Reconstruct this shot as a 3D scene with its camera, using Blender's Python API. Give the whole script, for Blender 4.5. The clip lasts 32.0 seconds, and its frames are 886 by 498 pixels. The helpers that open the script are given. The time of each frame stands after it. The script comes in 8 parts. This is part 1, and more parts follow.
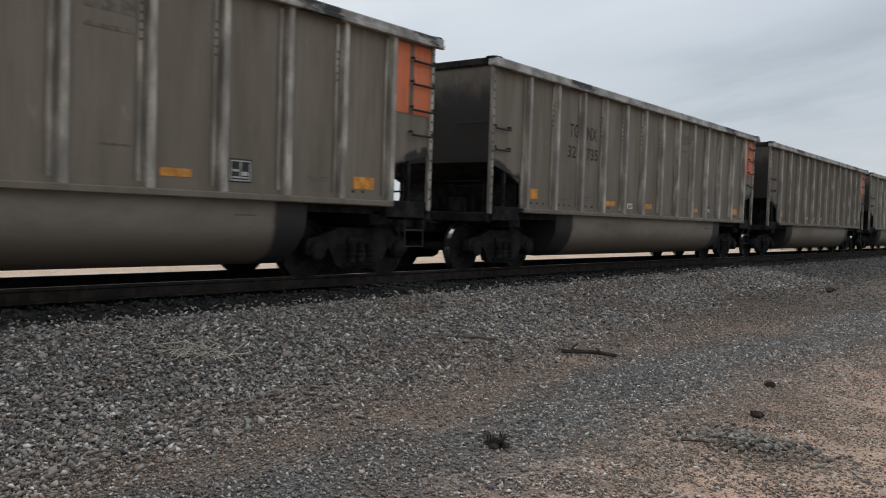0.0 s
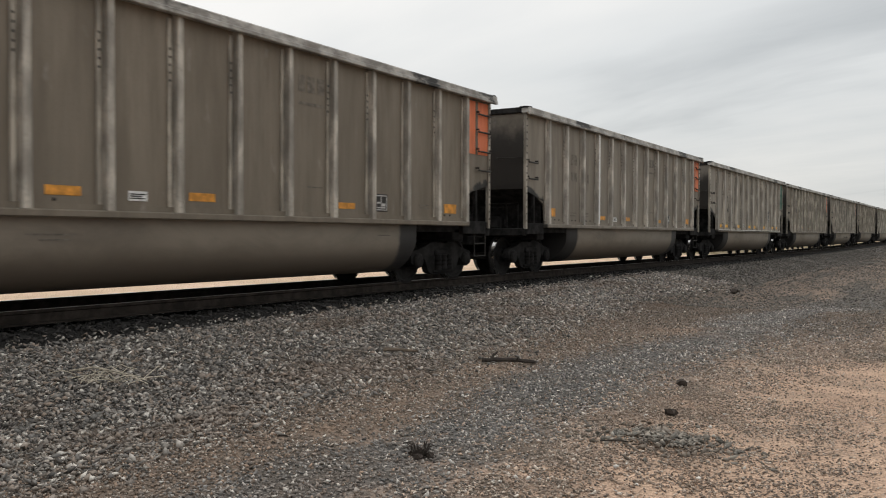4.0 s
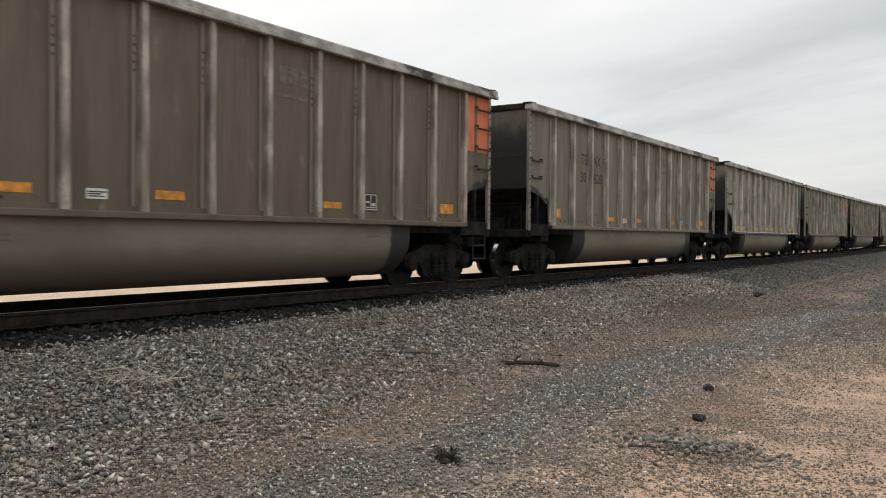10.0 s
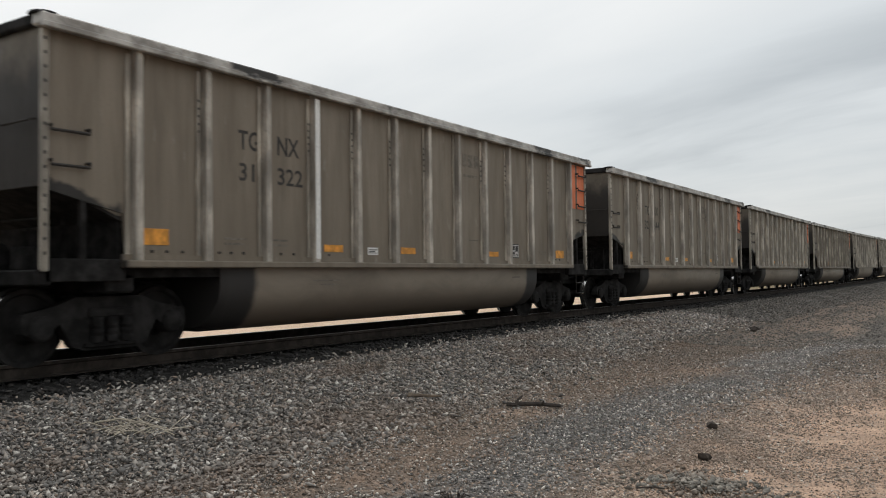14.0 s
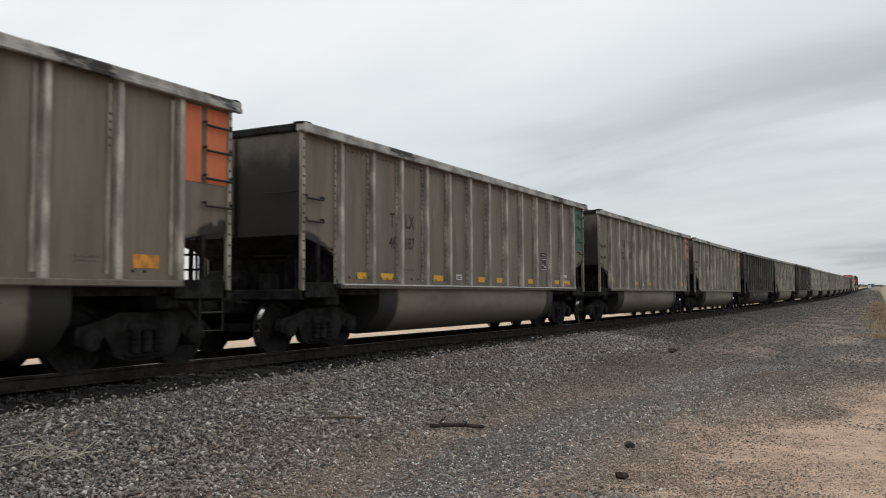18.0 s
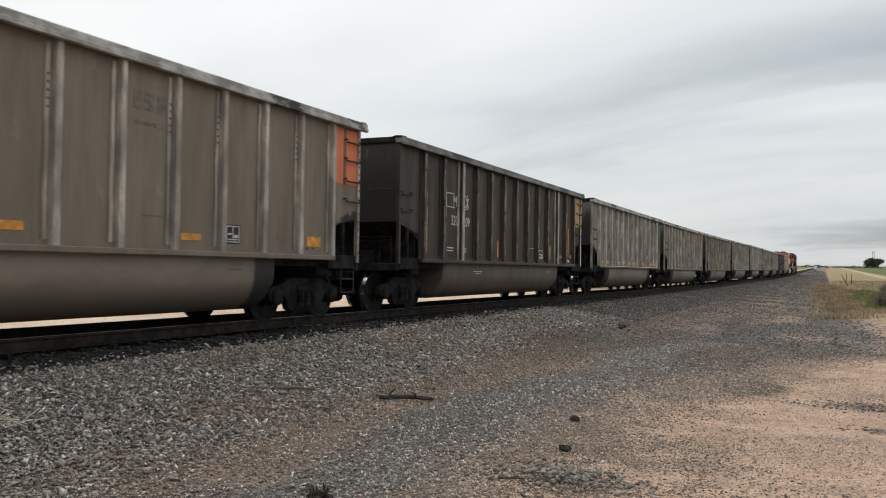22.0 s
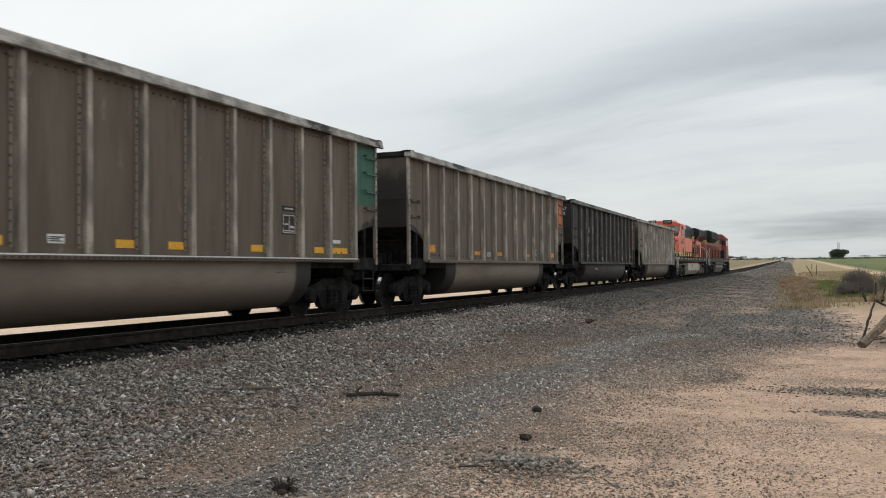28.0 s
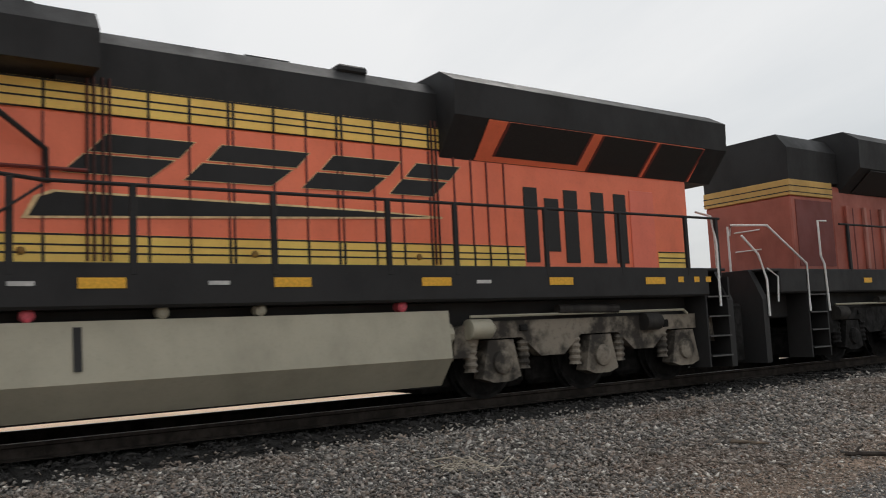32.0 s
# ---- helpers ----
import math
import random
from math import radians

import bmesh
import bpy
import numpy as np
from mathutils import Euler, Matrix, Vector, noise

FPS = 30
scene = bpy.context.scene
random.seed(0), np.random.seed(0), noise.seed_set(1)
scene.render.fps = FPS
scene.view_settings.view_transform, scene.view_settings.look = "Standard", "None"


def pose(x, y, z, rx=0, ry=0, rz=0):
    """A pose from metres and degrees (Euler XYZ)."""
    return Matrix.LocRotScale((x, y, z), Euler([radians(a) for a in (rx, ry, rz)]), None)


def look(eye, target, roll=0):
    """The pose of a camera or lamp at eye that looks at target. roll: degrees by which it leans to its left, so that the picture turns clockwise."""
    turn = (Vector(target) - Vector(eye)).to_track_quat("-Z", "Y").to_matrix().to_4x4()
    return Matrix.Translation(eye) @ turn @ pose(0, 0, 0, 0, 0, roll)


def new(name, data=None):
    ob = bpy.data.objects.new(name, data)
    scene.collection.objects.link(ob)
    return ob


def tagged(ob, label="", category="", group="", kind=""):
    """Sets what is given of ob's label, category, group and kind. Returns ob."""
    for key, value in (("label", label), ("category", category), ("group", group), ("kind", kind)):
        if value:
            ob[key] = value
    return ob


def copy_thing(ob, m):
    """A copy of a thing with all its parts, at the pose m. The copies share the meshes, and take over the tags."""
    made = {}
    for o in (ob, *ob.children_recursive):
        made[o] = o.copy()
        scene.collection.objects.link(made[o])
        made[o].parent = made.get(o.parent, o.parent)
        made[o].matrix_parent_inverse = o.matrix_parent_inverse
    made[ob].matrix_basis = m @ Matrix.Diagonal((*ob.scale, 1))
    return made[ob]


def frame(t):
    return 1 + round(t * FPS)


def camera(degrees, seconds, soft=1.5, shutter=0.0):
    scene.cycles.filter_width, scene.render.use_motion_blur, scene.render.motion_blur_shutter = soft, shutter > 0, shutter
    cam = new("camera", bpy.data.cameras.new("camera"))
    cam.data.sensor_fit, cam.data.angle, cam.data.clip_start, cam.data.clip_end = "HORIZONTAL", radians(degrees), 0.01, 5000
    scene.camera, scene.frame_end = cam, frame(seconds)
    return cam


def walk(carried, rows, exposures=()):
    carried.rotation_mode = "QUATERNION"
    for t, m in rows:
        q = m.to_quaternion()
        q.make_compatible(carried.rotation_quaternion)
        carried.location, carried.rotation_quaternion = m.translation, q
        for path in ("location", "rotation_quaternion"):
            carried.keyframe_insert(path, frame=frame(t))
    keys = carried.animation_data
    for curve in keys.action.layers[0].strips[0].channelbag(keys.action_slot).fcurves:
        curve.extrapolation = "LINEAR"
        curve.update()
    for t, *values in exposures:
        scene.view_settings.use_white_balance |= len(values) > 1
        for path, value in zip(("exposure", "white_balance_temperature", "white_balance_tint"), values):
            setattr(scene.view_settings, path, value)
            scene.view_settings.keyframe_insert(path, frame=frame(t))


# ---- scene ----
# The camera: someone stands beside a railway line and turns to follow a coal train.
# x: across the track (the train stands at negative x), y: along it, z: up from the trackside ground.
EYE = 1.55
RAIL = 0.553        # top of rail
TRACK = -10.03      # centre line of the track
cam = camera(56.55, 32.0, soft=1.0, shutter=0.075)
PATH = [
    (0.0, -0.014, 0.11, -0.016, 38.21, -2.11, -1.86), (0.5, 0.003, 0.085, -0.036, 34.81, -0.56, -1.16), (1.0, -0.006, 0.095, -0.021, 34.34, -0.33, -1.21),
    (1.5, -0.007, 0.08, -0.042, 33.72, -0.58, -0.67), (2.0, -0.014, 0.083, -0.041, 33.83, -0.93, -0.29), (2.5, -0.013, 0.101, -0.044, 34.05, -1.56, 0.58),
    (3.0, -0.007, 0.08, -0.05, 33.82, -1.43, -0.15), (3.5, -0.001, 0.085, -0.045, 32.76, -0.92, -0.22), (5.5, -0.033, 0.063, -0.025, 32.07, -1.33, -0.14),
    (6.0, -0.036, 0.088, -0.022, 33.13, -0.52, -0.07), (6.5, -0.035, 0.066, -0.03, 35.78, -0.26, 0.47), (7.0, -0.041, 0.043, -0.022, 37.8, -0.63, 0.13),
    (7.5, -0.053, 0.028, -0.02, 37.68, -0.7, -0.15), (8.0, -0.058, 0.038, -0.023, 36.12, -0.6, -0.17), (8.5, -0.049, 0.043, -0.03, 34.13, -0.8, -0.57),
    (9.0, -0.046, 0.038, -0.03, 32.98, -0.96, -0.88), (9.5, -0.061, 0.034, -0.021, 33.15, -0.79, -0.63), (10.0, -0.079, 0.074, -0.025, 33.63, -0.94, -0.46),
    (10.5, -0.087, 0.047, -0.019, 33.71, -0.4, -0.49), (11.0, -0.082, 0.023, -0.014, 33.23, 0.27, -0.31), (11.5, -0.094, 0.0, -0.01, 32.36, 0.58, 0.05),
    (12.0, -0.097, -0.011, -0.01, 32.33, 0.33, -0.02), (12.5, -0.097, 0.031, -0.011, 33.07, 0.7, -0.45), (13.0, -0.103, 0.065, -0.005, 33.33, 2.08, -0.46),
    (13.5, -0.111, 0.059, 0.002, 33.3, 2.23, -0.31), (14.0, -0.117, 0.022, 0.003, 33.17, 1.84, 0.73), (14.5, -0.11, -0.014, 0.006, 32.06, 1.65, 1.17),
    (15.0, -0.103, -0.038, 0.011, 29.69, 2.54, 1.18), (15.5, -0.095, -0.006, 0.008, 27.9, 2.91, 0.5), (17.5, -0.088, -0.01, -0.004, 28.95, 3.64, 1.3),
    (18.0, -0.078, 0.009, 0.004, 28.1, 3.24, 0.32), (18.5, -0.065, 0.012, 0.002, 26.54, 2.13, -0.23), (19.0, -0.042, 0.013, 0.004, 26.3, 1.52, -0.16),
    (19.5, -0.027, 0.012, 0.011, 25.88, 1.3, -0.9), (20.0, -0.021, 0.02, 0.005, 25.19, 1.13, -1.0), (20.5, -0.017, 0.019, 0.012, 24.14, 1.5, -0.57),
    (21.0, -0.019, 0.013, 0.01, 23.53, 1.92, -0.74), (21.5, -0.016, 0.01, 0.012, 23.83, 1.55, -1.14), (22.0, -0.021, 0.006, 0.013, 25.07, 1.36, -0.81),
    (22.5, -0.023, 0.011, 0.015, 26.39, 1.11, 0.04), (23.0, -0.025, 0.004, 0.006, 26.9, 1.28, -0.04), (23.5, -0.03, -0.013, 0.013, 26.35, 1.59, -0.01),
    (24.0, -0.04, -0.026, 0.009, 23.89, 1.84, 0.77), (24.5, 0.003, -0.023, 0.008, 22.22, 1.71, 0.99), (26.5, 0.093, -0.031, -0.022, 23.66, 2.07, 0.05),
    (27.0, 0.089, -0.106, -0.014, 23.44, 1.94, 0.82), (27.5, 0.125, -0.113, -0.023, 24.1, 1.56, 0.45), (28.0, 0.164, -0.122, -0.02, 23.17, 1.4, 0.56),
    (28.5, 0.196, -0.12, -0.017, 21.26, 1.67, 0.71), (29.0, 0.211, -0.12, -0.015, 20.07, 1.77, 0.81), (29.5, 0.213, -0.134, -0.021, 19.37, 1.92, 1.11),
    (30.0, 0.22, -0.147, -0.01, 19.9, 2.05, 1.29), (30.5, 0.216, -0.143, -0.014, 22.46, 2.35, 1.5), (31.0, 0.226, -0.154, -0.017, 30.09, 3.07, 2.05),
    (31.5, 0.216, -0.146, -0.012, 41.79, 4.37, 2.43), (32.0, 0.185, -0.136, -0.008, 55.19, 5.73, 2.65),
]
EXPOSURES = [(0.0, -0.12, 6050, 10), (0.6, -0.5, 6200, 10), (1.0, -0.65, 6350, 9), (2.0, 0.0, 6500, 10), (3.0, 0.12, 6650, 11), (4.0, 0.16, 6700, 11), (6.0, 0.16, 6600, 11), (7.0, 0.2, 6700, 11), (8.0, 0.32, 6750, 12), (9.0, 0.32, 6750, 11), (10.0, 0.28, 6700, 11), (12.0, 0.18, 6650, 11), (14.0, 0.12, 6500, 10), (15.0, 0.26, 6500, 10), (18.0, 0.1, 6400, 9), (22.0, 0.2, 6500, 10), (29.5, 0.14, 6450, 9), (30.4, 0.1, 6450, 9), (31.0, 0.02, 6400, 9), (31.5, -0.1, 6450, 9), (32.0, 0.0, 6500, 11)]
walk(cam, [(t, pose(x, y, EYE + z, 90 + p, r, w)) for t, x, y, z, w, p, r in PATH], EXPOSURES)

# ---- sky and light: an even overcast ----
world = bpy.data.worlds.new("overcast_sky")
scene.world = world
world.use_nodes = True
wn, wl = world.node_tree.nodes, world.node_tree.links
wn.clear()
w_out = wn.new("ShaderNodeOutputWorld")
w_bg = wn.new("ShaderNodeBackground")
sky = wn.new("ShaderNodeTexSky")
sky.sky_type, sky.sun_disc = "NISHITA", False
SUN_FROM = (-0.62, 0.42, 0.66)
sky.sun_elevation, sky.sun_rotation = radians(41), radians(304)
w_tc = wn.new("ShaderNodeTexCoord")
w_sep = wn.new("ShaderNodeSeparateXYZ")
wl.new(w_tc.outputs["Generated"], w_sep.inputs[0])


def wmath(op, a, b=0.0, c=None):
    n = wn.new("ShaderNodeMath")
    n.operation = op
    for i, s in enumerate((a, b) if c is None else (a, b, c)):
        if isinstance(s, (int, float)):
            n.inputs[i].default_value = s
        else:
            wl.new(s, n.inputs[i])
    return n.outputs[0]


# the cloud deck is a flat sheet: directions are projected on it; u runs along its streaks, v across them
up = wmath("MAXIMUM", w_sep.outputs[2], 0.0)
lift = wmath("ADD", up, 0.22)
deck_x, deck_y = wmath("DIVIDE", w_sep.outputs[0], lift), wmath("DIVIDE", w_sep.outputs[1], lift)
deck_u = wmath("SUBTRACT", wmath("MULTIPLY", deck_x, 0.99), wmath("MULTIPLY", deck_y, 0.14))
deck_v = wmath("ADD", wmath("MULTIPLY", deck_x, 0.14), wmath("MULTIPLY", deck_y, 0.99))


def wnoise(stretch, detail, rough, distort, shift):
    at = wn.new("ShaderNodeCombineXYZ")
    wl.new(wmath("MULTIPLY_ADD", deck_u, stretch[0], shift[0]), at.inputs[0])
    wl.new(wmath("MULTIPLY_ADD", deck_v, stretch[1], shift[1]), at.inputs[1])
    n = wn.new("ShaderNodeTexNoise")
    n.inputs["Scale"].default_value, n.inputs["Detail"].default_value = 1.0, detail
    n.inputs["Roughness"].default_value, n.inputs["Distortion"].default_value = rough, distort
    wl.new(at.outputs[0], n.inputs["Vector"])
    return wmath("SUBTRACT", n.outputs[0], 0.5)


def wspan(f, a, b):
    n = wn.new("ShaderNodeMapRange")
    n.interpolation_type = "SMOOTHSTEP"
    wl.new(f, n.inputs[0])
    n.inputs[1].default_value, n.inputs[2].default_value = a, b
    return n.outputs[0]


# bright veil over the hidden sun, broad swells, ragged streaks along the deck
w_dot = wn.new("ShaderNodeVectorMath")
w_dot.operation = "DOT_PRODUCT"
wl.new(w_tc.outputs["Generated"], w_dot.inputs[0])
w_dot.inputs[1].default_value = SUN_FROM
veil = wmath("MULTIPLY", wmath("MAXIMUM", wmath("SUBTRACT", w_dot.outputs["Value"], 0.25), 0.0), 0.42)
broad = wnoise((0.45, 1.15), 3, 0.5, 0.3, (3.1, 0.7))
ragged = wnoise((0.75, 1.75), 5, 0.5, 0.35, (7.4, 2.3))
wisps = wnoise((2.2, 7.0), 5, 0.6, 0.6, (1.9, 5.2))
# a heavy bank drawn along the deck over the far end of the line, with a frayed edge
off = wmath("ABSOLUTE", wmath("ADD", wmath("SUBTRACT", deck_v, 2.16), wmath("ADD", wmath("MULTIPLY", broad, 0.9), wmath("MULTIPLY", ragged, 0.55))))
bank = wmath("MULTIPLY", wspan(off, 0.56, 0.10), wspan(deck_u, -1.7, -0.3))
# and a lower one just over the horizon
low_off = wmath("ABSOLUTE", wmath("ADD", wmath("SUBTRACT", deck_v, 3.75), wmath("MULTIPLY", ragged, 1.6)))
low_bank = wmath("MULTIPLY", wspan(low_off, 0.7, 0.1), wspan(deck_u, -1.6, -0.5))
swell = wmath("ADD", wmath("ADD", wmath("MULTIPLY", broad, 0.75), wmath("MULTIPLY", ragged, 0.72)), wmath("MULTIPLY_ADD", wisps, wmath("MULTIPLY_ADD", wspan(deck_v, 2.3, 3.4), 0.32, 0.12), veil))
swell = wmath("SUBTRACT", swell, wmath("ADD", wmath("MULTIPLY", bank, 0.33), wmath("MULTIPLY", low_bank, 0.24)))
w_ramp = wn.new("ShaderNodeValToRGB")
w_ramp.color_ramp.elements[0].position, w_ramp.color_ramp.elements[0].color = 0.16, (0.355, 0.385, 0.405, 1)
w_ramp.color_ramp.elements[1].position, w_ramp.color_ramp.elements[1].color = 0.88, (0.81, 0.82, 0.81, 1)
mid = w_ramp.color_ramp.elements.new(0.50)
mid.color = (0.655, 0.685, 0.695, 1)
wl.new(wmath("ADD", swell, 0.53), w_ramp.inputs[0])
w_scale = wn.new("ShaderNodeVectorMath")
w_scale.operation = "SCALE"
w_scale.inputs["Scale"].default_value = 0.10
wl.new(sky.outputs[0], w_scale.inputs[0])
w_mix = wn.new("ShaderNodeMix")
w_mix.data_type = "RGBA"
w_mix.inputs[0].default_value = 0.93
wl.new(w_scale.outputs[0], w_mix.inputs[6])
wl.new(w_ramp.outputs[0], w_mix.inputs[7])
# the deck is a little brighter overhead than along the horizon
w_gain = wn.new("ShaderNodeVectorMath")
w_gain.operation = "SCALE"
wl.new(w_mix.outputs[2], w_gain.inputs[0])
wl.new(wmath("ADD", wmath("MULTIPLY", wmath("MINIMUM", up, 0.22), 0.62), wmath("MULTIPLY_ADD", up, 0.22, 0.83)), w_gain.inputs["Scale"])
wl.new(w_gain.outputs[0], w_bg.inputs[0])
w_bg.inputs[1].default_value = 1.0
wl.new(w_bg.outputs[0], w_out.inputs[0])

sun = new("sun", bpy.data.lights.new("sun", "SUN"))
sun.data.energy, sun.data.angle, sun.data.color = 1.5, radians(32), (1.0, 0.96, 0.9)
sun.matrix_world = look(tuple(60 * k for k in SUN_FROM), (0, 0, 0))

# ---- materials ----
class Nodes:
    """A small builder for node materials."""

    def __init__(self, name):
        self.mat = bpy.data.materials.new(name)
        self.mat.use_nodes = True
        self.n, self.l = self.mat.node_tree.nodes, self.mat.node_tree.links
        self.bsdf = self.n["Principled BSDF"]
        self.tc = self.n.new("ShaderNodeTexCoord")
        self.geo = self.n.new("ShaderNodeNewGeometry")

    def put(self, s, socket):
        if isinstance(s, (int, float)):
            socket.default_value = s
        elif isinstance(s, tuple):
            socket.default_value = (*s, 1) if len(s) == 3 and socket.type == "RGBA" else s
        else:
            self.l.new(s, socket)

    def math(self, op, a, b=0.0, clamp=False):
        n = self.n.new("ShaderNodeMath")
        n.operation, n.use_clamp = op, clamp
        self.put(a, n.inputs[0]), self.put(b, n.inputs[1])
        return n.outputs[0]

    def noise(self, scale, detail=4, rough=0.55, stretch=None, space="Object", distort=0.0):
        n = self.n.new("ShaderNodeTexNoise")
        n.inputs["Scale"].default_value, n.inputs["Detail"].default_value = scale, detail
        n.inputs["Roughness"].default_value, n.inputs["Distortion"].default_value = rough, distort
        v = self.tc.outputs["Object"] if space == "Object" else self.geo.outputs["Position"]
        if stretch:
            m = self.n.new("ShaderNodeMapping")
            m.inputs["Scale"].default_value = stretch
            self.l.new(v, m.inputs[0])
            v = m.outputs[0]
        self.l.new(v, n.inputs["Vector"])
        return n.outputs[0]

    def voronoi(self, scale, feature="F1", out=0, space="World"):
        n = self.n.new("ShaderNodeTexVoronoi")
        n.feature = feature
        n.inputs["Scale"].default_value = scale
        self.l.new(self.geo.outputs["Position"] if space == "World" else self.tc.outputs["Object"], n.inputs["Vector"])
        return n.outputs[out]

    def ramp(self, f, *stops):
        n = self.n.new("ShaderNodeValToRGB")
        e = n.color_ramp.elements
        while len(e) < len(stops):
            e.new(0.5)
        for k, (p, c) in zip(e, stops):
            k.position, k.color = p, (*c, 1) if isinstance(c, tuple) else (c, c, c, 1)
        self.put(f, n.inputs[0])
        return n.outputs[0]

    def span(self, f, a, b, lo=0.0, hi=1.0):
        n = self.n.new("ShaderNodeMapRange")
        n.interpolation_type = "SMOOTHSTEP"
        for i, s in enumerate((f, a, b, lo, hi)):
            self.put(s, n.inputs[i])
        return n.outputs[0]

    def mix(self, f, a, b, mode="MIX"):
        n = self.n.new("ShaderNodeMix")
        n.data_type, n.blend_type = "RGBA", mode
        self.put(f, n.inputs[0]), self.put(a, n.inputs[6]), self.put(b, n.inputs[7])
        return n.outputs[2]

    def axis(self, i, space="Object"):
        n = self.n.new("ShaderNodeSeparateXYZ")
        self.l.new(self.tc.outputs["Object"] if space == "Object" else self.geo.outputs["Position"], n.inputs[0])
        return n.outputs[i]

    def random(self):
        return self.n.new("ShaderNodeObjectInfo").outputs["Random"]

    def island(self):
        return self.geo.outputs["Random Per Island"]

    def bump(self, h, strength=0.3, distance=0.01):
        n = self.n.new("ShaderNodeBump")
        n.inputs["Strength"].default_value, n.inputs["Distance"].default_value = strength, distance
        self.put(h, n.inputs["Height"])
        self.l.new(n.outputs[0], self.bsdf.inputs["Normal"])

    def done(self, color, rough=0.6, metal=0.0, spec=None):
        self.put(color, self.bsdf.inputs["Base Color"])
        self.put(rough, self.bsdf.inputs["Roughness"])
        self.put(metal, self.bsdf.inputs["Metallic"])
        if spec is not None:
            self.bsdf.inputs["Specular IOR Level"].default_value = spec
        return self.mat


def tone(c, k):
    return tuple(min(1.0, a * k) for a in c)


def weathered(name, base, rough=0.6, metal=0.0, streak=0.5, dust=(0.20, 0.165, 0.13), dusting=0.35, grain=0.3, spec=None, flow=(1.0, 4.0, 0.28)):
    """Paint or bare metal on rolling stock: rain streaks, blotches, road dust low down."""
    m = Nodes(name)
    run = m.noise(2.2, 5, 0.65, flow)
    blot = m.noise(0.9, 3, 0.5)
    fine = m.noise(26, 3, 0.6)
    c = m.mix(m.span(run, 0.35, 0.7), base, tone(base, 1 - streak * 0.55))
    c = m.mix(m.math("MULTIPLY", m.span(blot, 0.42, 0.68), 0.55), c, tone(base, 1.22))
    c = m.mix(m.math("MULTIPLY", m.span(fine, 0.5, 0.8), 0.25), c, tone(base, 0.6))
    low = m.span(m.math("ADD", m.axis(2), m.math("MULTIPLY", blot, 0.9)), 2.6, 1.2)
    c = m.mix(m.math("MULTIPLY", low, dusting), c, dust)
    m.bump(m.math("ADD", fine, m.math("MULTIPLY", blot, 1.5)), grain, 0.004)
    return m.done(c, m.span(run, 0.3, 0.8, rough - 0.1, rough + 0.15), metal, spec)


def plain(name, base, rough=0.6, metal=0.0, var=0.25, scale=8.0, bump=0.15, spec=None):
    m = Nodes(name)
    f = m.noise(scale, 4, 0.6)
    c = m.mix(m.span(f, 0.35, 0.7), tone(base, 1 - var), tone(base, 1 + var))
    m.bump(f, bump, 0.004)
    return m.done(c, rough, metal, spec)


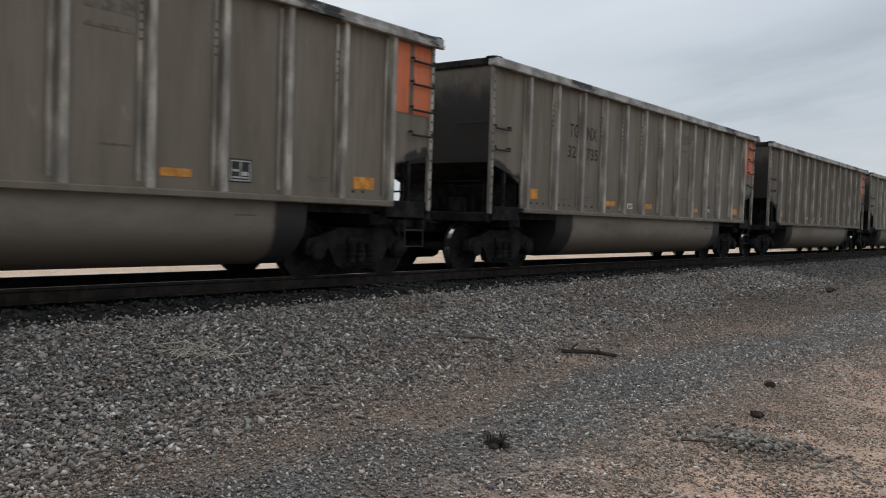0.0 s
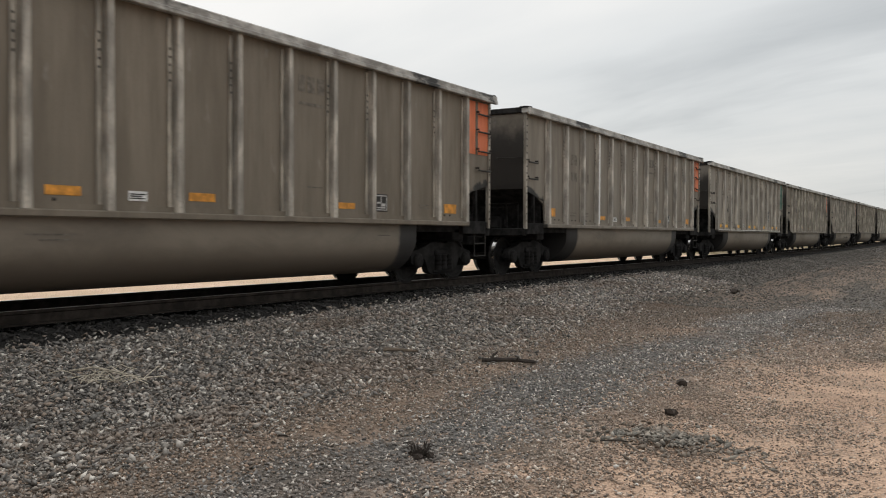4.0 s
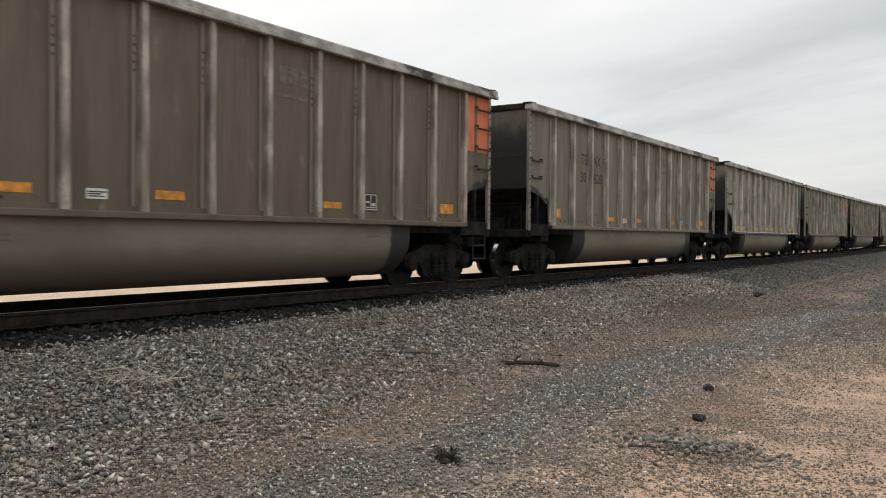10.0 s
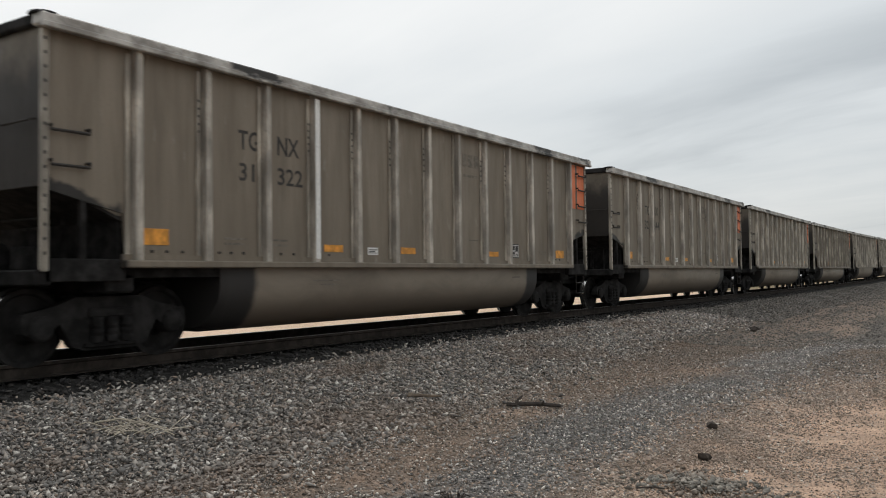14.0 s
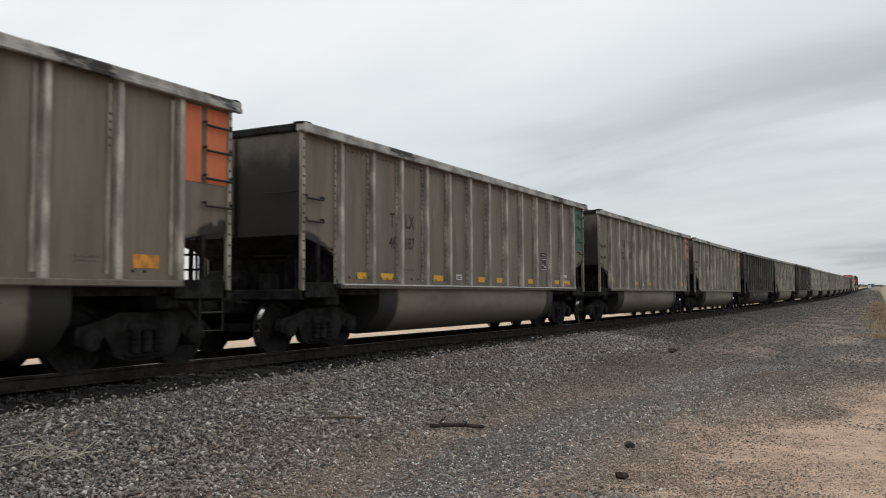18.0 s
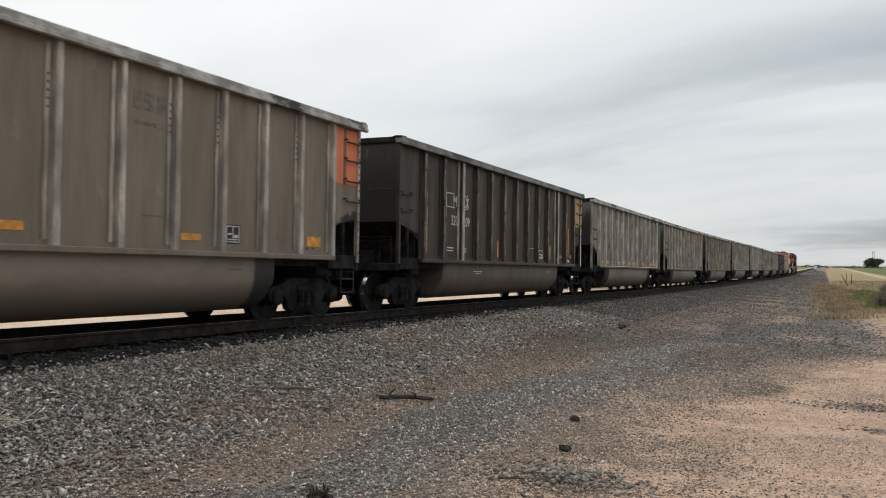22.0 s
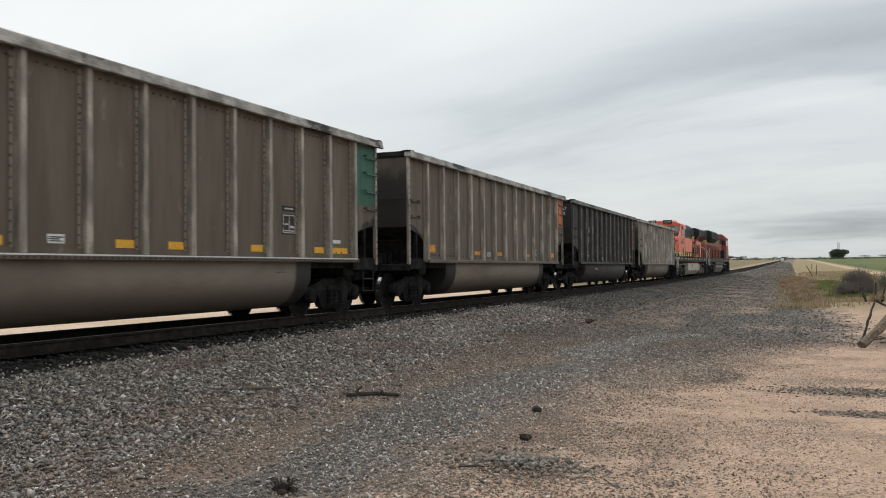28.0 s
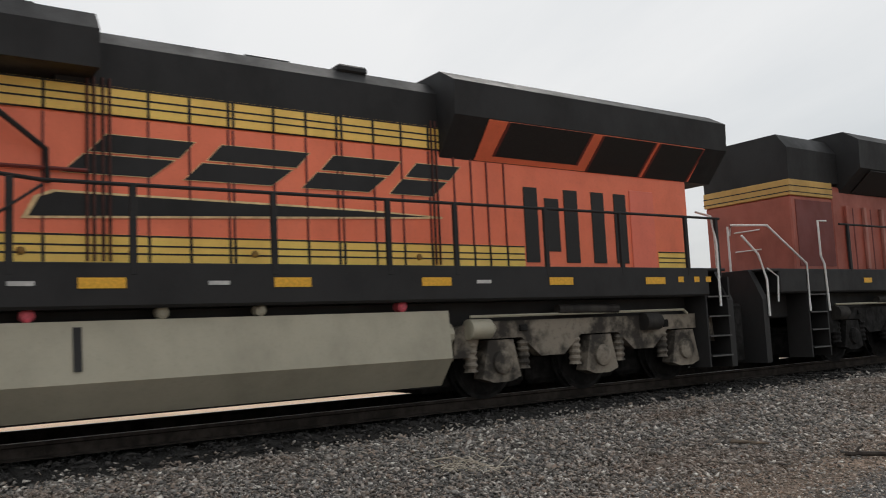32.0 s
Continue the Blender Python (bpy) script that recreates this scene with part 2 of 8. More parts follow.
def car_side(name, base):
    """Sheet of a coal car: dull metal under brown dust, each panel a little different, end faces darker, black at the
    ends' lower edge.
    """
    m = Nodes(name)
    base = tone(base, 1.03)
    z, y = m.axis(2), m.math("ABSOLUTE", m.axis(1))
    run = m.noise(1.25, 6, 0.68, (1.0, 2.4, 0.33), distort=0.15)
    blot = m.noise(0.55, 3, 0.5)
    fine = m.noise(30, 3, 0.6)
    c = m.mix(m.span(run, 0.34, 0.68), tone(base, 1.06), tone(base, 0.80))
    # the end faces darker than the sides
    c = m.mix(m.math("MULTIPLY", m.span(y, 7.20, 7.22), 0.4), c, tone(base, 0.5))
    # one tone for each panel between two posts
    cell = m.n.new("ShaderNodeTexWhiteNoise")
    cell.noise_dimensions = "2D"
    at = m.n.new("ShaderNodeCombineXYZ")
    m.l.new(m.math("FLOOR", m.math("DIVIDE", m.math("ADD", m.axis(1), 6.12), 1.025)), at.inputs[0])
    m.l.new(m.math("MULTIPLY", m.random(), 37.0), at.inputs[1])
    m.l.new(at.outputs[0], cell.inputs["Vector"])
    c = m.mix(m.math("MULTIPLY", cell.outputs[0], 0.26), c, tone(base, 0.62))
    # dirt held beside the posts
    seam = m.math("ABSOLUTE", m.math("SUBTRACT", m.math("FRACT", m.math("DIVIDE", m.math("ADD", m.axis(1), 6.12), 1.025)), 0.5))
    held = m.math("MULTIPLY", m.span(m.math("ADD", seam, m.math("MULTIPLY", m.math("SUBTRACT", m.noise(1.8, 4, 0.6, (1, 1, 0.5)), 0.5), 0.5)), 0.30, 0.50), 0.26)
    c = m.mix(held, c, tone(base, 0.55))
    drip = m.noise(3.4, 3, 0.6, (1.0, 6.0, 0.10))
    c = m.mix(m.math("MULTIPLY", m.span(drip, 0.57, 0.72), 0.2), c, tone(base, 1.5))
    wash = m.noise(2.1, 4, 0.6, (1.0, 3.2, 0.16), distort=0.2)
    c = m.mix(m.math("MULTIPLY", m.span(wash, 0.50, 0.70), 0.30), c, tone(base, 0.58))
    c = m.mix(m.math("MULTIPLY", m.span(blot, 0.45, 0.7), 0.5), c, tone(base, 0.80))
    c = m.mix(m.math("MULTIPLY", m.span(fine, 0.52, 0.75), 0.3), c, tone(base, 0.55))
    rub = m.span(m.noise(3.3, 4, 0.6, (1, 1, 0.4)), 0.63, 0.74)
    c = m.mix(m.math("MULTIPLY", rub, 0.3), c, (0.42, 0.40, 0.37))
    # a ragged black fringe over the open bays, and black rising up the car's ends
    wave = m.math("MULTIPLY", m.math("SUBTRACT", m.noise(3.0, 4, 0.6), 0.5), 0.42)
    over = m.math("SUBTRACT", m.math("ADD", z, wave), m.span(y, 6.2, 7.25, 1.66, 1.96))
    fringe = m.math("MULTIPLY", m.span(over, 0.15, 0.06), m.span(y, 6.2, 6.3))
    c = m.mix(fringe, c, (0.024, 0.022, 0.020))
    end_black = m.math("MULTIPLY", m.span(m.math("ADD", z, m.math("MULTIPLY", wave, 2.0)), 3.75, 3.0), m.span(y, 7.19, 7.21))
    c = m.mix(m.math("MULTIPLY", end_black, 0.95), c, (0.026, 0.023, 0.021))
    m.bump(m.math("ADD", fine, m.math("MULTIPLY", m.noise(1.2, 2), 3.0)), 0.25, 0.006)
    return m.done(c, m.span(run, 0.3, 0.75, 0.46, 0.7), 0.25)


def rib_metal(name, base):
    """Bare posts: dust with bright scuffed stretches and a few sooty ones, different on each post."""
    m = Nodes(name)
    n = m.n.new("ShaderNodeTexNoise")
    n.noise_dimensions = "4D"
    n.inputs["Scale"].default_value, n.inputs["Detail"].default_value = 2.2, 5
    stretch = m.n.new("ShaderNodeMapping")
    stretch.inputs["Scale"].default_value = (2.5, 2.5, 0.8)
    m.l.new(m.tc.outputs["Object"], stretch.inputs[0])
    m.l.new(stretch.outputs[0], n.inputs["Vector"])
    m.l.new(m.math("MULTIPLY", m.random(), 40.0), n.inputs["W"])
    f = n.outputs[0]
    fine = m.noise(24, 3, 0.6)
    base = tone(base, 0.80)
    c = m.mix(m.span(f, 0.42, 0.60), tone(base, 0.85), tone(base, 1.35))
    c = m.mix(m.math("MULTIPLY", m.span(f, 0.57, 0.62), 0.6), c, tone(base, 1.9))
    c = m.mix(m.math("MULTIPLY", m.span(f, 0.43, 0.34), 0.5), c, tone(base, 0.5))
    c = m.mix(m.math("MULTIPLY", m.span(fine, 0.5, 0.75), 0.35), c, tone(base, 0.55))
    m.bump(fine, 0.25, 0.004)
    return m.done(c, 0.48, 0.3)


SIDE = {"light": car_side("coal_car_sheet_light", (0.249, 0.214, 0.173)), "mid": car_side("coal_car_sheet", (0.211, 0.177, 0.136)),
        "dark": car_side("coal_car_sheet_dusty", (0.150, 0.120, 0.09)), "silver": car_side("coal_car_sheet_silver", (0.335, 0.298, 0.252)),
        "black": car_side("coal_car_sheet_black", (0.036, 0.032, 0.030)), "brown": car_side("coal_car_sheet_brown", (0.056, 0.040, 0.031)), "rust": car_side("coal_car_sheet_rusty", (0.245, 0.176, 0.123))}
RIB = {"light": rib_metal("rib_metal_light", (0.46, 0.425, 0.375)), "mid": rib_metal("rib_metal", (0.41, 0.375, 0.325)),
       "dark": rib_metal("rib_metal_dusty", (0.35, 0.315, 0.265)), "silver": rib_metal("rib_metal_silver", (0.44, 0.405, 0.355)),
       "black": rib_metal("rib_metal_black", (0.085, 0.080, 0.077)), "brown": rib_metal("rib_metal_brown", (0.055, 0.040, 0.031)), "rust": rib_metal("rib_metal_rusty", (0.30, 0.25, 0.20))}
m = Nodes("top_chord_metal")
m_c = m.mix(m.span(m.noise(3.0, 5, 0.65, (1, 0.6, 1), "Object"), 0.36, 0.62), (0.50, 0.48, 0.45), (0.22, 0.205, 0.185))
m_c = m.mix(m.span(m.noise(1.1, 5, 0.6, (1, 0.5, 1)), 0.54, 0.60), m_c, (0.03, 0.028, 0.026))
m.bump(m.noise(25, 3), 0.25, 0.004)
CHORD = m.done(m_c, 0.5, 0.25)
m = Nodes("dark_chord_metal")
m_c = m.mix(m.span(m.noise(3.0, 5, 0.65, (1, 0.6, 1), "Object"), 0.36, 0.62), (0.22, 0.21, 0.20), (0.10, 0.095, 0.09))
m_c = m.mix(m.span(m.noise(1.1, 5, 0.6, (1, 0.5, 1)), 0.50, 0.58), m_c, (0.045, 0.042, 0.040))
m.bump(m.noise(25, 3), 0.25, 0.004)
CHORD_DARK = m.done(m_c, 0.5, 0.25)
m = Nodes("sooty_shaded_tub_sheet")
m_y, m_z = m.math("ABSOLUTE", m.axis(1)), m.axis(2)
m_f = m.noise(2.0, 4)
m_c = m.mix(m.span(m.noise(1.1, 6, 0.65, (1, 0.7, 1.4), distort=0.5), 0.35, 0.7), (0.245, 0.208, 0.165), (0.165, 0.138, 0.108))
# shade of the tub's underside put into the colour
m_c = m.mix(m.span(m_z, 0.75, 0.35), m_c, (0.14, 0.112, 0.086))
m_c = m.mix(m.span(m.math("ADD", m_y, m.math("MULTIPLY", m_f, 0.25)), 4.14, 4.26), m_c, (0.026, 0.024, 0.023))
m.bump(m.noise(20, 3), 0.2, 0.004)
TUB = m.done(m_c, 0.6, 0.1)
TUB_BROWN = weathered("brown_tub_sheet", (0.105, 0.086, 0.067), 0.65, 0.0, dusting=0.12)
TUB_BLACK = weathered("black_tub_sheet", (0.032, 0.029, 0.028), 0.65, 0.0, dusting=0.08)
UNDER = plain("sooty_black_steel", (0.023, 0.022, 0.0215), 0.9, 0.0, 0.5, 5, 0.25, 0.12)
UNDER_DUST = plain("dusty_cast_steel", (0.034, 0.030, 0.026), 0.85, 0.0, 0.5, 4)
GRAB = plain("dark_iron_rod", (0.030, 0.026, 0.023), 0.7, 0.1, 0.3, 20)
WHEEL = plain("wheel_steel", (0.021, 0.020, 0.0195), 0.85, 0.0, 0.4, 6, 0.15, 0.15)
TREAD = plain("polished_tread", (0.62, 0.61, 0.6), 0.22, 1.0, 0.1, 30)
ORANGE = weathered("faded_orange_paint", (0.66, 0.17, 0.065), 0.6, 0.0, 0.35, dusting=0.12)
GREEN = weathered("dark_green_paint", (0.018, 0.105, 0.07), 0.55, 0.0, 0.4, dusting=0.1)
BRIGHT_GREEN = weathered("bright_green_paint", (0.06, 0.38, 0.10), 0.55, 0.0, 0.3, dusting=0.05)
RED = weathered("dull_red_paint", (0.24, 0.030, 0.037), 0.55, 0.0, 0.4, dusting=0.1)
TAN = weathered("tan_paint", (0.50, 0.30, 0.11), 0.6, 0.0, 0.4, dusting=0.2)
RUSTY = weathered("rusty_red_paint", (0.28, 0.10, 0.06), 0.7, 0.0, 0.5)
YELLOW = plain("yellow_reflector", (0.80, 0.42, 0.03), 0.45, 0.0, 0.15, 30)
AMBER = plain("amber_reflector", (0.66, 0.28, 0.035), 0.5, 0.0, 0.3, 9)
WHITE = plain("white_label", (0.72, 0.72, 0.70), 0.6, 0.0, 0.1, 20)
INK = plain("stencil_black", (0.034, 0.031, 0.028), 0.7, 0.0, 0.3, 15)
plain("worn_stencil", (0.078, 0.066, 0.054), 0.75, 0.0, 0.3, 12)
FADED = plain("faded_stencil", (0.16, 0.14, 0.115), 0.75, 0.0, 0.3, 12)
PALE = plain("pale_stencil", (0.55, 0.54, 0.52), 0.7, 0.0, 0.15, 12)
LOCO_ORANGE = weathered("locomotive_orange", (0.90, 0.20, 0.098), 0.42, 0.0, 0.22, dusting=0.06, grain=0.08, flow=(0.9, 0.7, 0.5))
LOCO_ORANGE_DUSTY = weathered("locomotive_orange_dusty", (0.36, 0.095, 0.065), 0.55, 0.0, 0.5, dusting=0.12, grain=0.1, flow=(0.9, 0.7, 0.5))
LOCO_CAB = weathered("locomotive_cab_orange", (0.85, 0.192, 0.118), 0.45, 0.0, 0.16, dusting=0.05, grain=0.06, flow=(0.9, 0.7, 0.5))
LOCO_DUST_PINK = weathered("locomotive_faded_pink", (0.40, 0.17, 0.135), 0.7, 0.0, 0.4, dusting=0.2, grain=0.1, flow=(0.9, 0.7, 0.5))
LOCO_RED_FADED = weathered("locomotive_faded_red", (0.33, 0.06, 0.045), 0.6, 0.0, 0.4, dusting=0.1, grain=0.1, flow=(0.9, 0.7, 0.5))
FADED_PATCH = weathered("faded_beige_patch", (0.36, 0.30, 0.215), 0.7, 0.0, 0.5, dusting=0.45)
BROWN_PANEL = weathered("faded_tan_panel", (0.30, 0.17, 0.11), 0.7, 0.0, 0.5, flow=(0.9, 0.7, 0.5))
LOCO_RED = weathered("locomotive_dark_red", (0.16, 0.028, 0.022), 0.55, 0.0, 0.3, flow=(0.9, 0.7, 0.5))
LOCO_BLACK = weathered("locomotive_black", (0.024, 0.024, 0.025), 0.62, 0.0, 0.3, dusting=0.03, spec=0.25, flow=(0.9, 0.7, 0.5))
LOCO_YELLOW = weathered("locomotive_yellow", (0.93, 0.60, 0.13), 0.45, 0.0, 0.25, dusting=0.08, grain=0.08, flow=(0.9, 0.7, 0.5))
TANK = weathered("fuel_tank_grey", (0.44, 0.41, 0.315), 0.55, 0.0, 0.35, dusting=0.1, flow=(0.9, 0.7, 0.5))
m = Nodes("locomotive_truck_dust")
m_f, m_g = m.noise(1.6, 5, 0.6), m.noise(14, 4, 0.6)
m_c = m.mix(m.span(m_f, 0.42, 0.58), (0.05, 0.045, 0.04), (0.27, 0.235, 0.19))
m_c = m.mix(m.math("MULTIPLY", m.span(m_g, 0.5, 0.75), 0.4), m_c, (0.06, 0.052, 0.043))
m.bump(m_g, 0.3, 0.006)
TRUCK = m.done(m_c, 0.9, 0.0, 0.15)
GREY_EDGE = plain("worn_grey_edge", (0.30, 0.30, 0.30), 0.6, 0.0, 0.3, 8)
PIPE_RED = plain("grimy_red_pipe", (0.060, 0.019, 0.015), 0.7, 0.0, 0.3, 8)
BRASS = plain("dull_brass", (0.28, 0.15, 0.03), 0.6, 0.2, 0.3, 20)
YELLOW_DUSTY = weathered("dusty_yellow_paint", (0.55, 0.34, 0.10), 0.6, 0.0, 0.4, dusting=0.2, flow=(0.9, 0.7, 0.5))
DIM_EDGE = plain("grimy_step_edge", (0.09, 0.088, 0.085), 0.7, 0.0, 0.3, 12)
EMBLEM_EDGE = plain("faded_cream_line", (0.80, 0.58, 0.30), 0.6, 0.0, 0.2, 6)
TANK_DARK = weathered("sooty_fuel_tank", (0.15, 0.135, 0.112), 0.7, 0.0, 0.5, dusting=0.2, flow=(0.9, 0.7, 0.5))
HANDRAIL = plain("white_handrail", (0.75, 0.74, 0.72), 0.5, 0.0, 0.08, 20)
m = Nodes("cab_window_glass")
m.bsdf.inputs["Transmission Weight"].default_value = 0.0
GLASS = m.done(m.mix(m.noise(1.5, 2), (0.03, 0.036, 0.038), (0.055, 0.06, 0.06)), 0.06, 0.0, 0.6)
m = Nodes("windscreen_glass")
m.bsdf.inputs["IOR"].default_value = 2.0
SCREEN = m.done(m.mix(m.noise(1.5, 2), (0.055, 0.065, 0.066), (0.09, 0.10, 0.10)), 0.05, 0.0)
GRILLE = plain("radiator_grille", (0.020, 0.019, 0.019), 0.6, 0.2, 0.3, 60)
LENS = plain("lamp_lens", (0.6, 0.62, 0.62), 0.12, 0.3, 0.1, 30)
PINK = plain("pink_valve_cap", (0.75, 0.12, 0.16), 0.5, 0.0, 0.2, 20)

# ---- mesh code ----
class Shape:
    """Gathers vertices and faces of one mesh."""

    def __init__(self):
        self.v, self.f = [], []

    def add(self, vs, fs):
        o = len(self.v)
        self.v += [tuple(p) for p in vs]
        self.f += [tuple(o + i for i in f) for f in fs]
        return self

    def box(self, x0, x1, y0, y1, z0, z1, b=0.0):
        if b <= 0:
            vs = [(x, y, z) for x in (x0, x1) for y in (y0, y1) for z in (z0, z1)]
            return self.add(vs, [(0, 1, 3, 2), (4, 6, 7, 5), (0, 4, 5, 1), (2, 3, 7, 6), (0, 2, 6, 4), (1, 5, 7, 3)])
        vs, at = [], {}
        lo, hi = (x0, y0, z0), (x1, y1, z1)
        for sx in (0, 1):
            for sy in (0, 1):
                for sz in (0, 1):
                    for a in range(3):
                        p = []
                        for k, s in enumerate((sx, sy, sz)):
                            e = hi[k] if s else lo[k]
                            p.append(e if k == a else (e - b if s else e + b))
                        at[sx, sy, sz, a] = len(vs)
                        vs.append(p)
        fs = []
        for a in range(3):
            u, w = (a + 1) % 3, (a + 2) % 3
            for s in (0, 1):
                q = []
                for cu, cw in ((0, 0), (1, 0), (1, 1), (0, 1)):
                    k = [0, 0, 0]
                    k[a], k[u], k[w] = s, cu, cw
                    q.append(at[k[0], k[1], k[2], a])
                fs.append(q)
            for su in (0, 1):
                for sw in (0, 1):
                    k = [[0, 0, 0], [0, 0, 0]]
                    for i in (0, 1):
                        k[i][a], k[i][u], k[i][w] = i, su, sw
                    fs.append((at[(*k[0], u)], at[(*k[1], u)], at[(*k[1], w)], at[(*k[0], w)]))
        for sx in (0, 1):
            for sy in (0, 1):
                for sz in (0, 1):
                    fs.append(tuple(at[sx, sy, sz, a] for a in range(3)))
        return self.add(vs, fs)

    def prism(self, pts, axis, a0, a1):
        """A polygon, given in the two axes after `axis` in the order x, y, z, drawn out along it."""
        def at(p, a):
            return {"x": (a, p[0], p[1]), "y": (p[0], a, p[1]), "z": (p[0], p[1], a)}[axis]
        n = len(pts)
        vs = [at(p, a0) for p in pts] + [at(p, a1) for p in pts]
        fs = [tuple(range(n)), tuple(range(2 * n - 1, n - 1, -1))] + [(i, (i + 1) % n, n + (i + 1) % n, n + i) for i in range(n)]
        return self.add(vs, fs)

    def tube(self, pts, r, n=6, cap=True, radii=None):
        ps = [Vector(p) for p in pts]
        vs, fs = [], []
        for i, p in enumerate(ps):
            d = (ps[min(i + 1, len(ps) - 1)] - ps[max(i - 1, 0)]).normalized()
            u = d.cross(Vector((0, 0, 1)) if abs(d.z) < 0.9 else Vector((1, 0, 0))).normalized()
            w = d.cross(u)
            q = radii[i] if radii else r
            vs += [p + q * (math.cos(2 * math.pi * k / n) * u + math.sin(2 * math.pi * k / n) * w) for k in range(n)]
        for i in range(len(ps) - 1):
            fs += [(i * n + k, i * n + (k + 1) % n, (i + 1) * n + (k + 1) % n, (i + 1) * n + k) for k in range(n)]
        if cap:
            fs += [tuple(range(n)), tuple(range(len(vs) - 1, len(vs) - 1 - n, -1))]
        return self.add(vs, fs)

    def lathe(self, prof, n=20, axis="x", c=(0, 0, 0)):
        """Profile of (along, radius) pairs turned round an axis."""
        vs, fs = [], []
        for a, r in prof:
            for k in range(n):
                u, w = r * math.cos(2 * math.pi * k / n), r * math.sin(2 * math.pi * k / n)
                p = {"x": (a, u, w), "y": (u, a, w), "z": (u, w, a)}[axis]
                vs.append((p[0] + c[0], p[1] + c[1], p[2] + c[2]))
        for i in range(len(prof) - 1):
            fs += [(i * n + k, i * n + (k + 1) % n, (i + 1) * n + (k + 1) % n, (i + 1) * n + k) for k in range(n)]
        fs += [tuple(range(n)), tuple(range(len(vs) - 1, len(vs) - 1 - n, -1))]
        return self.add(vs, fs)

    def shift(self, x=0, y=0, z=0):
        self.v = [(a + x, b + y, c + z) for a, b, c in self.v]
        return self

    def flip_y(self):
        self.v = [(a, -b, c) for a, b, c in self.v]
        return self

    def flip_x(self):
        self.v = [(-a, b, c) for a, b, c in self.v]
        return self

    def mesh(self, name, material, smooth=False):
        me = bpy.data.meshes.new(name)
        me.from_pydata(self.v, [], self.f)
        bm = bmesh.new()
        bm.from_mesh(me)
        bmesh.ops.recalc_face_normals(bm, faces=bm.faces)
        bm.to_mesh(me)
        bm.free()
        me.materials.append(material)
        if smooth:
            me.shade_smooth()
            me.set_sharp_from_angle(angle=radians(35))
        return me


def part(name, shape, material, parent, label="", smooth=False, at=None):
    """Links a Shape (or a mesh that is shared) as ONE mesh object under a thing or a part."""
    me = shape if isinstance(shape, bpy.types.Mesh) else shape.mesh(name, material, smooth)
    ob = new(name, me)
    ob.parent = parent
    if at:
        ob.location = at
    if label:
        tagged(ob, label)
    return ob


def thing(name, label, category, group="", at=(0, 0, 0), kind=""):
    ob = new(name)
    ob.empty_display_size = 0.3
    ob.location = at
    return tagged(ob, label, category, group, kind)


def solid(name, shape, material, label, category, group="", kind="", smooth=False, at=(0, 0, 0)):
    """A thing that is one mesh."""
    ob = new(name, shape if isinstance(shape, bpy.types.Mesh) else shape.mesh(name, material, smooth))
    ob.location = at
    return tagged(ob, label, category, group, kind)


# ---- lettering, made once with the built-in font ----
def letter_meshes(wanted):
    """Meshes of words, laid flat with the lower left corner at 0, the given height, standing up on a face towards +x."""
    made, obs = {}, {}
    for key in wanted:
        word = key[0]
        cu = bpy.data.curves.new("lettering", "FONT")
        cu.body, cu.extrude, cu.resolution_u, cu.offset = word, 0.0, 3, 0.006 if word == "6243" else 0.014
        obs[key] = new("lettering", cu)
    deps = bpy.context.evaluated_depsgraph_get()
    for key, ob in obs.items():
        word, height, material, stretch = key
        me = bpy.data.meshes.new_from_object(ob.evaluated_get(deps))
        co = np.empty(len(me.vertices) * 3)
        me.vertices.foreach_get("co", co)
        co = co.reshape(-1, 3)
        lo, hi = co.min(0), co.max(0)
        k = height / (hi[1] - lo[1])
        flat = np.zeros_like(co)
        flat[:, 1], flat[:, 2] = (co[:, 0] - lo[0]) * k * stretch, (co[:, 1] - lo[1]) * k
        me.vertices.foreach_set("co", flat.ravel())
        me.update()
        me.materials.clear()
        me.materials.append(bpy.data.materials[material])
        made[key] = me
    for ob in obs.values():
        cu = ob.data
        bpy.data.objects.remove(ob)
        bpy.data.curves.remove(cu)
    return made

# ---- ground, track ----
def smooth(a, b, x):
    t = np.clip((x - a) / (b - a), 0, 1)
    return t * t * (3 - 2 * t)


def grade(x, y):
    """The plain climbs slowly, from 110 m off."""
    d = np.clip(np.hypot(x, y) - 110, 0, 2500)
    return 0.0100 * d * d / (d + 40) + 0.22 * smooth(60, 115, np.hypot(x, y))


def curve(y):
    """How far the line has drawn over to the right: a slight bend, beginning 50 m off."""
    return 1.4 * (1 - np.exp(-(np.clip(np.asarray(y, float) - 50, 0, None) / 65) ** 1.3))


def ground_z(x, y):
    """Height of the ground: a low ballast bank under the track, gentle swells, a slow rise far off."""
    x, y = np.asarray(x, float), np.asarray(y, float)
    xb = x - curve(y)
    bank = 0.30 * smooth(-5.0, -8.3, xb) * (1 - smooth(-11.3, -13.6, xb)) + 0.06 * smooth(-8.2, -8.6, xb) * (1 - smooth(-11.2, -11.7, xb))
    swell = 0.025 * np.sin(x * 0.9 + 0.35 * y) * np.sin(y * 0.55 + 1.3) + 0.012 * np.sin(2.3 * x + 1.1 * y)
    swell = swell * (1 - smooth(-7.0, -8.3, x) * (1 - smooth(-12, -14, x)))
    verge = 0.10 * smooth(20, 40, y) * smooth(0.0, 3.0, x) * (1 - smooth(8, 14, x))
    return bank + swell + verge + grade(x, y)


def axis_steps(fine, coarse):
    out = []
    for a, b, s in fine + coarse:
        out += list(np.arange(a, b, s))
    return np.unique(np.round(out, 4))


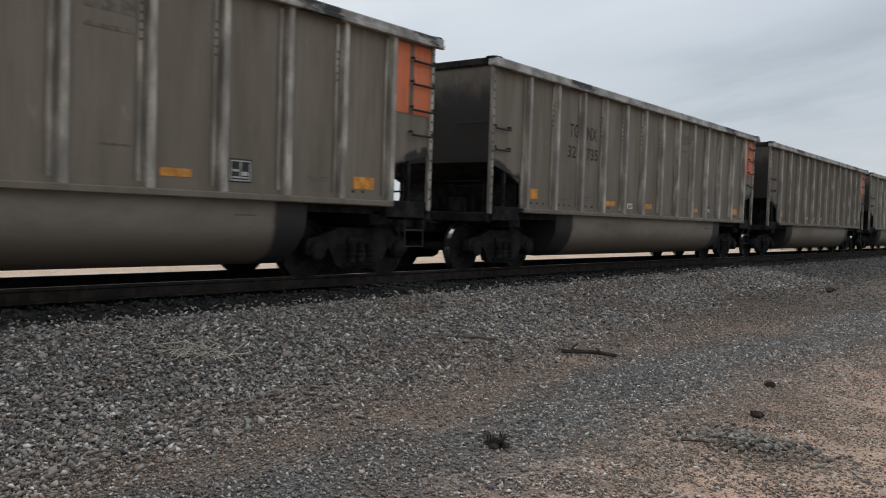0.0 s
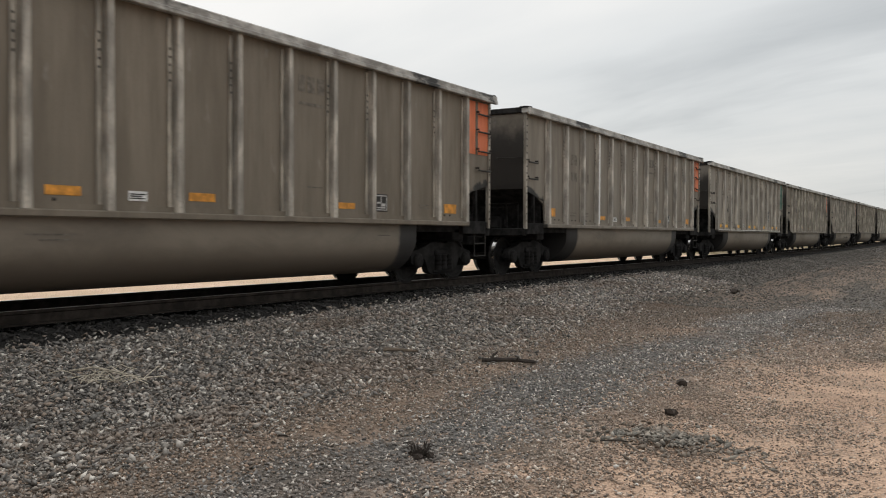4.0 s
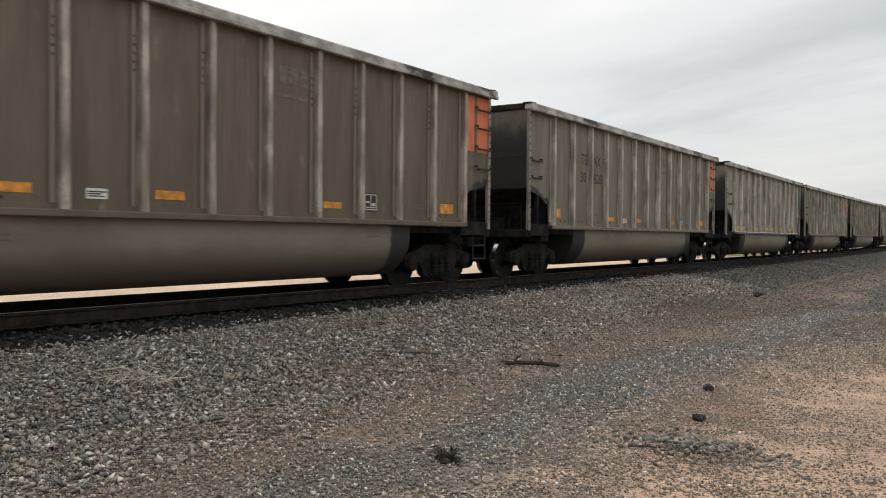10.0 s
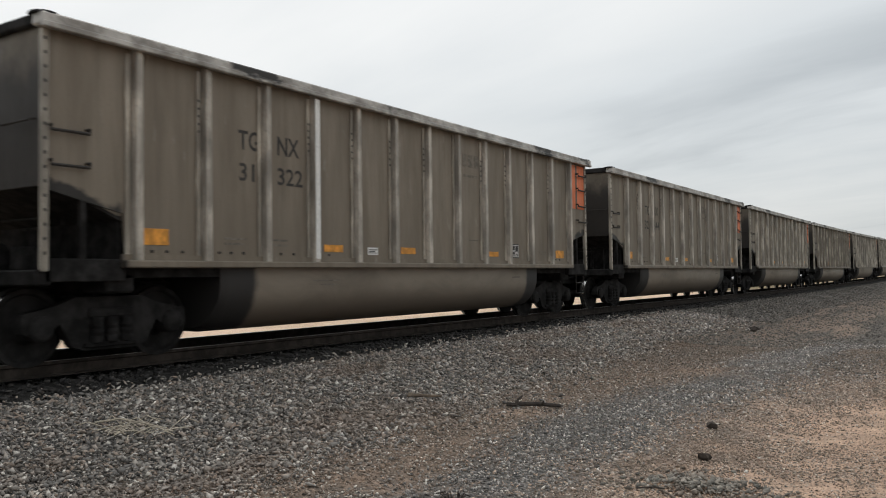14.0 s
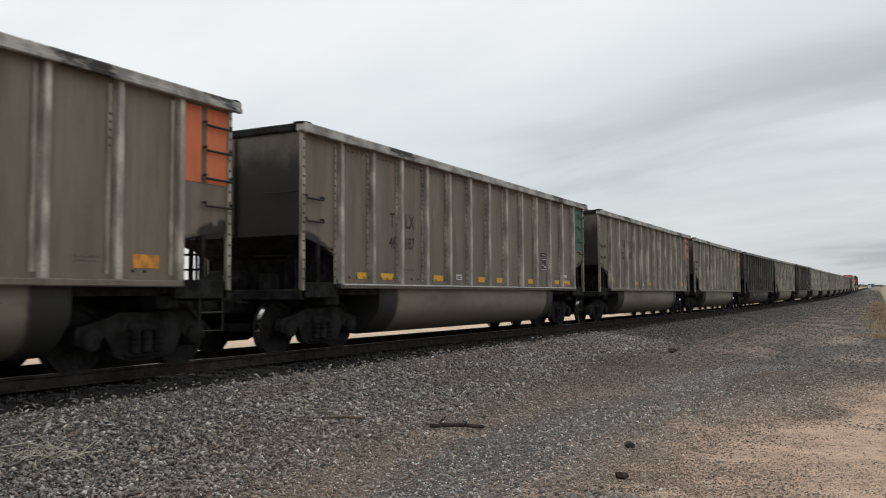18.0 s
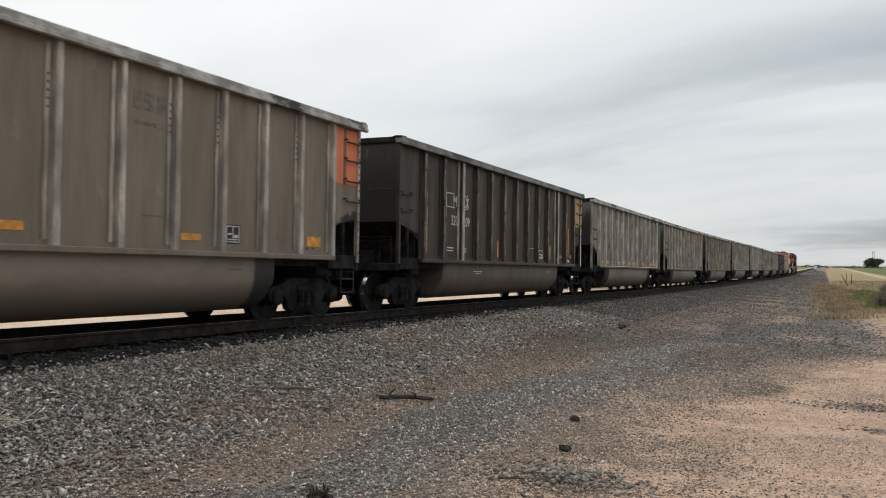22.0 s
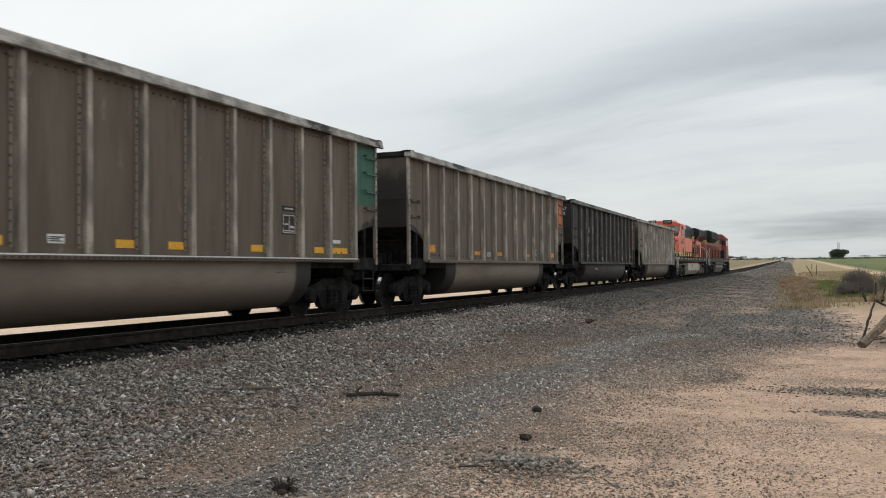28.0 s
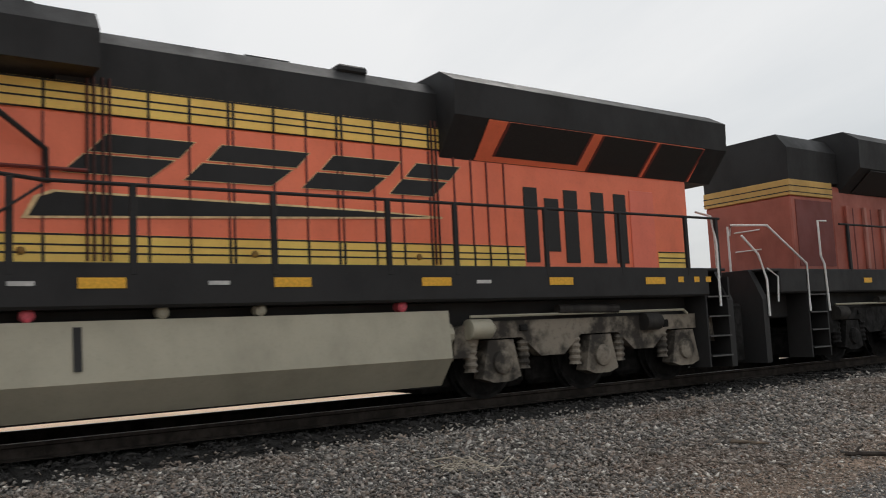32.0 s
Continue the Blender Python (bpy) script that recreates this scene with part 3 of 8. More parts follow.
def ground_mesh(name, xs, ys, material):
    gx, gy = np.meshgrid(xs, ys)
    co = np.stack([gx, gy, ground_z(gx, gy)], -1).reshape(-1, 3)
    nx, ny = len(xs), len(ys)
    i = (np.arange(ny - 1)[:, None] * nx + np.arange(nx - 1)[None, :]).ravel()
    faces = np.stack([i, i + 1, i + nx + 1, i + nx], 1)
    me = bpy.data.meshes.new(name)
    me.from_pydata(co.tolist(), [], faces.tolist())
    me.materials.append(material)
    me.shade_smooth()
    return me


# bare sandy patches in the gravel: x, y and half widths
PATCHES = ((-3.95, 4.85, 0.42, 0.32), (-3.72, 13.05, 0.62, 0.75), (-2.10, 6.45, 0.5, 0.32), (-1.75, 7.6, 0.5, 0.4), (-3.4, 24.0, 0.8, 2.2), (-1.2, 31.0, 0.7, 4.0), (-4.6, 8.2, 0.35, 0.5), (-0.2, 21.5, 1.0, 1.0))


def toe(y):
    """Where the coarse ballast of the bank ends."""
    return np.maximum(-4.5 - 0.10 * y, -6.3)


def rut_at(y):
    """The middle of the grey gravel of the service way; it bears off from the track."""
    return -3.25 + 0.006 * np.maximum(y - 8.0, 0) ** 2


def sand_edge(y):
    """Where gravel gives way to sand."""
    return np.minimum(-2.35 + 0.023 * np.maximum(y - 6.0, 0) ** 2, 1.1)


def bare(x, y, rng):
    """True where a stone falls on a bare patch and is left out."""
    r2 = np.min([((x - px) / rx) ** 2 + ((y - py) / ry) ** 2 for px, py, rx, ry in PATCHES], 0)
    return rng.uniform(0, 1, len(x)) < 0.62 * np.exp(-1.3 * r2)


m = Nodes("trackside_ground")
CREST = -8.30
gy_ = m.axis(1, "World")
drawn = m.math("POWER", m.math("DIVIDE", m.math("MAXIMUM", m.math("SUBTRACT", gy_, 50.0), 0.0), 65.0), 1.3)
gx_ = m.math("SUBTRACT", m.axis(0, "World"), m.math("MULTIPLY", m.math("SUBTRACT", 1.0, m.math("EXPONENT", m.math("MULTIPLY", drawn, -1.0))), 1.4))
n_big, n_mid, n_fine = m.noise(0.35, 4, 0.55, space="World"), m.noise(1.6, 5, 0.6, space="World"), m.noise(14, 4, 0.65, space="World")
cell = m.voronoi(38, "F1", 1)
cell_v = m.n.new("ShaderNodeSeparateColor")
m.l.new(cell, cell_v.inputs[0])
gravel = m.ramp(cell_v.outputs[0], (0.0, (0.06, 0.058, 0.056)), (0.5, (0.15, 0.142, 0.134)), (0.85, (0.25, 0.238, 0.225)), (1.0, (0.46, 0.43, 0.40)))
gravel = m.mix(m.math("MULTIPLY", m.span(n_mid, 0.42, 0.64), 0.75), gravel, (0.20, 0.155, 0.12))
gravel = m.mix(m.math("MULTIPLY", m.span(n_big, 0.5, 0.66), 0.5), gravel, (0.10, 0.095, 0.09))
sand = m.mix(m.span(n_mid, 0.35, 0.65), (0.64, 0.45, 0.33), (0.54, 0.375, 0.275))
sand = m.mix(m.math("MULTIPLY", m.span(m.noise(60, 3, 0.6, space="World"), 0.5, 0.68), 0.4), sand, (0.32, 0.235, 0.175))
sand = m.mix(m.math("MULTIPLY", m.span(m.noise(5, 4, 0.6, space="World"), 0.48, 0.66), 0.35), sand, (0.38, 0.27, 0.20))
sand = m.mix(m.math("MULTIPLY", m.span(n_fine, 0.5, 0.7), 0.35), sand, (0.27, 0.195, 0.145))
sand = m.mix(m.math("MULTIPLY", m.span(m.noise(1.1, 5, 0.65, (1.0, 1.3, 1.0), "World", 0.6), 0.50, 0.66), 0.6), sand, (0.34, 0.255, 0.195))
# brown fines between the bank's foot and the wheel track, blue-grey gravel in the wheel track
wander = m.math("ADD", m.math("MULTIPLY", m.math("SUBTRACT", n_big, 0.5), 1.6), m.math("MULTIPLY", m.math("SUBTRACT", n_mid, 0.5), 1.8))
wx = m.math("ADD", gx_, wander)


def bend(start, k, at):
    d = m.math("MAXIMUM", m.math("SUBTRACT", gy_, start), 0.0)
    return m.math("ADD", m.math("MULTIPLY", m.math("MULTIPLY", d, d), k), at)


foot = m.math("MAXIMUM", m.math("ADD", m.math("MULTIPLY", gy_, -0.10), -4.5), -6.3)
mid_way = bend(8.0, 0.006, -3.25)
brown = m.math("MULTIPLY", m.span(m.math("SUBTRACT", wx, foot), -0.3, 0.5), m.span(m.math("SUBTRACT", wx, mid_way), -0.2, -0.9))
gravel = m.mix(m.math("MULTIPLY", brown, 0.7), gravel, m.mix(m.span(n_fine, 0.4, 0.62), (0.30, 0.215, 0.158), (0.185, 0.145, 0.115)))
grey_way = m.span(m.math("ABSOLUTE", m.math("SUBTRACT", wx, mid_way)), 0.95, 0.45)
gravel = m.mix(m.math("MULTIPLY", grey_way, 0.5), gravel, (0.105, 0.103, 0.100))
# the edge between gravel and sand wanders, and runs away from the track
edge = m.math("MINIMUM", bend(6.0, 0.023, -2.35), 1.1)
edge = m.math("ADD", edge, m.math("MULTIPLY", m.math("SUBTRACT", n_big, 0.5), 2.2))
edge = m.math("ADD", edge, m.math("MULTIPLY", m.math("SUBTRACT", n_mid, 0.5), 3.4))
is_sand = m.span(m.math("SUBTRACT", gx_, edge), -0.6, 0.9)
c = m.mix(is_sand, gravel, sand)
# sandy patches worn through the gravel
worn = m.math("MULTIPLY", m.span(m.noise(0.6, 4, 0.6, (1.0, 0.5, 1.0), "World", 0.4), 0.58, 0.68), m.span(gx_, -5.2, -4.2))
c = m.mix(m.math("MULTIPLY", worn, 0.5), c, (0.30, 0.21, 0.15))
for px, py, rx, ry in PATCHES:
    dx = m.math("DIVIDE", m.math("SUBTRACT", gx_, px), rx)
    dy = m.math("DIVIDE", m.math("SUBTRACT", gy_, py), ry)
    r2 = m.math("ADD", m.math("ADD", m.math("MULTIPLY", dx, dx), m.math("MULTIPLY", dy, dy)), m.math("ADD", m.math("MULTIPLY", m.math("SUBTRACT", n_mid, 0.5), 4.0), m.math("MULTIPLY", m.math("SUBTRACT", n_fine, 0.5), 3.0)))
    c = m.mix(m.math("MULTIPLY", m.span(r2, 1.3, -0.3), 0.6), c, (0.42, 0.30, 0.22))
# dark stains on the sand, last a dark patch behind the fallen post: x, y, half widths and strength
for px, py, rx, ry, k in ((-0.98, 12.05, 0.42, 0.85, 0.8), (1.05, 11.05, 0.95, 0.34, 0.55), (0.95, 9.4, 0.6, 0.2, 0.5), (2.25, 18.9, 0.75, 1.7, 0.7)):
    dx, dy = m.math("DIVIDE", m.math("SUBTRACT", gx_, px), rx), m.math("DIVIDE", m.math("SUBTRACT", gy_, py), ry)
    ragged = m.math("ADD", m.math("MULTIPLY", m.math("SUBTRACT", n_mid, 0.5), 2.4), m.math("MULTIPLY", m.math("SUBTRACT", n_fine, 0.5), 1.2))
    r2 = m.math("ADD", m.math("ADD", m.math("MULTIPLY", dx, dx), m.math("MULTIPLY", dy, dy)), ragged)
    c = m.mix(m.math("MULTIPLY", m.span(r2, 1.8, 0.5), k), c, (0.085, 0.068, 0.056))
# wheel ruts of the service way, running along the track
rut = m.noise(0.9, 4, 0.6, (1.0, 0.07, 1.0), "World", 0.3)
c = m.mix(m.math("MULTIPLY", m.math("MULTIPLY", m.span(rut, 0.5, 0.66), m.span(gy_, 10, 22)), m.math("MULTIPLY", m.span(gx_, -6.6, -5.2), m.math("SUBTRACT", 1.0, m.span(gx_, 0.0, 1.2)))), c, (0.110, 0.100, 0.089))
# coal dust under the track, with the train's shade put into the colour
c = m.mix(m.math("MULTIPLY", m.span(m.math("ADD", gx_, m.math("MULTIPLY", m.math("SUBTRACT", n_mid, 0.5), 0.9)), CREST + 0.12, CREST - 0.12), m.span(gx_, -12.2, -11.6)), c, (0.034, 0.032, 0.030))
# beyond the track: sand and thin dry grass; to the right far off: dry verge, green field
over = m.span(gx_, -12.6, -13.6)
dry = m.mix(m.span(n_big, 0.4, 0.62), (0.74, 0.55, 0.41), (0.64, 0.48, 0.34))
c = m.mix(over, c, m.mix(m.span(m.math("ADD", m.math("ABSOLUTE", gx_), m.math("ADD", m.math("MULTIPLY", m.math("SUBTRACT", n_big, 0.5), 14.0), m.span(gy_, 40, 75, 0.0, 33.0))), 40, 52), dry, m.mix(m.span(m.noise(0.12, 4, 0.6, (1.0, 0.5, 1.0), "World"), 0.4, 0.62), (0.24, 0.19, 0.11), (0.15, 0.13, 0.072))))
verge = m.math("MULTIPLY", m.span(gy_, 27, 36), m.span(m.math("ADD", m.math("ADD", gx_, m.math("MINIMUM", m.math("MULTIPLY", m.math("SUBTRACT", gy_, 32.0), 0.016), 2.6)), m.math("MULTIPLY", m.math("SUBTRACT", n_mid, 0.5), 2.2)), 0.1, 0.9))
c = m.mix(verge, c, m.mix(m.span(n_mid, 0.38, 0.62), (0.34, 0.262, 0.155), (0.25, 0.208, 0.112)))
green = m.math("MULTIPLY", m.span(m.math("ABSOLUTE", m.math("ADD", m.math("SUBTRACT", gx_, m.math("ADD", m.math("MULTIPLY", gy_, 0.034), 0.0)), m.math("MULTIPLY", m.math("SUBTRACT", n_mid, 0.5), 1.6))), 1.0, 0.4), m.math("MULTIPLY", m.span(gy_, 33, 40), m.span(gy_, 150, 90)))
c = m.mix(green, c, (0.165, 0.19, 0.085))
lane = m.math("MULTIPLY", m.span(m.math("ABSOLUTE", m.math("SUBTRACT", gx_, 9.6)), 1.7, 0.9), m.span(gy_, 30, 45))
c = m.mix(lane, c, (0.48, 0.36, 0.24))
field = m.math("MULTIPLY", m.span(gx_, 11.5, 13.5), m.span(gy_, 40, 60))
c = m.mix(field, c, m.mix(m.span(m.noise(0.05, 3, 0.5, (1, 0.2, 1), "World"), 0.35, 0.65), (0.095, 0.125, 0.045), (0.135, 0.15, 0.062)))
m.bump(m.math("ADD", m.math("MULTIPLY", m.voronoi(38), 1.0), n_fine), 1.0, 0.03)
GROUND = m.done(c, 0.95, 0.0, 0.2)

gx_steps = axis_steps([(-14, -8.0, 0.2), (-8.0, 8, 0.25)], [(-60, -14, 2.0), (8, 60, 2.0), (-400, -60, 20), (60, 400, 20), (-3000, -400, 200), (400, 3001, 200)])
gy_steps = axis_steps([(0, 40, 0.25)], [(-20, 0, 1.0), (40, 160, 3.0), (-300, -20, 20), (160, 900, 20), (-3000, -300, 300), (900, 4001, 200)])
tagged(new("ground", ground_mesh("ground", gx_steps, gy_steps, GROUND)), "grey gravel and pinkish sand beside the track", "ground", kind="structure")

# stones
def stone_shapes(rng, count):
    """Angular lumps: twelve-cornered bodies squeezed and jittered."""
    t = (1 + 5 ** 0.5) / 2
    v = np.array([(-1, t, 0), (1, t, 0), (-1, -t, 0), (1, -t, 0), (0, -1, t), (0, 1, t), (0, -1, -t), (0, 1, -t), (t, 0, -1), (t, 0, 1), (-t, 0, -1), (-t, 0, 1)], float)
    v /= np.linalg.norm(v[0])
    f = np.array([(0, 11, 5), (0, 5, 1), (0, 1, 7), (0, 7, 10), (0, 10, 11), (1, 5, 9), (5, 11, 4), (11, 10, 2), (10, 7, 6), (7, 1, 8), (3, 9, 4), (3, 4, 2), (3, 2, 6), (3, 6, 8), (3, 8, 9), (4, 9, 5), (2, 4, 11), (6, 2, 10), (8, 6, 7), (9, 8, 1)])
    return [(v * rng.uniform(0.55, 1.3, (12, 1)) + rng.normal(0, 0.16, (12, 3)), f) for _ in range(count)]


CUBE = (np.array([(x, y, z) for x in (-1, 1) for y in (-1, 1) for z in (-1, 1)], float) * 0.62, np.array([(0, 1, 3), (0, 3, 2), (4, 6, 7), (4, 7, 5), (0, 4, 5), (0, 5, 1), (2, 3, 7), (2, 7, 6), (0, 2, 6), (0, 6, 4), (1, 5, 7), (1, 7, 3)]))


def shard_shapes(rng, count):
    v = np.array([(1, 0, -0.4), (-0.5, 0.87, -0.4), (-0.5, -0.87, -0.4), (0, 0, 0.8)])
    f = np.array([(0, 2, 1), (0, 1, 3), (1, 2, 3), (2, 0, 3)])
    return [(v * rng.uniform(0.6, 1.3, (4, 1)) + rng.normal(0, 0.18, (4, 3)), f) for _ in range(count)]


def chip_shapes(rng, count):
    """Broken blocks: six faces knocked out of square."""
    return [(CUBE[0] * rng.uniform(0.45, 1.35, (1, 3)) * rng.uniform(0.65, 1.3, (8, 1)) + rng.normal(0, 0.17, (8, 3)), CUBE[1]) for _ in range(count)]


def flake_shapes(rng, count):
    """Sharp flakes with eight faces."""
    v = np.array([(1, 0, 0), (-1, 0, 0), (0, 1, 0), (0, -1, 0), (0, 0, 1), (0, 0, -1)], float) * 0.95
    f = np.array([(0, 2, 4), (2, 1, 4), (1, 3, 4), (3, 0, 4), (2, 0, 5), (1, 2, 5), (3, 1, 5), (0, 3, 5)])
    return [(v * rng.uniform(0.55, 1.3, (6, 1)) + rng.normal(0, 0.24, (6, 3)), f) for _ in range(count)]


def stones(name, x, y, size, material, label, rng, shapes, sink=0.25, flat=0.62, lift=None, category="gravel", tilt=0.5):
    """Many stones in ONE mesh, sitting in the ground at x, y."""
    n = len(x)
    pick = rng.integers(0, len(shapes), n)
    nv, nf = len(shapes[0][0]), len(shapes[0][1])
    base = np.stack([s[0] for s in shapes])[pick]
    a, b = rng.uniform(0, 2 * np.pi, n), rng.uniform(-tilt, tilt, n)
    base = base * np.stack([rng.uniform(0.8, 1.35, n), rng.uniform(0.7, 1.1, n), rng.uniform(0.6, 1.0, n) * flat], 1)[:, None, :]
    ca, sa, cb, sb = np.cos(a)[:, None], np.sin(a)[:, None], np.cos(b)[:, None], np.sin(b)[:, None]
    px, py, pz = base[..., 0], base[..., 1], base[..., 2]
    px, pz = px * cb + pz * sb, pz * cb - px * sb
    px, py = px * ca - py * sa, px * sa + py * ca
    s = np.asarray(size)[:, None] * 0.5
    z = ground_z(x, y) + (0 if lift is None else lift)
    co = np.stack([px * s + x[:, None], py * s + y[:, None], pz * s + (z + np.asarray(size) * flat * (0.5 - sink))[:, None]], -1).reshape(-1, 3)
    tri = (np.stack([k[1] for k in shapes])[pick] + (np.arange(n) * nv)[:, None, None]).reshape(-1)
    me = bpy.data.meshes.new(name)
    me.vertices.add(len(co))
    me.vertices.foreach_set("co", co.ravel())
    me.loops.add(len(tri))
    me.loops.foreach_set("vertex_index", tri)
    me.polygons.add(n * nf)
    me.polygons.foreach_set("loop_start", np.arange(0, len(tri), 3))
    me.polygons.foreach_set("loop_total", np.full(n * nf, 3))
    me.update(calc_edges=True)
    me.validate()
    me.materials.append(material)
    return tagged(new(name, me), label, category, kind="stuff")


def stone_material(name, *stops, rough=0.85, dusty=True):
    m = Nodes(name)
    stops = [(p, tone(c, 1.12)) for p, c in stops]
    c = m.ramp(m.island(), *stops)
    if dusty:
        c = m.mix(m.math("MULTIPLY", m.span(m.noise(40, 3, 0.6, space="World"), 0.4, 0.7), 0.4), c, (0.20, 0.155, 0.12))
        # brown fines gather in broad drifts
        c = m.mix(m.math("MULTIPLY", m.span(m.noise(0.8, 5, 0.65, (1.0, 0.6, 1.0), "World", 0.4), 0.48, 0.66), 0.5), c, (0.25, 0.18, 0.135))
    m.bump(m.noise(90, 3, space="World"), 0.4, 0.004)
    return m.done(c, rough, 0.0, 0.3)


BALLAST = stone_material("ballast_stone", (0.0, (0.080, 0.077, 0.073)), (0.30, (0.205, 0.195, 0.183)), (0.55, (0.315, 0.290, 0.260)), (0.70, (0.315, 0.245, 0.195)), (0.92, (0.50, 0.465, 0.425)), (1.0, (0.80, 0.75, 0.68)))
PEBBLE = stone_material("gravel_chip", (0.0, (0.080, 0.070, 0.060)), (0.34, (0.215, 0.175, 0.142)), (0.62, (0.35, 0.245, 0.178)), (0.88, (0.40, 0.345, 0.295)), (1.0, (0.76, 0.70, 0.63)))
WAY_GRAVEL = stone_material("wheel_track_gravel", (0.0, (0.070, 0.069, 0.068)), (0.40, (0.195, 0.190, 0.183)), (0.70, (0.285, 0.270, 0.252)), (0.90, (0.42, 0.395, 0.365)), (1.0, (0.78, 0.73, 0.67)))
SAND_CHIP = stone_material("sandy_chip", (0.0, (0.25, 0.185, 0.138)), (0.5, (0.54, 0.385, 0.285)), (0.8, (0.63, 0.46, 0.35)), (1.0, (0.66, 0.56, 0.48)))
GREEN_STONE = stone_material("greenish_grey_stone", (0.0, (0.078, 0.077, 0.070)), (0.5, (0.165, 0.160, 0.142)), (0.8, (0.24, 0.21, 0.175)), (1.0, (0.36, 0.345, 0.31)))
MIXED_CHIP = stone_material("sandy_gravel_chip", (0.0, (0.17, 0.13, 0.10)), (0.30, (0.27, 0.21, 0.17)), (0.65, (0.55, 0.40, 0.30)), (0.85, (0.44, 0.385, 0.335)), (1.0, (0.74, 0.66, 0.58)))
GRIT = stone_material("mixed_grit", (0.0, (0.085, 0.073, 0.062)), (0.45, (0.21, 0.175, 0.145)), (0.8, (0.36, 0.28, 0.22)), (1.0, (0.62, 0.54, 0.46)))
DARK_GRAVEL = stone_material("service_way_gravel", (0.0, (0.058, 0.051, 0.045)), (0.5, (0.160, 0.136, 0.114)), (0.8, (0.235, 0.190, 0.150)), (1.0, (0.42, 0.375, 0.33)))
FAR_GRAVEL = stone_material("even_grey_gravel", (0.0, (0.078, 0.072, 0.065)), (0.5, (0.132, 0.120, 0.106)), (1.0, (0.225, 0.203, 0.180)), dusty=False)
rng = np.random.default_rng(7)


def scatter(n, x0, x1, y0, y1, near=1.0):
    """Random places, thinning with distance along the track."""
    u = rng.uniform(0, 1, n)
    y = y0 + (y1 - y0) * u ** near
    return rng.uniform(x0, x1, n), y


CHIPS, SHARDS, FLAKES = chip_shapes(rng, 18), shard_shapes(rng, 14), flake_shapes(rng, 24)
x, y = scatter(64000, -8.7, -4.2, 0.2, 26, 1.35)
keep = (x < toe(y) + rng.normal(0.1, 0.40, len(x))) & (x > CREST + rng.normal(0, 0.15, len(x)) + 0.10 * np.sin(12.32 * y))
x, y = x[keep], y[keep]
stones("ballast_gravel", x, y, rng.uniform(0.030, 0.076, len(x)) * (1 + 0.02 * y), BALLAST, "coarse grey crushed-stone ballast", rng, FLAKES, flat=0.62, lift=rng.uniform(-0.012, 0.025, len(x)), tilt=0.9)
x, y = scatter(60000, -8.5, -4.2, 1.0, 17, 1.5)
keep = (x < toe(y) + rng.normal(0.3, 0.40, len(x))) & (x > CREST + 0.1)
x, y = x[keep], y[keep]
stones("ballast_fines", x, y, rng.uniform(0.016, 0.038, len(x)), BALLAST, "broken chips between the ballast stones", rng, FLAKES, flat=0.8, lift=rng.uniform(-0.005, 0.022, len(x)), tilt=0.9)
x, y = scatter(14000, CREST, -5.4, 26, 75, 1.2)
stones("far_ballast_gravel", x + curve(y), y, rng.uniform(0.06, 0.12, len(x)), FAR_GRAVEL, "coarse grey crushed-stone ballast", rng, FLAKES, category="gravel", tilt=0.9)
x, y = scatter(135000, -6.2, 1.6, 2.0, 19, 1.5)
keep = (x < sand_edge(y) + 0.25 + rng.normal(0, 0.42, len(x))) & (x > toe(y) - rng.uniform(0, 0.7, len(x))) & ~bare(x, y, rng)
x, y = x[keep], y[keep]
near_sand = x > sand_edge(y) - 0.35 + rng.normal(0, 0.38, len(x))
way = ~near_sand & (np.abs(x - rut_at(y) + 0.25 * np.sin(0.9 * y)) < 0.62 + rng.normal(0, 0.22, len(x)))
dark = (y + rng.normal(0, 2.0, len(y)) > 13.5) & ~near_sand & ~way
grey = ~near_sand & ~dark & ~way
size = rng.uniform(0.012, 0.036, len(x)) * (1 + 0.02 * y)
stones("fine_gravel", x[grey], y[grey], size[grey], PEBBLE, "fine grey-brown gravel trodden into sand", rng, FLAKES, flat=0.75, tilt=0.9)
stones("wheel_track_gravel", x[way], y[way], size[way], WAY_GRAVEL, "clean blue-grey gravel of a wheel track", rng, FLAKES, flat=0.8, tilt=0.9)
stones("darker_gravel", x[dark], y[dark], size[dark], DARK_GRAVEL, "fine dark grey-brown gravel", rng, FLAKES, flat=0.75, tilt=0.9)
stones("sandy_gravel", x[near_sand], y[near_sand], size[near_sand], MIXED_CHIP, "fine gravel mixed with pinkish sand", rng, FLAKES, sink=0.33, flat=0.75, tilt=0.9)
x, y = scatter(24000, -6.2, 2.2, 18, 70, 1.7)
keep = (x < 0.25 - 0.018 * np.maximum(y - 32, 0) + 1.1 * np.exp(-((y - 23) / 6) ** 2) + rng.normal(0, 0.45, len(x))) & ~bare(x, y, rng)
x, y = x[keep], y[keep]
stones("distant_gravel", x + curve(y), y, rng.uniform(0.03, 0.07, len(x)) * (1 + 0.012 * y), FAR_GRAVEL, "grey-brown gravel of the service way", rng, FLAKES, sink=0.36, tilt=0.8)
x, y = scatter(18000, -8.0, 0.5, 66, 420, 1.5)
keep = x < -0.35 - 0.009 * (y - 66)
x, y = x[keep], y[keep]
stones("far_service_gravel", x + curve(y), y, rng.uniform(0.07, 0.15, len(x)) * (1 + 0.004 * y), FAR_GRAVEL, "grey-brown gravel of the service way", rng, FLAKES, sink=0.36, tilt=0.8)
x, y = scatter(26000, -3.5, 4.5, 3.0, 17, 1.3)
keep = x > sand_edge(y) + rng.normal(0, 0.5, len(x))
x, y = x[keep], y[keep]
stones("sand_pebbles", x, y, rng.uniform(0.007, 0.020, len(x)), SAND_CHIP, "sandy pebbles and grit", rng, SHARDS)
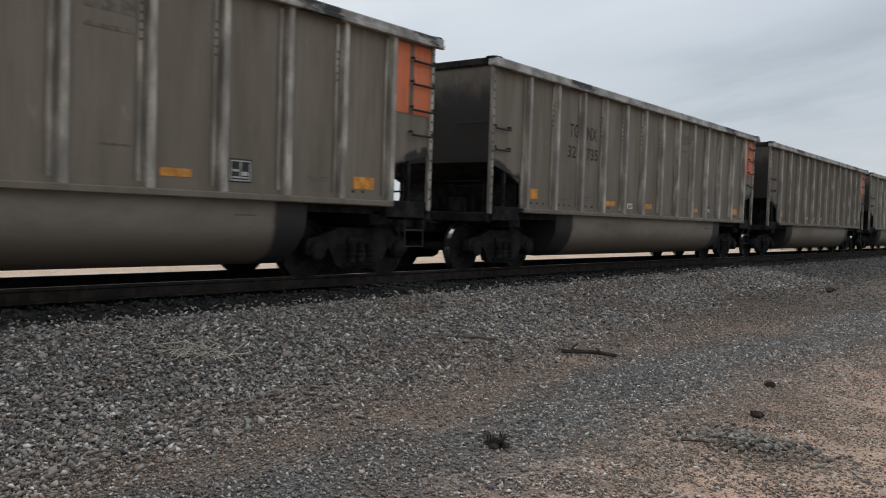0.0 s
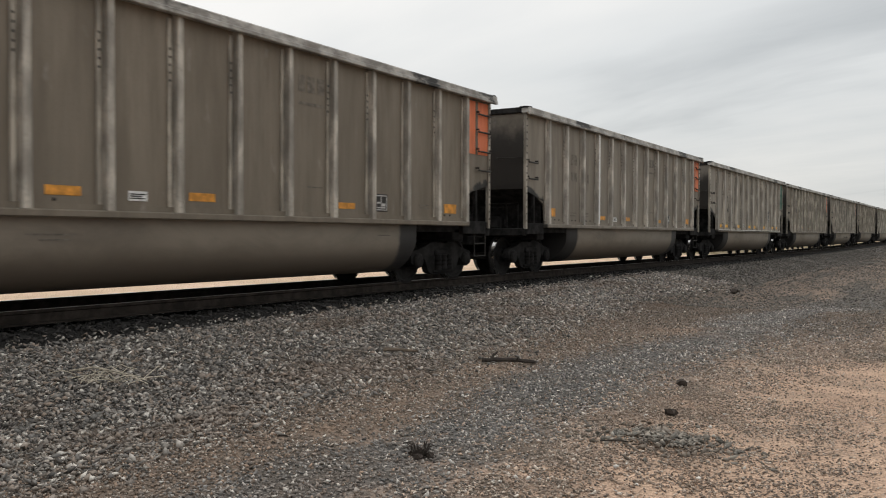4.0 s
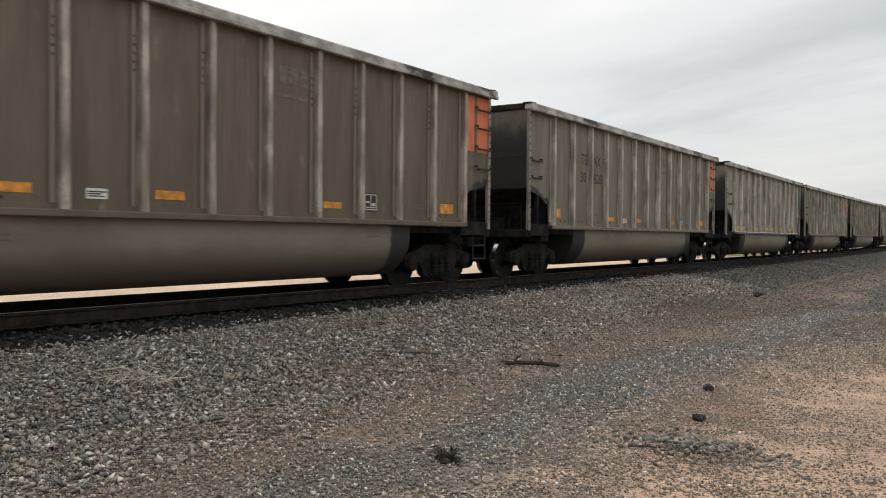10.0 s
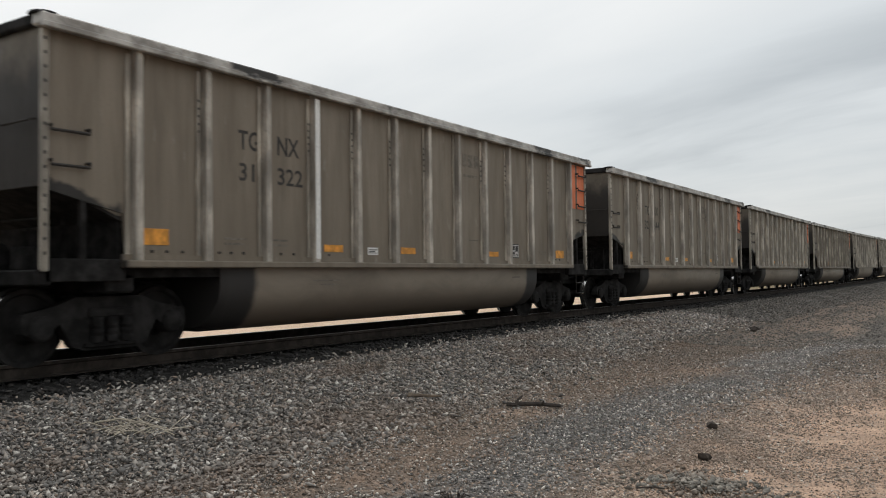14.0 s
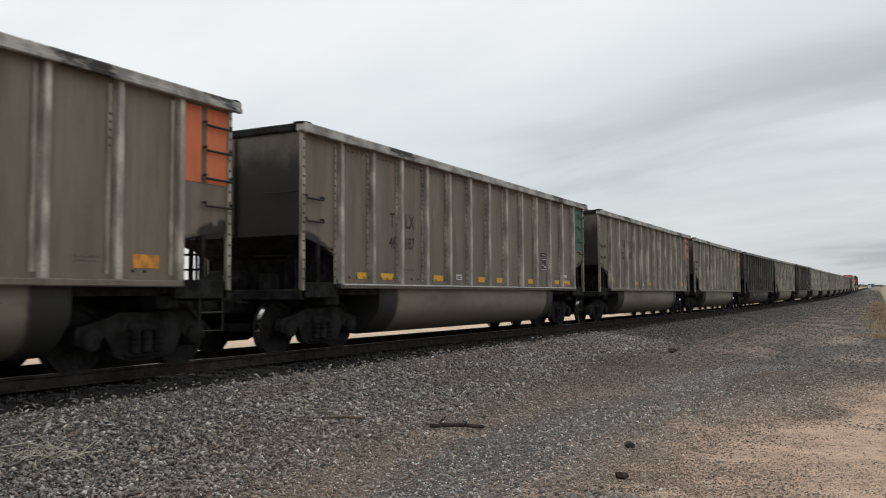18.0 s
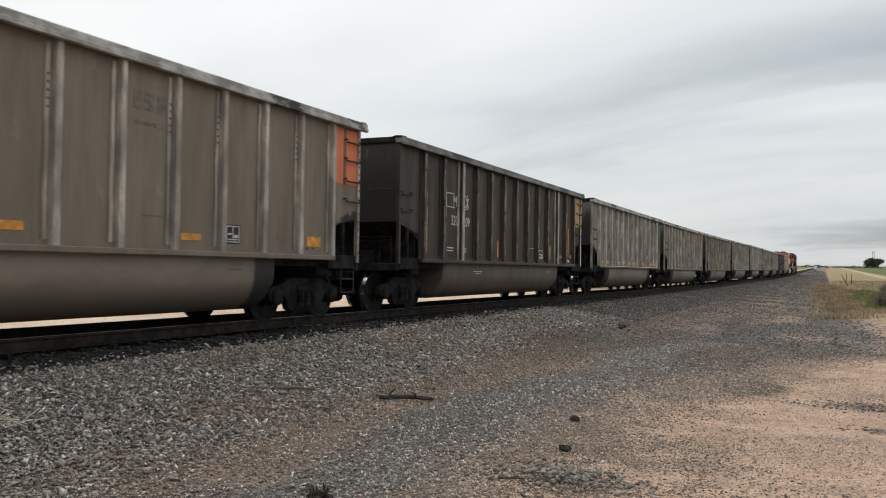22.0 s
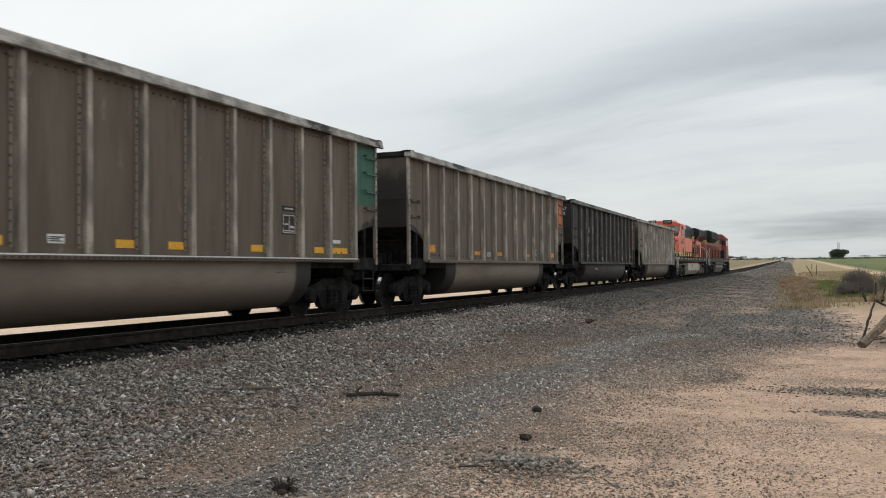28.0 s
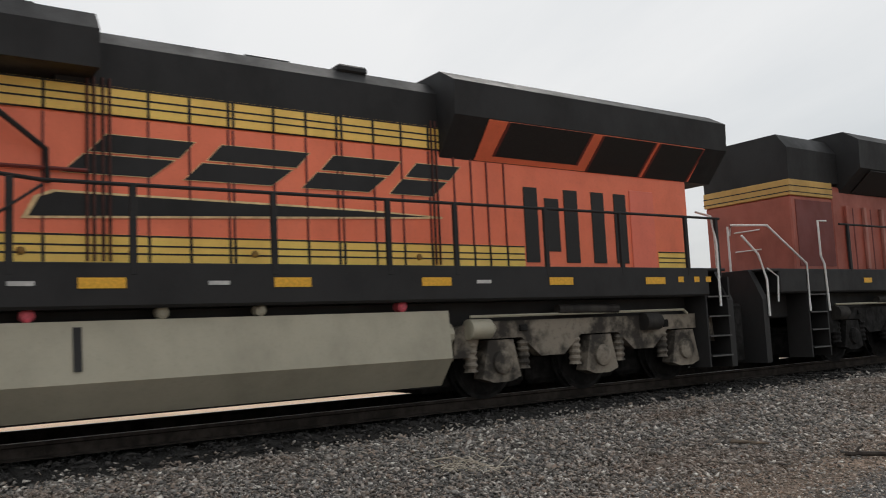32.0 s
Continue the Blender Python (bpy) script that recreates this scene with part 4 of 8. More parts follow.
k = 460
x, y = rng.normal(-1.83, 0.27, k), rng.normal(6.04, 0.22, k)
stones("gravel_pile", x, y, rng.uniform(0.030, 0.070, k), GREEN_STONE, "small spill of greenish-grey stones", rng, FLAKES, lift=0.03 * np.exp(-((x + 1.83) / 0.3) ** 2 - ((y - 6.04) / 0.25) ** 2), tilt=0.9)
for cx, cy, sx, sy, k in ((-0.98, 12.05, 0.22, 0.38, 520), (1.05, 11.05, 0.62, 0.20, 1500), (0.95, 9.4, 0.36, 0.10, 500), (-2.6, 6.3, 0.5, 0.3, 400)):
    x, y = rng.normal(cx, sx, k), rng.normal(cy, sy, k)
    stones("dark_gravel_patch", x, y, rng.uniform(0.02, 0.055, k), DARK_GRAVEL, "dark gravel patch on the sand", rng, CHIPS, flat=0.4)
# grit gathered in loose drifts on the sand
gx, gy = [], []
for k in range(80):
    cy = 4.6 + 11.5 * rng.uniform() ** 1.3
    cx = float(sand_edge(cy)) + rng.uniform(-0.3, 1.0) * 3.2
    n, r = int(rng.integers(120, 760)), rng.uniform(0.12, 0.5)
    gx.append(cx + rng.normal(0, r * 1.7, n))
    gy.append(cy + rng.normal(0, r, n))
gx, gy = np.concatenate(gx), np.concatenate(gy)
stones("grit_drifts", gx, gy, rng.uniform(0.008, 0.024, len(gx)), MIXED_CHIP, "drifts of grey-brown grit on the sand", rng, SHARDS, flat=0.7)
x, y = scatter(150000, -2.6, 4.4, 4.2, 14, 1.3)
past = x - sand_edge(y)
clumps = np.array([noise.noise((1.3 * a, 1.6 * b, 0.0)) + 0.6 * noise.noise((3.7 * a, 4.4 * b, 5.0)) for a, b in zip(x, y)])
reach = np.maximum(4.4 - 0.45 * y, 0.4)
keep = (past > -0.2) & (rng.uniform(0, 1, len(x)) < np.clip(0.62 + 1.1 * clumps, 0.08, 1) * np.where(past < reach, 1.0, np.exp(-(past - reach) / 0.5)))
x, y = x[keep], y[keep]
stones("dark_grit", x, y, rng.uniform(0.010, 0.032, len(x)), GRIT, "loose grey-brown grit strewn over the sand", rng, FLAKES, flat=0.7, tilt=0.9)
# white stones that catch the eye
x, y = scatter(260, -7.8, -1.0, 2.6, 16, 1.4)
stones("white_pebbles", x, y, rng.uniform(0.02, 0.055, len(x)), plain("pale_quartz", (0.62, 0.59, 0.55), 0.8, 0.0, 0.15, 40), "scattered pale quartz pebbles", rng, CHIPS, tilt=0.9)

# track
RAIL_STEEL = plain("rusty_rail_steel", (0.033, 0.027, 0.023), 0.92, 0.0, 0.4, 6, 0.2, 0.15)
RAIL_TOP = plain("polished_rail_head", (0.36, 0.35, 0.34), 0.4, 1.0, 0.08, 20)
TIE = plain("coal_dusted_tie", (0.030, 0.027, 0.024), 0.9, 0.0, 0.5, 6, 0.5)
RPROF = [(-0.07, 0), (0.07, 0), (0.07, 0.012), (0.012, 0.03), (0.010, 0.125), (0.036, 0.14), (0.036, 0.168), (0.028, 0.175), (-0.028, 0.175), (-0.036, 0.168), (-0.036, 0.14), (-0.010, 0.125), (-0.012, 0.03), (-0.07, 0.012)]
for side in (-1, 1):
    xr = TRACK + side * 0.755
    body, head = Shape(), Shape()
    stops = [-300, -110, 50] + list(range(56, 130, 6)) + list(range(130, 330, 10)) + list(range(330, 901, 95))
    n = len(RPROF)
    body.add([(xr + a + float(curve(y)), y, RAIL - 0.177 + b + float(grade(0, y))) for y in stops for a, b in RPROF], [(i * n + j, i * n + (j + 1) % n, (i + 1) * n + (j + 1) % n, (i + 1) * n + j) for i in range(len(stops) - 1) for j in range(n)])
    head.add([(xr + a + float(curve(y)), y, RAIL + b + float(grade(0, y))) for y in stops for a, b in ((-0.027, -0.002), (0.027, -0.002), (0.027, 0), (-0.027, 0))], [(i * 4 + j, i * 4 + (j + 1) % 4, (i + 1) * 4 + (j + 1) % 4, (i + 1) * 4 + j) for i in range(len(stops) - 1) for j in range(4)])
    rail_ob = solid("rail", body, RAIL_STEEL, "rusty steel rail with a bright worn top", "rail", "rails of the track", "structure")
    part("rail_head", head, RAIL_TOP, rail_ob, "bright worn running surface")
TIE_MESH = Shape().box(-1.3, 1.3, -0.115, 0.115, -0.20, 0.0, 0.015).mesh("tie", TIE)
sleepers = thing("track_bed", "dark coal-dusted wooden ties in black ballast", "track", kind="structure", at=(TRACK, 0, RAIL - 0.178))
for k in range(290):
    ob = part("tie", TIE_MESH, None, sleepers, at=(rng.normal(0, 0.02) + float(curve(-8 + 0.51 * k)), -8 + 0.51 * k, rng.normal(0, 0.004) + float(grade(0, -8 + 0.51 * k))))
    ob.rotation_euler = (0, 0, rng.normal(0, 0.01))
s = Shape()
for k in range(700):
    y = -8 + 0.51 * (290 + k)
    up, off = float(grade(0, y)), float(curve(y))
    s.box(off - 1.3, off + 1.3, y - 0.115, y + 0.115, up - 0.2, up)
tagged(part("far_ties", s, TIE, sleepers), kind="stuff")
x = rng.uniform(TRACK - 1.6, TRACK + 2.5, 15000)
y = -6 + 66 * rng.uniform(0, 1, 15000) ** 1.3
keep = x < CREST + 0.1 + rng.normal(0, 0.13, len(x))
x, y = x[keep], y[keep]
# coal-dusted stones, their colour also holding the shade under the train
COAL = stone_material("shaded_coal_ballast", (0.0, (0.020, 0.019, 0.019)), (0.7, (0.040, 0.037, 0.035)), (1.0, (0.075, 0.068, 0.062)), dusty=False)
stones("coal_dusted_ballast", x, y, rng.uniform(0.04, 0.085, len(x)), COAL, "coal-dusted ballast between the ties, with painted shade of the train", rng, CHIPS, lift=0.02)

# ---- the coal cars ----
# A car's own space: y = 0 at the middle of the body, z = 0 on the rail, x = 0 on the track's centre line.
PITCH = 16.18       # coupler to coupler
HALF = 7.245         # half the body's length
RIB_STEP = 1.03
LIFT = 0.075        # the body stands a little over its drawn heights
RIB_EVEN = [-6.18 + RIB_STEP * k for k in range(13)]
# on most cars the posts of the front half stand a little further back
RIB_SHIFTED = [y + 0.05 + (0.06, 0.08, 0.12, 0.09, 0.08, 0.06, 0.05, 0.03, 0.02, 0, 0, 0, 0)[k] for k, y in enumerate(RIB_EVEN)]
RIB_EARLY = [y - 0.04 * (k < 7) for k, y in enumerate(RIB_EVEN)]


def ribs_of(n, kind):
    return RIB_EARLY if n >= 29 and kind == "orange" else RIB_SHIFTED if kind in ("orange", "black", "brown", "red") else RIB_EVEN


# number, kind, sheet, front part and rear part of the reporting mark, front and rear part of the car's number
CARS = [
    (0, "orange", "mid", "TG", "NX", "32", "118"), (1, "orange", "mid", "TG", "NX", "32", "735"), (2, "orange", "dark", "", "", "", ""),
    (3, "orange", "mid", "TG", "NX", "31", "361"), (4, "patched", "rust", "IT", "FX", "11", "667"), (5, "orange", "mid", "", "", "", ""),
    (6, "orange", "light", "", "", "", ""), (7, "green", "silver", "TI", "LX", "44", "105"), (8, "orange", "mid", "TG", "NX", "31", "034"),
    (9, "orange", "mid", "TG", "NX", "31", "959"), (10, "orange", "dark", "TG", "NX", "31", "166"), (11, "orange", "mid", "TG", "NX", "31", "427"),
    (12, "orange", "dark", "", "", "", ""), (13, "orange", "mid", "TG", "NX", "30", "828"), (14, "green", "silver", "TI", "LX", "44", "104"),
    (15, "orange", "mid", "TG", "NX", "30", "358"), (16, "orange", "dark", "TG", "NX", "31", "763"), (17, "orange", "mid", "TG", "NX", "31", "322"),
    (18, "orange", "mid", "TG", "NX", "32", "544"), (19, "orange", "mid", "", "", "", ""), (20, "orange", "dark", "", "", "", ""),
    (21, "orange", "mid", "TG", "NX", "30", "273"), (22, "green", "mid", "TI", "LX", "46", "187"), (23, "orange", "mid", "TG", "NX", "32", "206"),
    (24, "orange", "mid", "TG", "NX", "32", "039"), (25, "black", "black", "", "", "", ""), (26, "orange", "mid", "", "", "", ""),
    (27, "brown", "brown", "MI", "LX", "320", "209"), (28, "green", "light", "TI", "LX", "42", "946"), (29, "orange", "mid", "", "", "", ""),
    (30, "orange", "dark", "", "", "", ""), (31, "green", "mid", "", "", "", ""), (32, "orange", "mid", "TG", "NX", "30", "640"),
    (33, "green", "dark", "", "", "", ""), (34, "orange", "dark", "", "", "", ""), (35, "red", "black", "MI", "LX", "311", "57"),
    (36, "orange", "light", "TG", "NX", "30", "590")]

words = set()
for _, kind, sheet, a, b, c, d in CARS:
    ink = "worn_stencil" if sheet == "dark" else {"red": "pale_stencil", "brown": "pale_stencil"}.get(kind, "stencil_black")
    for w, h in ((a, 0.27), (b, 0.27), (c, 0.25), (d, 0.25)):
        if w:
            words.add((w, h, ink, 1.06 if a == "TG" and h == 0.25 else 0.8))
words |= {("LD LMT", 0.085, "pale_stencil", 1.0), ("LT WT", 0.085, "pale_stencil", 1.0), ("242 000", 0.085, "pale_stencil", 1.0), ("44000", 0.085, "pale_stencil", 1.0),
          ("MILX", 0.15, "pale_stencil", 1.0), ("ALUMINUM CAR", 0.062, "pale_stencil", 0.9), ("RADIANT THAW", 0.062, "pale_stencil", 0.9), ("HEAT ONLY", 0.062, "pale_stencil", 0.9), ("TGNX", 0.15, "faded_stencil", 1.0), ("31157", 0.15, "pale_stencil", 1.0), ("6243", 0.43, "locomotive_black", 1.30), ("6243", 0.17, "pale_stencil", 1.15)}
LETTERS = letter_meshes(sorted(words))


def wheelset_mesh(r, n=26):
    """Two flanged disc wheels on an axle, with polished treads as a second material."""
    s = Shape()
    s.tube([(-0.95, 0, 0), (0.95, 0, 0)], 0.085, 10)
    treads = []
    for side in (-1, 1):
        o = len(s.f)
        prof = [(0.66, 0.11), (0.655, r * 0.42), (0.685, r * 0.86), (0.665, r * 0.98), (0.675, r + 0.028), (0.70, r + 0.022), (0.712, r), (0.795, r - 0.006),
                (0.80, r * 0.88), (0.755, r * 0.82), (0.735, r * 0.42), (0.80, r * 0.30), (0.80, 0.11)]
        s.lathe([(side * a, q) for a, q in prof], n)
        treads += list(range(o + 6 * n, o + 7 * n))
    # three bolts in each axle end cap
    for side in (-1, 1):
        for k in range(3):
            a = 2 * math.pi * k / 3
            s.tube([(side * 0.94, 0.05 * math.cos(a), 0.05 * math.sin(a)), (side * 0.975, 0.05 * math.cos(a), 0.05 * math.sin(a))], 0.014, 6)
    me = s.mesh("wheelset", WHEEL, True)
    me.materials.append(TREAD)
    for i in treads:
        me.polygons[i].material_index = 1
    return me


CAR_WHEEL_R, LOCO_WHEEL_R = 0.457, 0.53
CAR_WHEELSET = wheelset_mesh(CAR_WHEEL_R)
BASE = 0.89          # half the wheelbase of a car's bogie


def side_frame_mesh():
    s = Shape()
    out = [(-1.12, 0.42), (-1.10, 0.62), (-0.72, 0.70), (-0.45, 0.80), (0.45, 0.80), (0.72, 0.70), (1.10, 0.62), (1.12, 0.42), (0.98, 0.36), (0.80, 0.38), (0.66, 0.50),
           (0.50, 0.22), (0.34, 0.17), (-0.34, 0.17), (-0.50, 0.22), (-0.66, 0.50), (-0.80, 0.38), (-0.98, 0.36)]
    s.prism(out, "x", 0.93, 1.07)
    for y in (-BASE, BASE):
        s.lathe([(0.90, 0.15), (1.10, 0.15), (1.13, 0.12), (1.14, 0.05)], 14, "x", (0, y, 0.457))
    for y in (-0.2, -0.0, 0.2):
        s.lathe([(0.26, 0.075), (0.30, 0.085), (0.34, 0.07), (0.38, 0.085), (0.42, 0.07), (0.46, 0.085), (0.50, 0.07), (0.56, 0.08)], 10, "z", (1.09, y, 0))
    s.box(1.04, 1.11, -0.36, 0.36, 0.20, 0.26, 0.015).box(1.04, 1.12, -0.3, 0.3, 0.55, 0.66, 0.02)
    return s


SIDE_FRAME = [side_frame_mesh().mesh("side_frame", UNDER, True), side_frame_mesh().flip_x().mesh("side_frame", UNDER, True)]
BOLSTER = Shape().box(-1.0, 1.0, -0.2, 0.2, 0.5, 0.78, 0.04).box(-0.3, 0.3, -0.3, 0.3, 0.74, 0.84, 0.03).box(-0.85, 0.85, -0.62, -0.54, 0.4, 0.52, 0.02).box(-0.85, 0.85, 0.54, 0.62, 0.4, 0.52, 0.02).mesh("bogie", UNDER)


def bogie(parent, y):
    b = part("bogie", BOLSTER, None, parent, at=(0, y, 0))
    for me in SIDE_FRAME:
        part("side_frame", me, None, b)
    for w in (-BASE, BASE):
        part("wheelset", CAR_WHEELSET, None, b, "steel wheelset with polished treads", at=(0, w, CAR_WHEEL_R))
    return b


def rib_shape(depth=0.10, width=0.11):
    """Pressed hat-section post, wider at its foot, with rivets down its flange."""
    s = Shape()
    for z0, z1, w0, w1 in ((1.10, 1.9, width, width * 0.92), (1.9, 3.68, width * 0.92, width * 0.8)):
        vs = []
        for z, w in ((z0, w0), (z1, w1)):
            vs += [(1.50, -w / 2 - 0.015, z), (1.50 + depth - 0.012, -w / 2, z), (1.50 + depth, -w / 2 + 0.012, z), (1.50 + depth, w / 2 - 0.012, z), (1.50 + depth - 0.012, w / 2, z), (1.50, w / 2 + 0.015, z)]
        s.add(vs, [(i, i + 1, i + 7, i + 6) for i in range(5)] + [(0, 1, 2, 3, 4, 5), (6, 7, 8, 9, 10, 11)])
    s.box(1.50, 1.522, -width / 2 - 0.095, -width / 2 - 0.03, 1.14, 3.60)
    return s


def rivet_strip(width=0.11):
    """Dark bolt heads down the sheet beside a post."""
    s = Shape()
    for z in [2.80 + 0.1 * k for k in range(5)]:
        s.box(1.522, 1.53, -width / 2 - 0.075, -width / 2 - 0.05, z, z + 0.03)
    return s


def both(mesh_name, shape, material, smooth=False):
    """The mesh on the near side and its twin on the far side."""
    near = Shape()
    near.v, near.f = list(shape.v), list(shape.f)
    return [near.mesh(mesh_name, material, smooth), shape.flip_x().mesh(mesh_name, material, smooth)]


def side_sheet_shape():
    s = Shape()
    pts = [(-6.2, 1.12), (6.2, 1.12), (6.24, 1.70), (6.7, 1.80), (HALF, 1.93), (HALF, 3.68), (-HALF, 3.68), (-HALF, 1.93), (-6.7, 1.80), (-6.24, 1.70)]
    return s.prism(pts, "x", 1.47, 1.50)


def tub_shape():
    """One of the two round-bottomed tubs between the bogies."""
    s = Shape()
    pts = [(0.28, 1.10), (1.46, 1.10), (1.46, 0.95)] + [(1.46 - 0.64 * (1 - math.cos(a)), 0.86 - 0.67 * math.sin(a)) for a in [math.pi * k / 18 for k in range(0, 10)]] + [(0.4, 0.19), (0.28, 0.31)]
    vs, n = [], len(pts)
    for y, k in ((-4.68, 1), (-4.56, 0), (4.56, 0), (4.68, 1)):
        for x, z in pts:
            vs.append((x - 0.06 * k * (x > 0.6), y, z + 0.05 * k * (z < 0.6)))
    fs = [tuple(range(n)), tuple(range(4 * n - 1, 3 * n - 1, -1))]
    for i in range(3):
        fs += [(i * n + j, i * n + (j + 1) % n, (i + 1) * n + (j + 1) % n, (i + 1) * n + j) for j in range(n)]
    return s.add(vs, fs)


def handhold(y0, y1, z, x=1.5):
    return Shape().tube([(x - 0.01, y0, z + 0.05), (x + 0.07, y0, z + 0.05), (x + 0.07, y0, z), (x + 0.07, y1, z), (x + 0.07, y1, z + 0.05), (x - 0.01, y1, z + 0.05)], 0.019, 6)


RIB_FLANGE = {"mid": RIB["dark"], "light": RIB["mid"], "silver": RIB["mid"], "dark": SIDE["light"]}
# shared meshes
MESH = {}
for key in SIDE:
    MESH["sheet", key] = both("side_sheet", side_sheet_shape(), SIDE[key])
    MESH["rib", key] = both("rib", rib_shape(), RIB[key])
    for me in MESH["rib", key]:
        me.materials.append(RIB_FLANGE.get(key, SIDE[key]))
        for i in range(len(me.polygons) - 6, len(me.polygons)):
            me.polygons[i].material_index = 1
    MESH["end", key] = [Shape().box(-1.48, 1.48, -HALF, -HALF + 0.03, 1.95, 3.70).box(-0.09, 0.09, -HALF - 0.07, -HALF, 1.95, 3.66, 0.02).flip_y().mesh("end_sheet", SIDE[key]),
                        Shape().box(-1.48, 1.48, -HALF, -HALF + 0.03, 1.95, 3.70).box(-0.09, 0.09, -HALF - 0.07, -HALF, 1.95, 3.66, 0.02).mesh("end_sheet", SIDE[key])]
    MESH["sill", key] = both("side_sill", Shape().box(1.44, 1.62, -6.27, 6.27, 1.06, 1.15, 0.015).box(1.49, 1.53, -6.27, 6.27, 1.15, 1.22), SIDE[key])
    post = Shape().box(1.46, 1.54, -0.04, 0.04, 1.02, 3.70, 0.012)
    for k in range(16):
        post.box(1.54, 1.549, -0.028, 0.002, 1.2 + 0.155 * k, 1.235 + 0.155 * k)
    MESH["post", key] = both("corner_post", post, RIB["dark" if key in ("mid", "light", "silver") else key])
    for me in MESH["post", key]:
        me.materials.append(INK)
        for i in range(len(me.polygons) - 96, len(me.polygons)):
            me.polygons[i].material_index = 1
MESH["rivets"] = rivet_strip().mesh("rivets", GRAB)
bolts = Shape()
for y in (-5.86, -5.64, -5.40, -4.80, -4.60, -4.38, -3.66, -3.40, -2.62, 5.46, 5.66):
    bolts.box(1.5, 1.512, y, y + 0.045, 1.245, 1.28, 0.004)
MESH["bolts"] = bolts.mesh("sheet_bolts", GRAB)
MESH["chord"] = both("top_chord", Shape().box(1.44, 1.66, -HALF - 0.08, HALF + 0.08, 3.66, 3.80, 0.02).box(1.60, 1.675, -HALF - 0.08, HALF + 0.08, 3.63, 3.70, 0.012), CHORD)
MESH["chord_dark"] = both("top_chord", Shape().box(1.44, 1.66, -HALF - 0.08, HALF + 0.08, 3.66, 3.80, 0.02).box(1.60, 1.675, -HALF - 0.08, HALF + 0.08, 3.63, 3.70, 0.012), CHORD_DARK)
MESH["chord_end"] = Shape().box(-1.45, 1.45, -0.09, 0.09, 3.68, 3.81, 0.02).mesh("end_chord", UNDER)
rail = Shape()
for x in (1.15, 0.75, 0.1, -0.6):
    rail.tube([(x, 6.95, 1.1), (x, 6.95, 1.95)], 0.022, 6)
rail.tube([(1.2, 6.95, 1.62), (-0.7, 6.95, 1.62)], 0.018, 6).tube([(1.2, 6.95, 1.4), (-0.7, 6.95, 1.4)], 0.018, 6)
MESH["end_frame"] = rail.mesh("end_frame", UNDER)
MESH["cap"] = Shape().lathe([(3.79, 0.16), (3.815, 0.15), (3.83, 0.08)], 12, "z", (1.5, 0, 0)).mesh("corner_cap", UNDER, True)
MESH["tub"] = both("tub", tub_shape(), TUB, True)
MESH["tub_brown"] = both("tub", tub_shape(), TUB_BROWN, True)
MESH["tub_black"] = both("tub", tub_shape(), TUB_BLACK, True)
slope = [(5.0, 1.12), (5.06, 1.12), (HALF - 0.02, 2.02), (HALF - 0.04, 2.06)]
MESH["slope"] = [Shape().prism(slope, "x", -1.46, 1.46).mesh("slope_sheet", UNDER), Shape().prism(slope, "x", -1.46, 1.46).flip_y().mesh("slope_sheet", UNDER)]
MESH["sill_centre"] = Shape().box(-0.26, 0.26, -7.7, 7.7, 0.72, 1.08, 0.03).box(-1.40, 1.40, -6.4, -6.0, 0.84, 1.08, 0.03).box(-1.40, 1.40, 6.0, 6.4, 0.84, 1.08, 0.03).mesh("centre_sill", UNDER)
plat = Shape().box(-1.5, 1.5, 7.12, 7.30, 0.94, 1.12, 0.02).box(-1.42, 1.42, 6.2, 7.2, 1.03, 1.07).box(1.40, 1.5, 6.2, 7.2, 0.98, 1.24, 0.01).box(-1.5, -1.40, 6.2, 7.2, 0.98, 1.24, 0.01)
MESH["platform"] = [plat.mesh("end_platform", UNDER), Shape().add(plat.v, plat.f).flip_y().mesh("end_platform", UNDER)]
MESH["brace"] = Shape().box(-0.035, 0.035, -0.035, 0.035, 1.06, 1.92, 0.008).mesh("brace", UNDER)
step = Shape().tube([(1.47, 6.70, 1.05), (1.47, 6.70, 0.52), (1.47, 7.15, 0.52), (1.47, 7.15, 1.05)], 0.017, 6).tube([(1.47, 6.70, 0.78), (1.47, 7.15, 0.78)], 0.015, 6)
MESH["step"] = step.mesh("sill_step", GRAB)
couple = Shape().box(-0.12, 0.12, 7.6, 7.95, 0.78, 0.98, 0.03).prism([(-0.17, 7.92), (0.02, 7.92), (0.18, 7.98), (0.18, 8.13), (0.06, 8.13), (0.04, 8.04), (-0.10, 8.04), (-0.19, 8.08)], "z", 0.72, 1.0)
couple.tube([(0.33, 7.6, 0.82), (0.36, 7.9, 0.58), (0.33, 8.1, 0.42), (0.3, 8.14, 0.46)], 0.032, 7)
MESH["coupler"] = [couple.mesh("coupler", UNDER), Shape().add(couple.v, couple.f).flip_y().flip_x().mesh("coupler", UNDER)]
MESH["end_rung"] = Shape().tube([(-1.36, -7.24, 0), (-1.36, -7.34, 0), (-0.98, -7.34, 0), (-0.98, -7.24, 0)], 0.014, 6).mesh("ladder_rung", GRAB)
MESH["reservoir"] = Shape().lathe([(-0.42, 0.05), (-0.40, 0.16), (-0.34, 0.2), (0.34, 0.2), (0.40, 0.16), (0.42, 0.05)], 14, "x", (-0.45, -6.85, 1.28)).mesh("air_reservoir", UNDER, True)
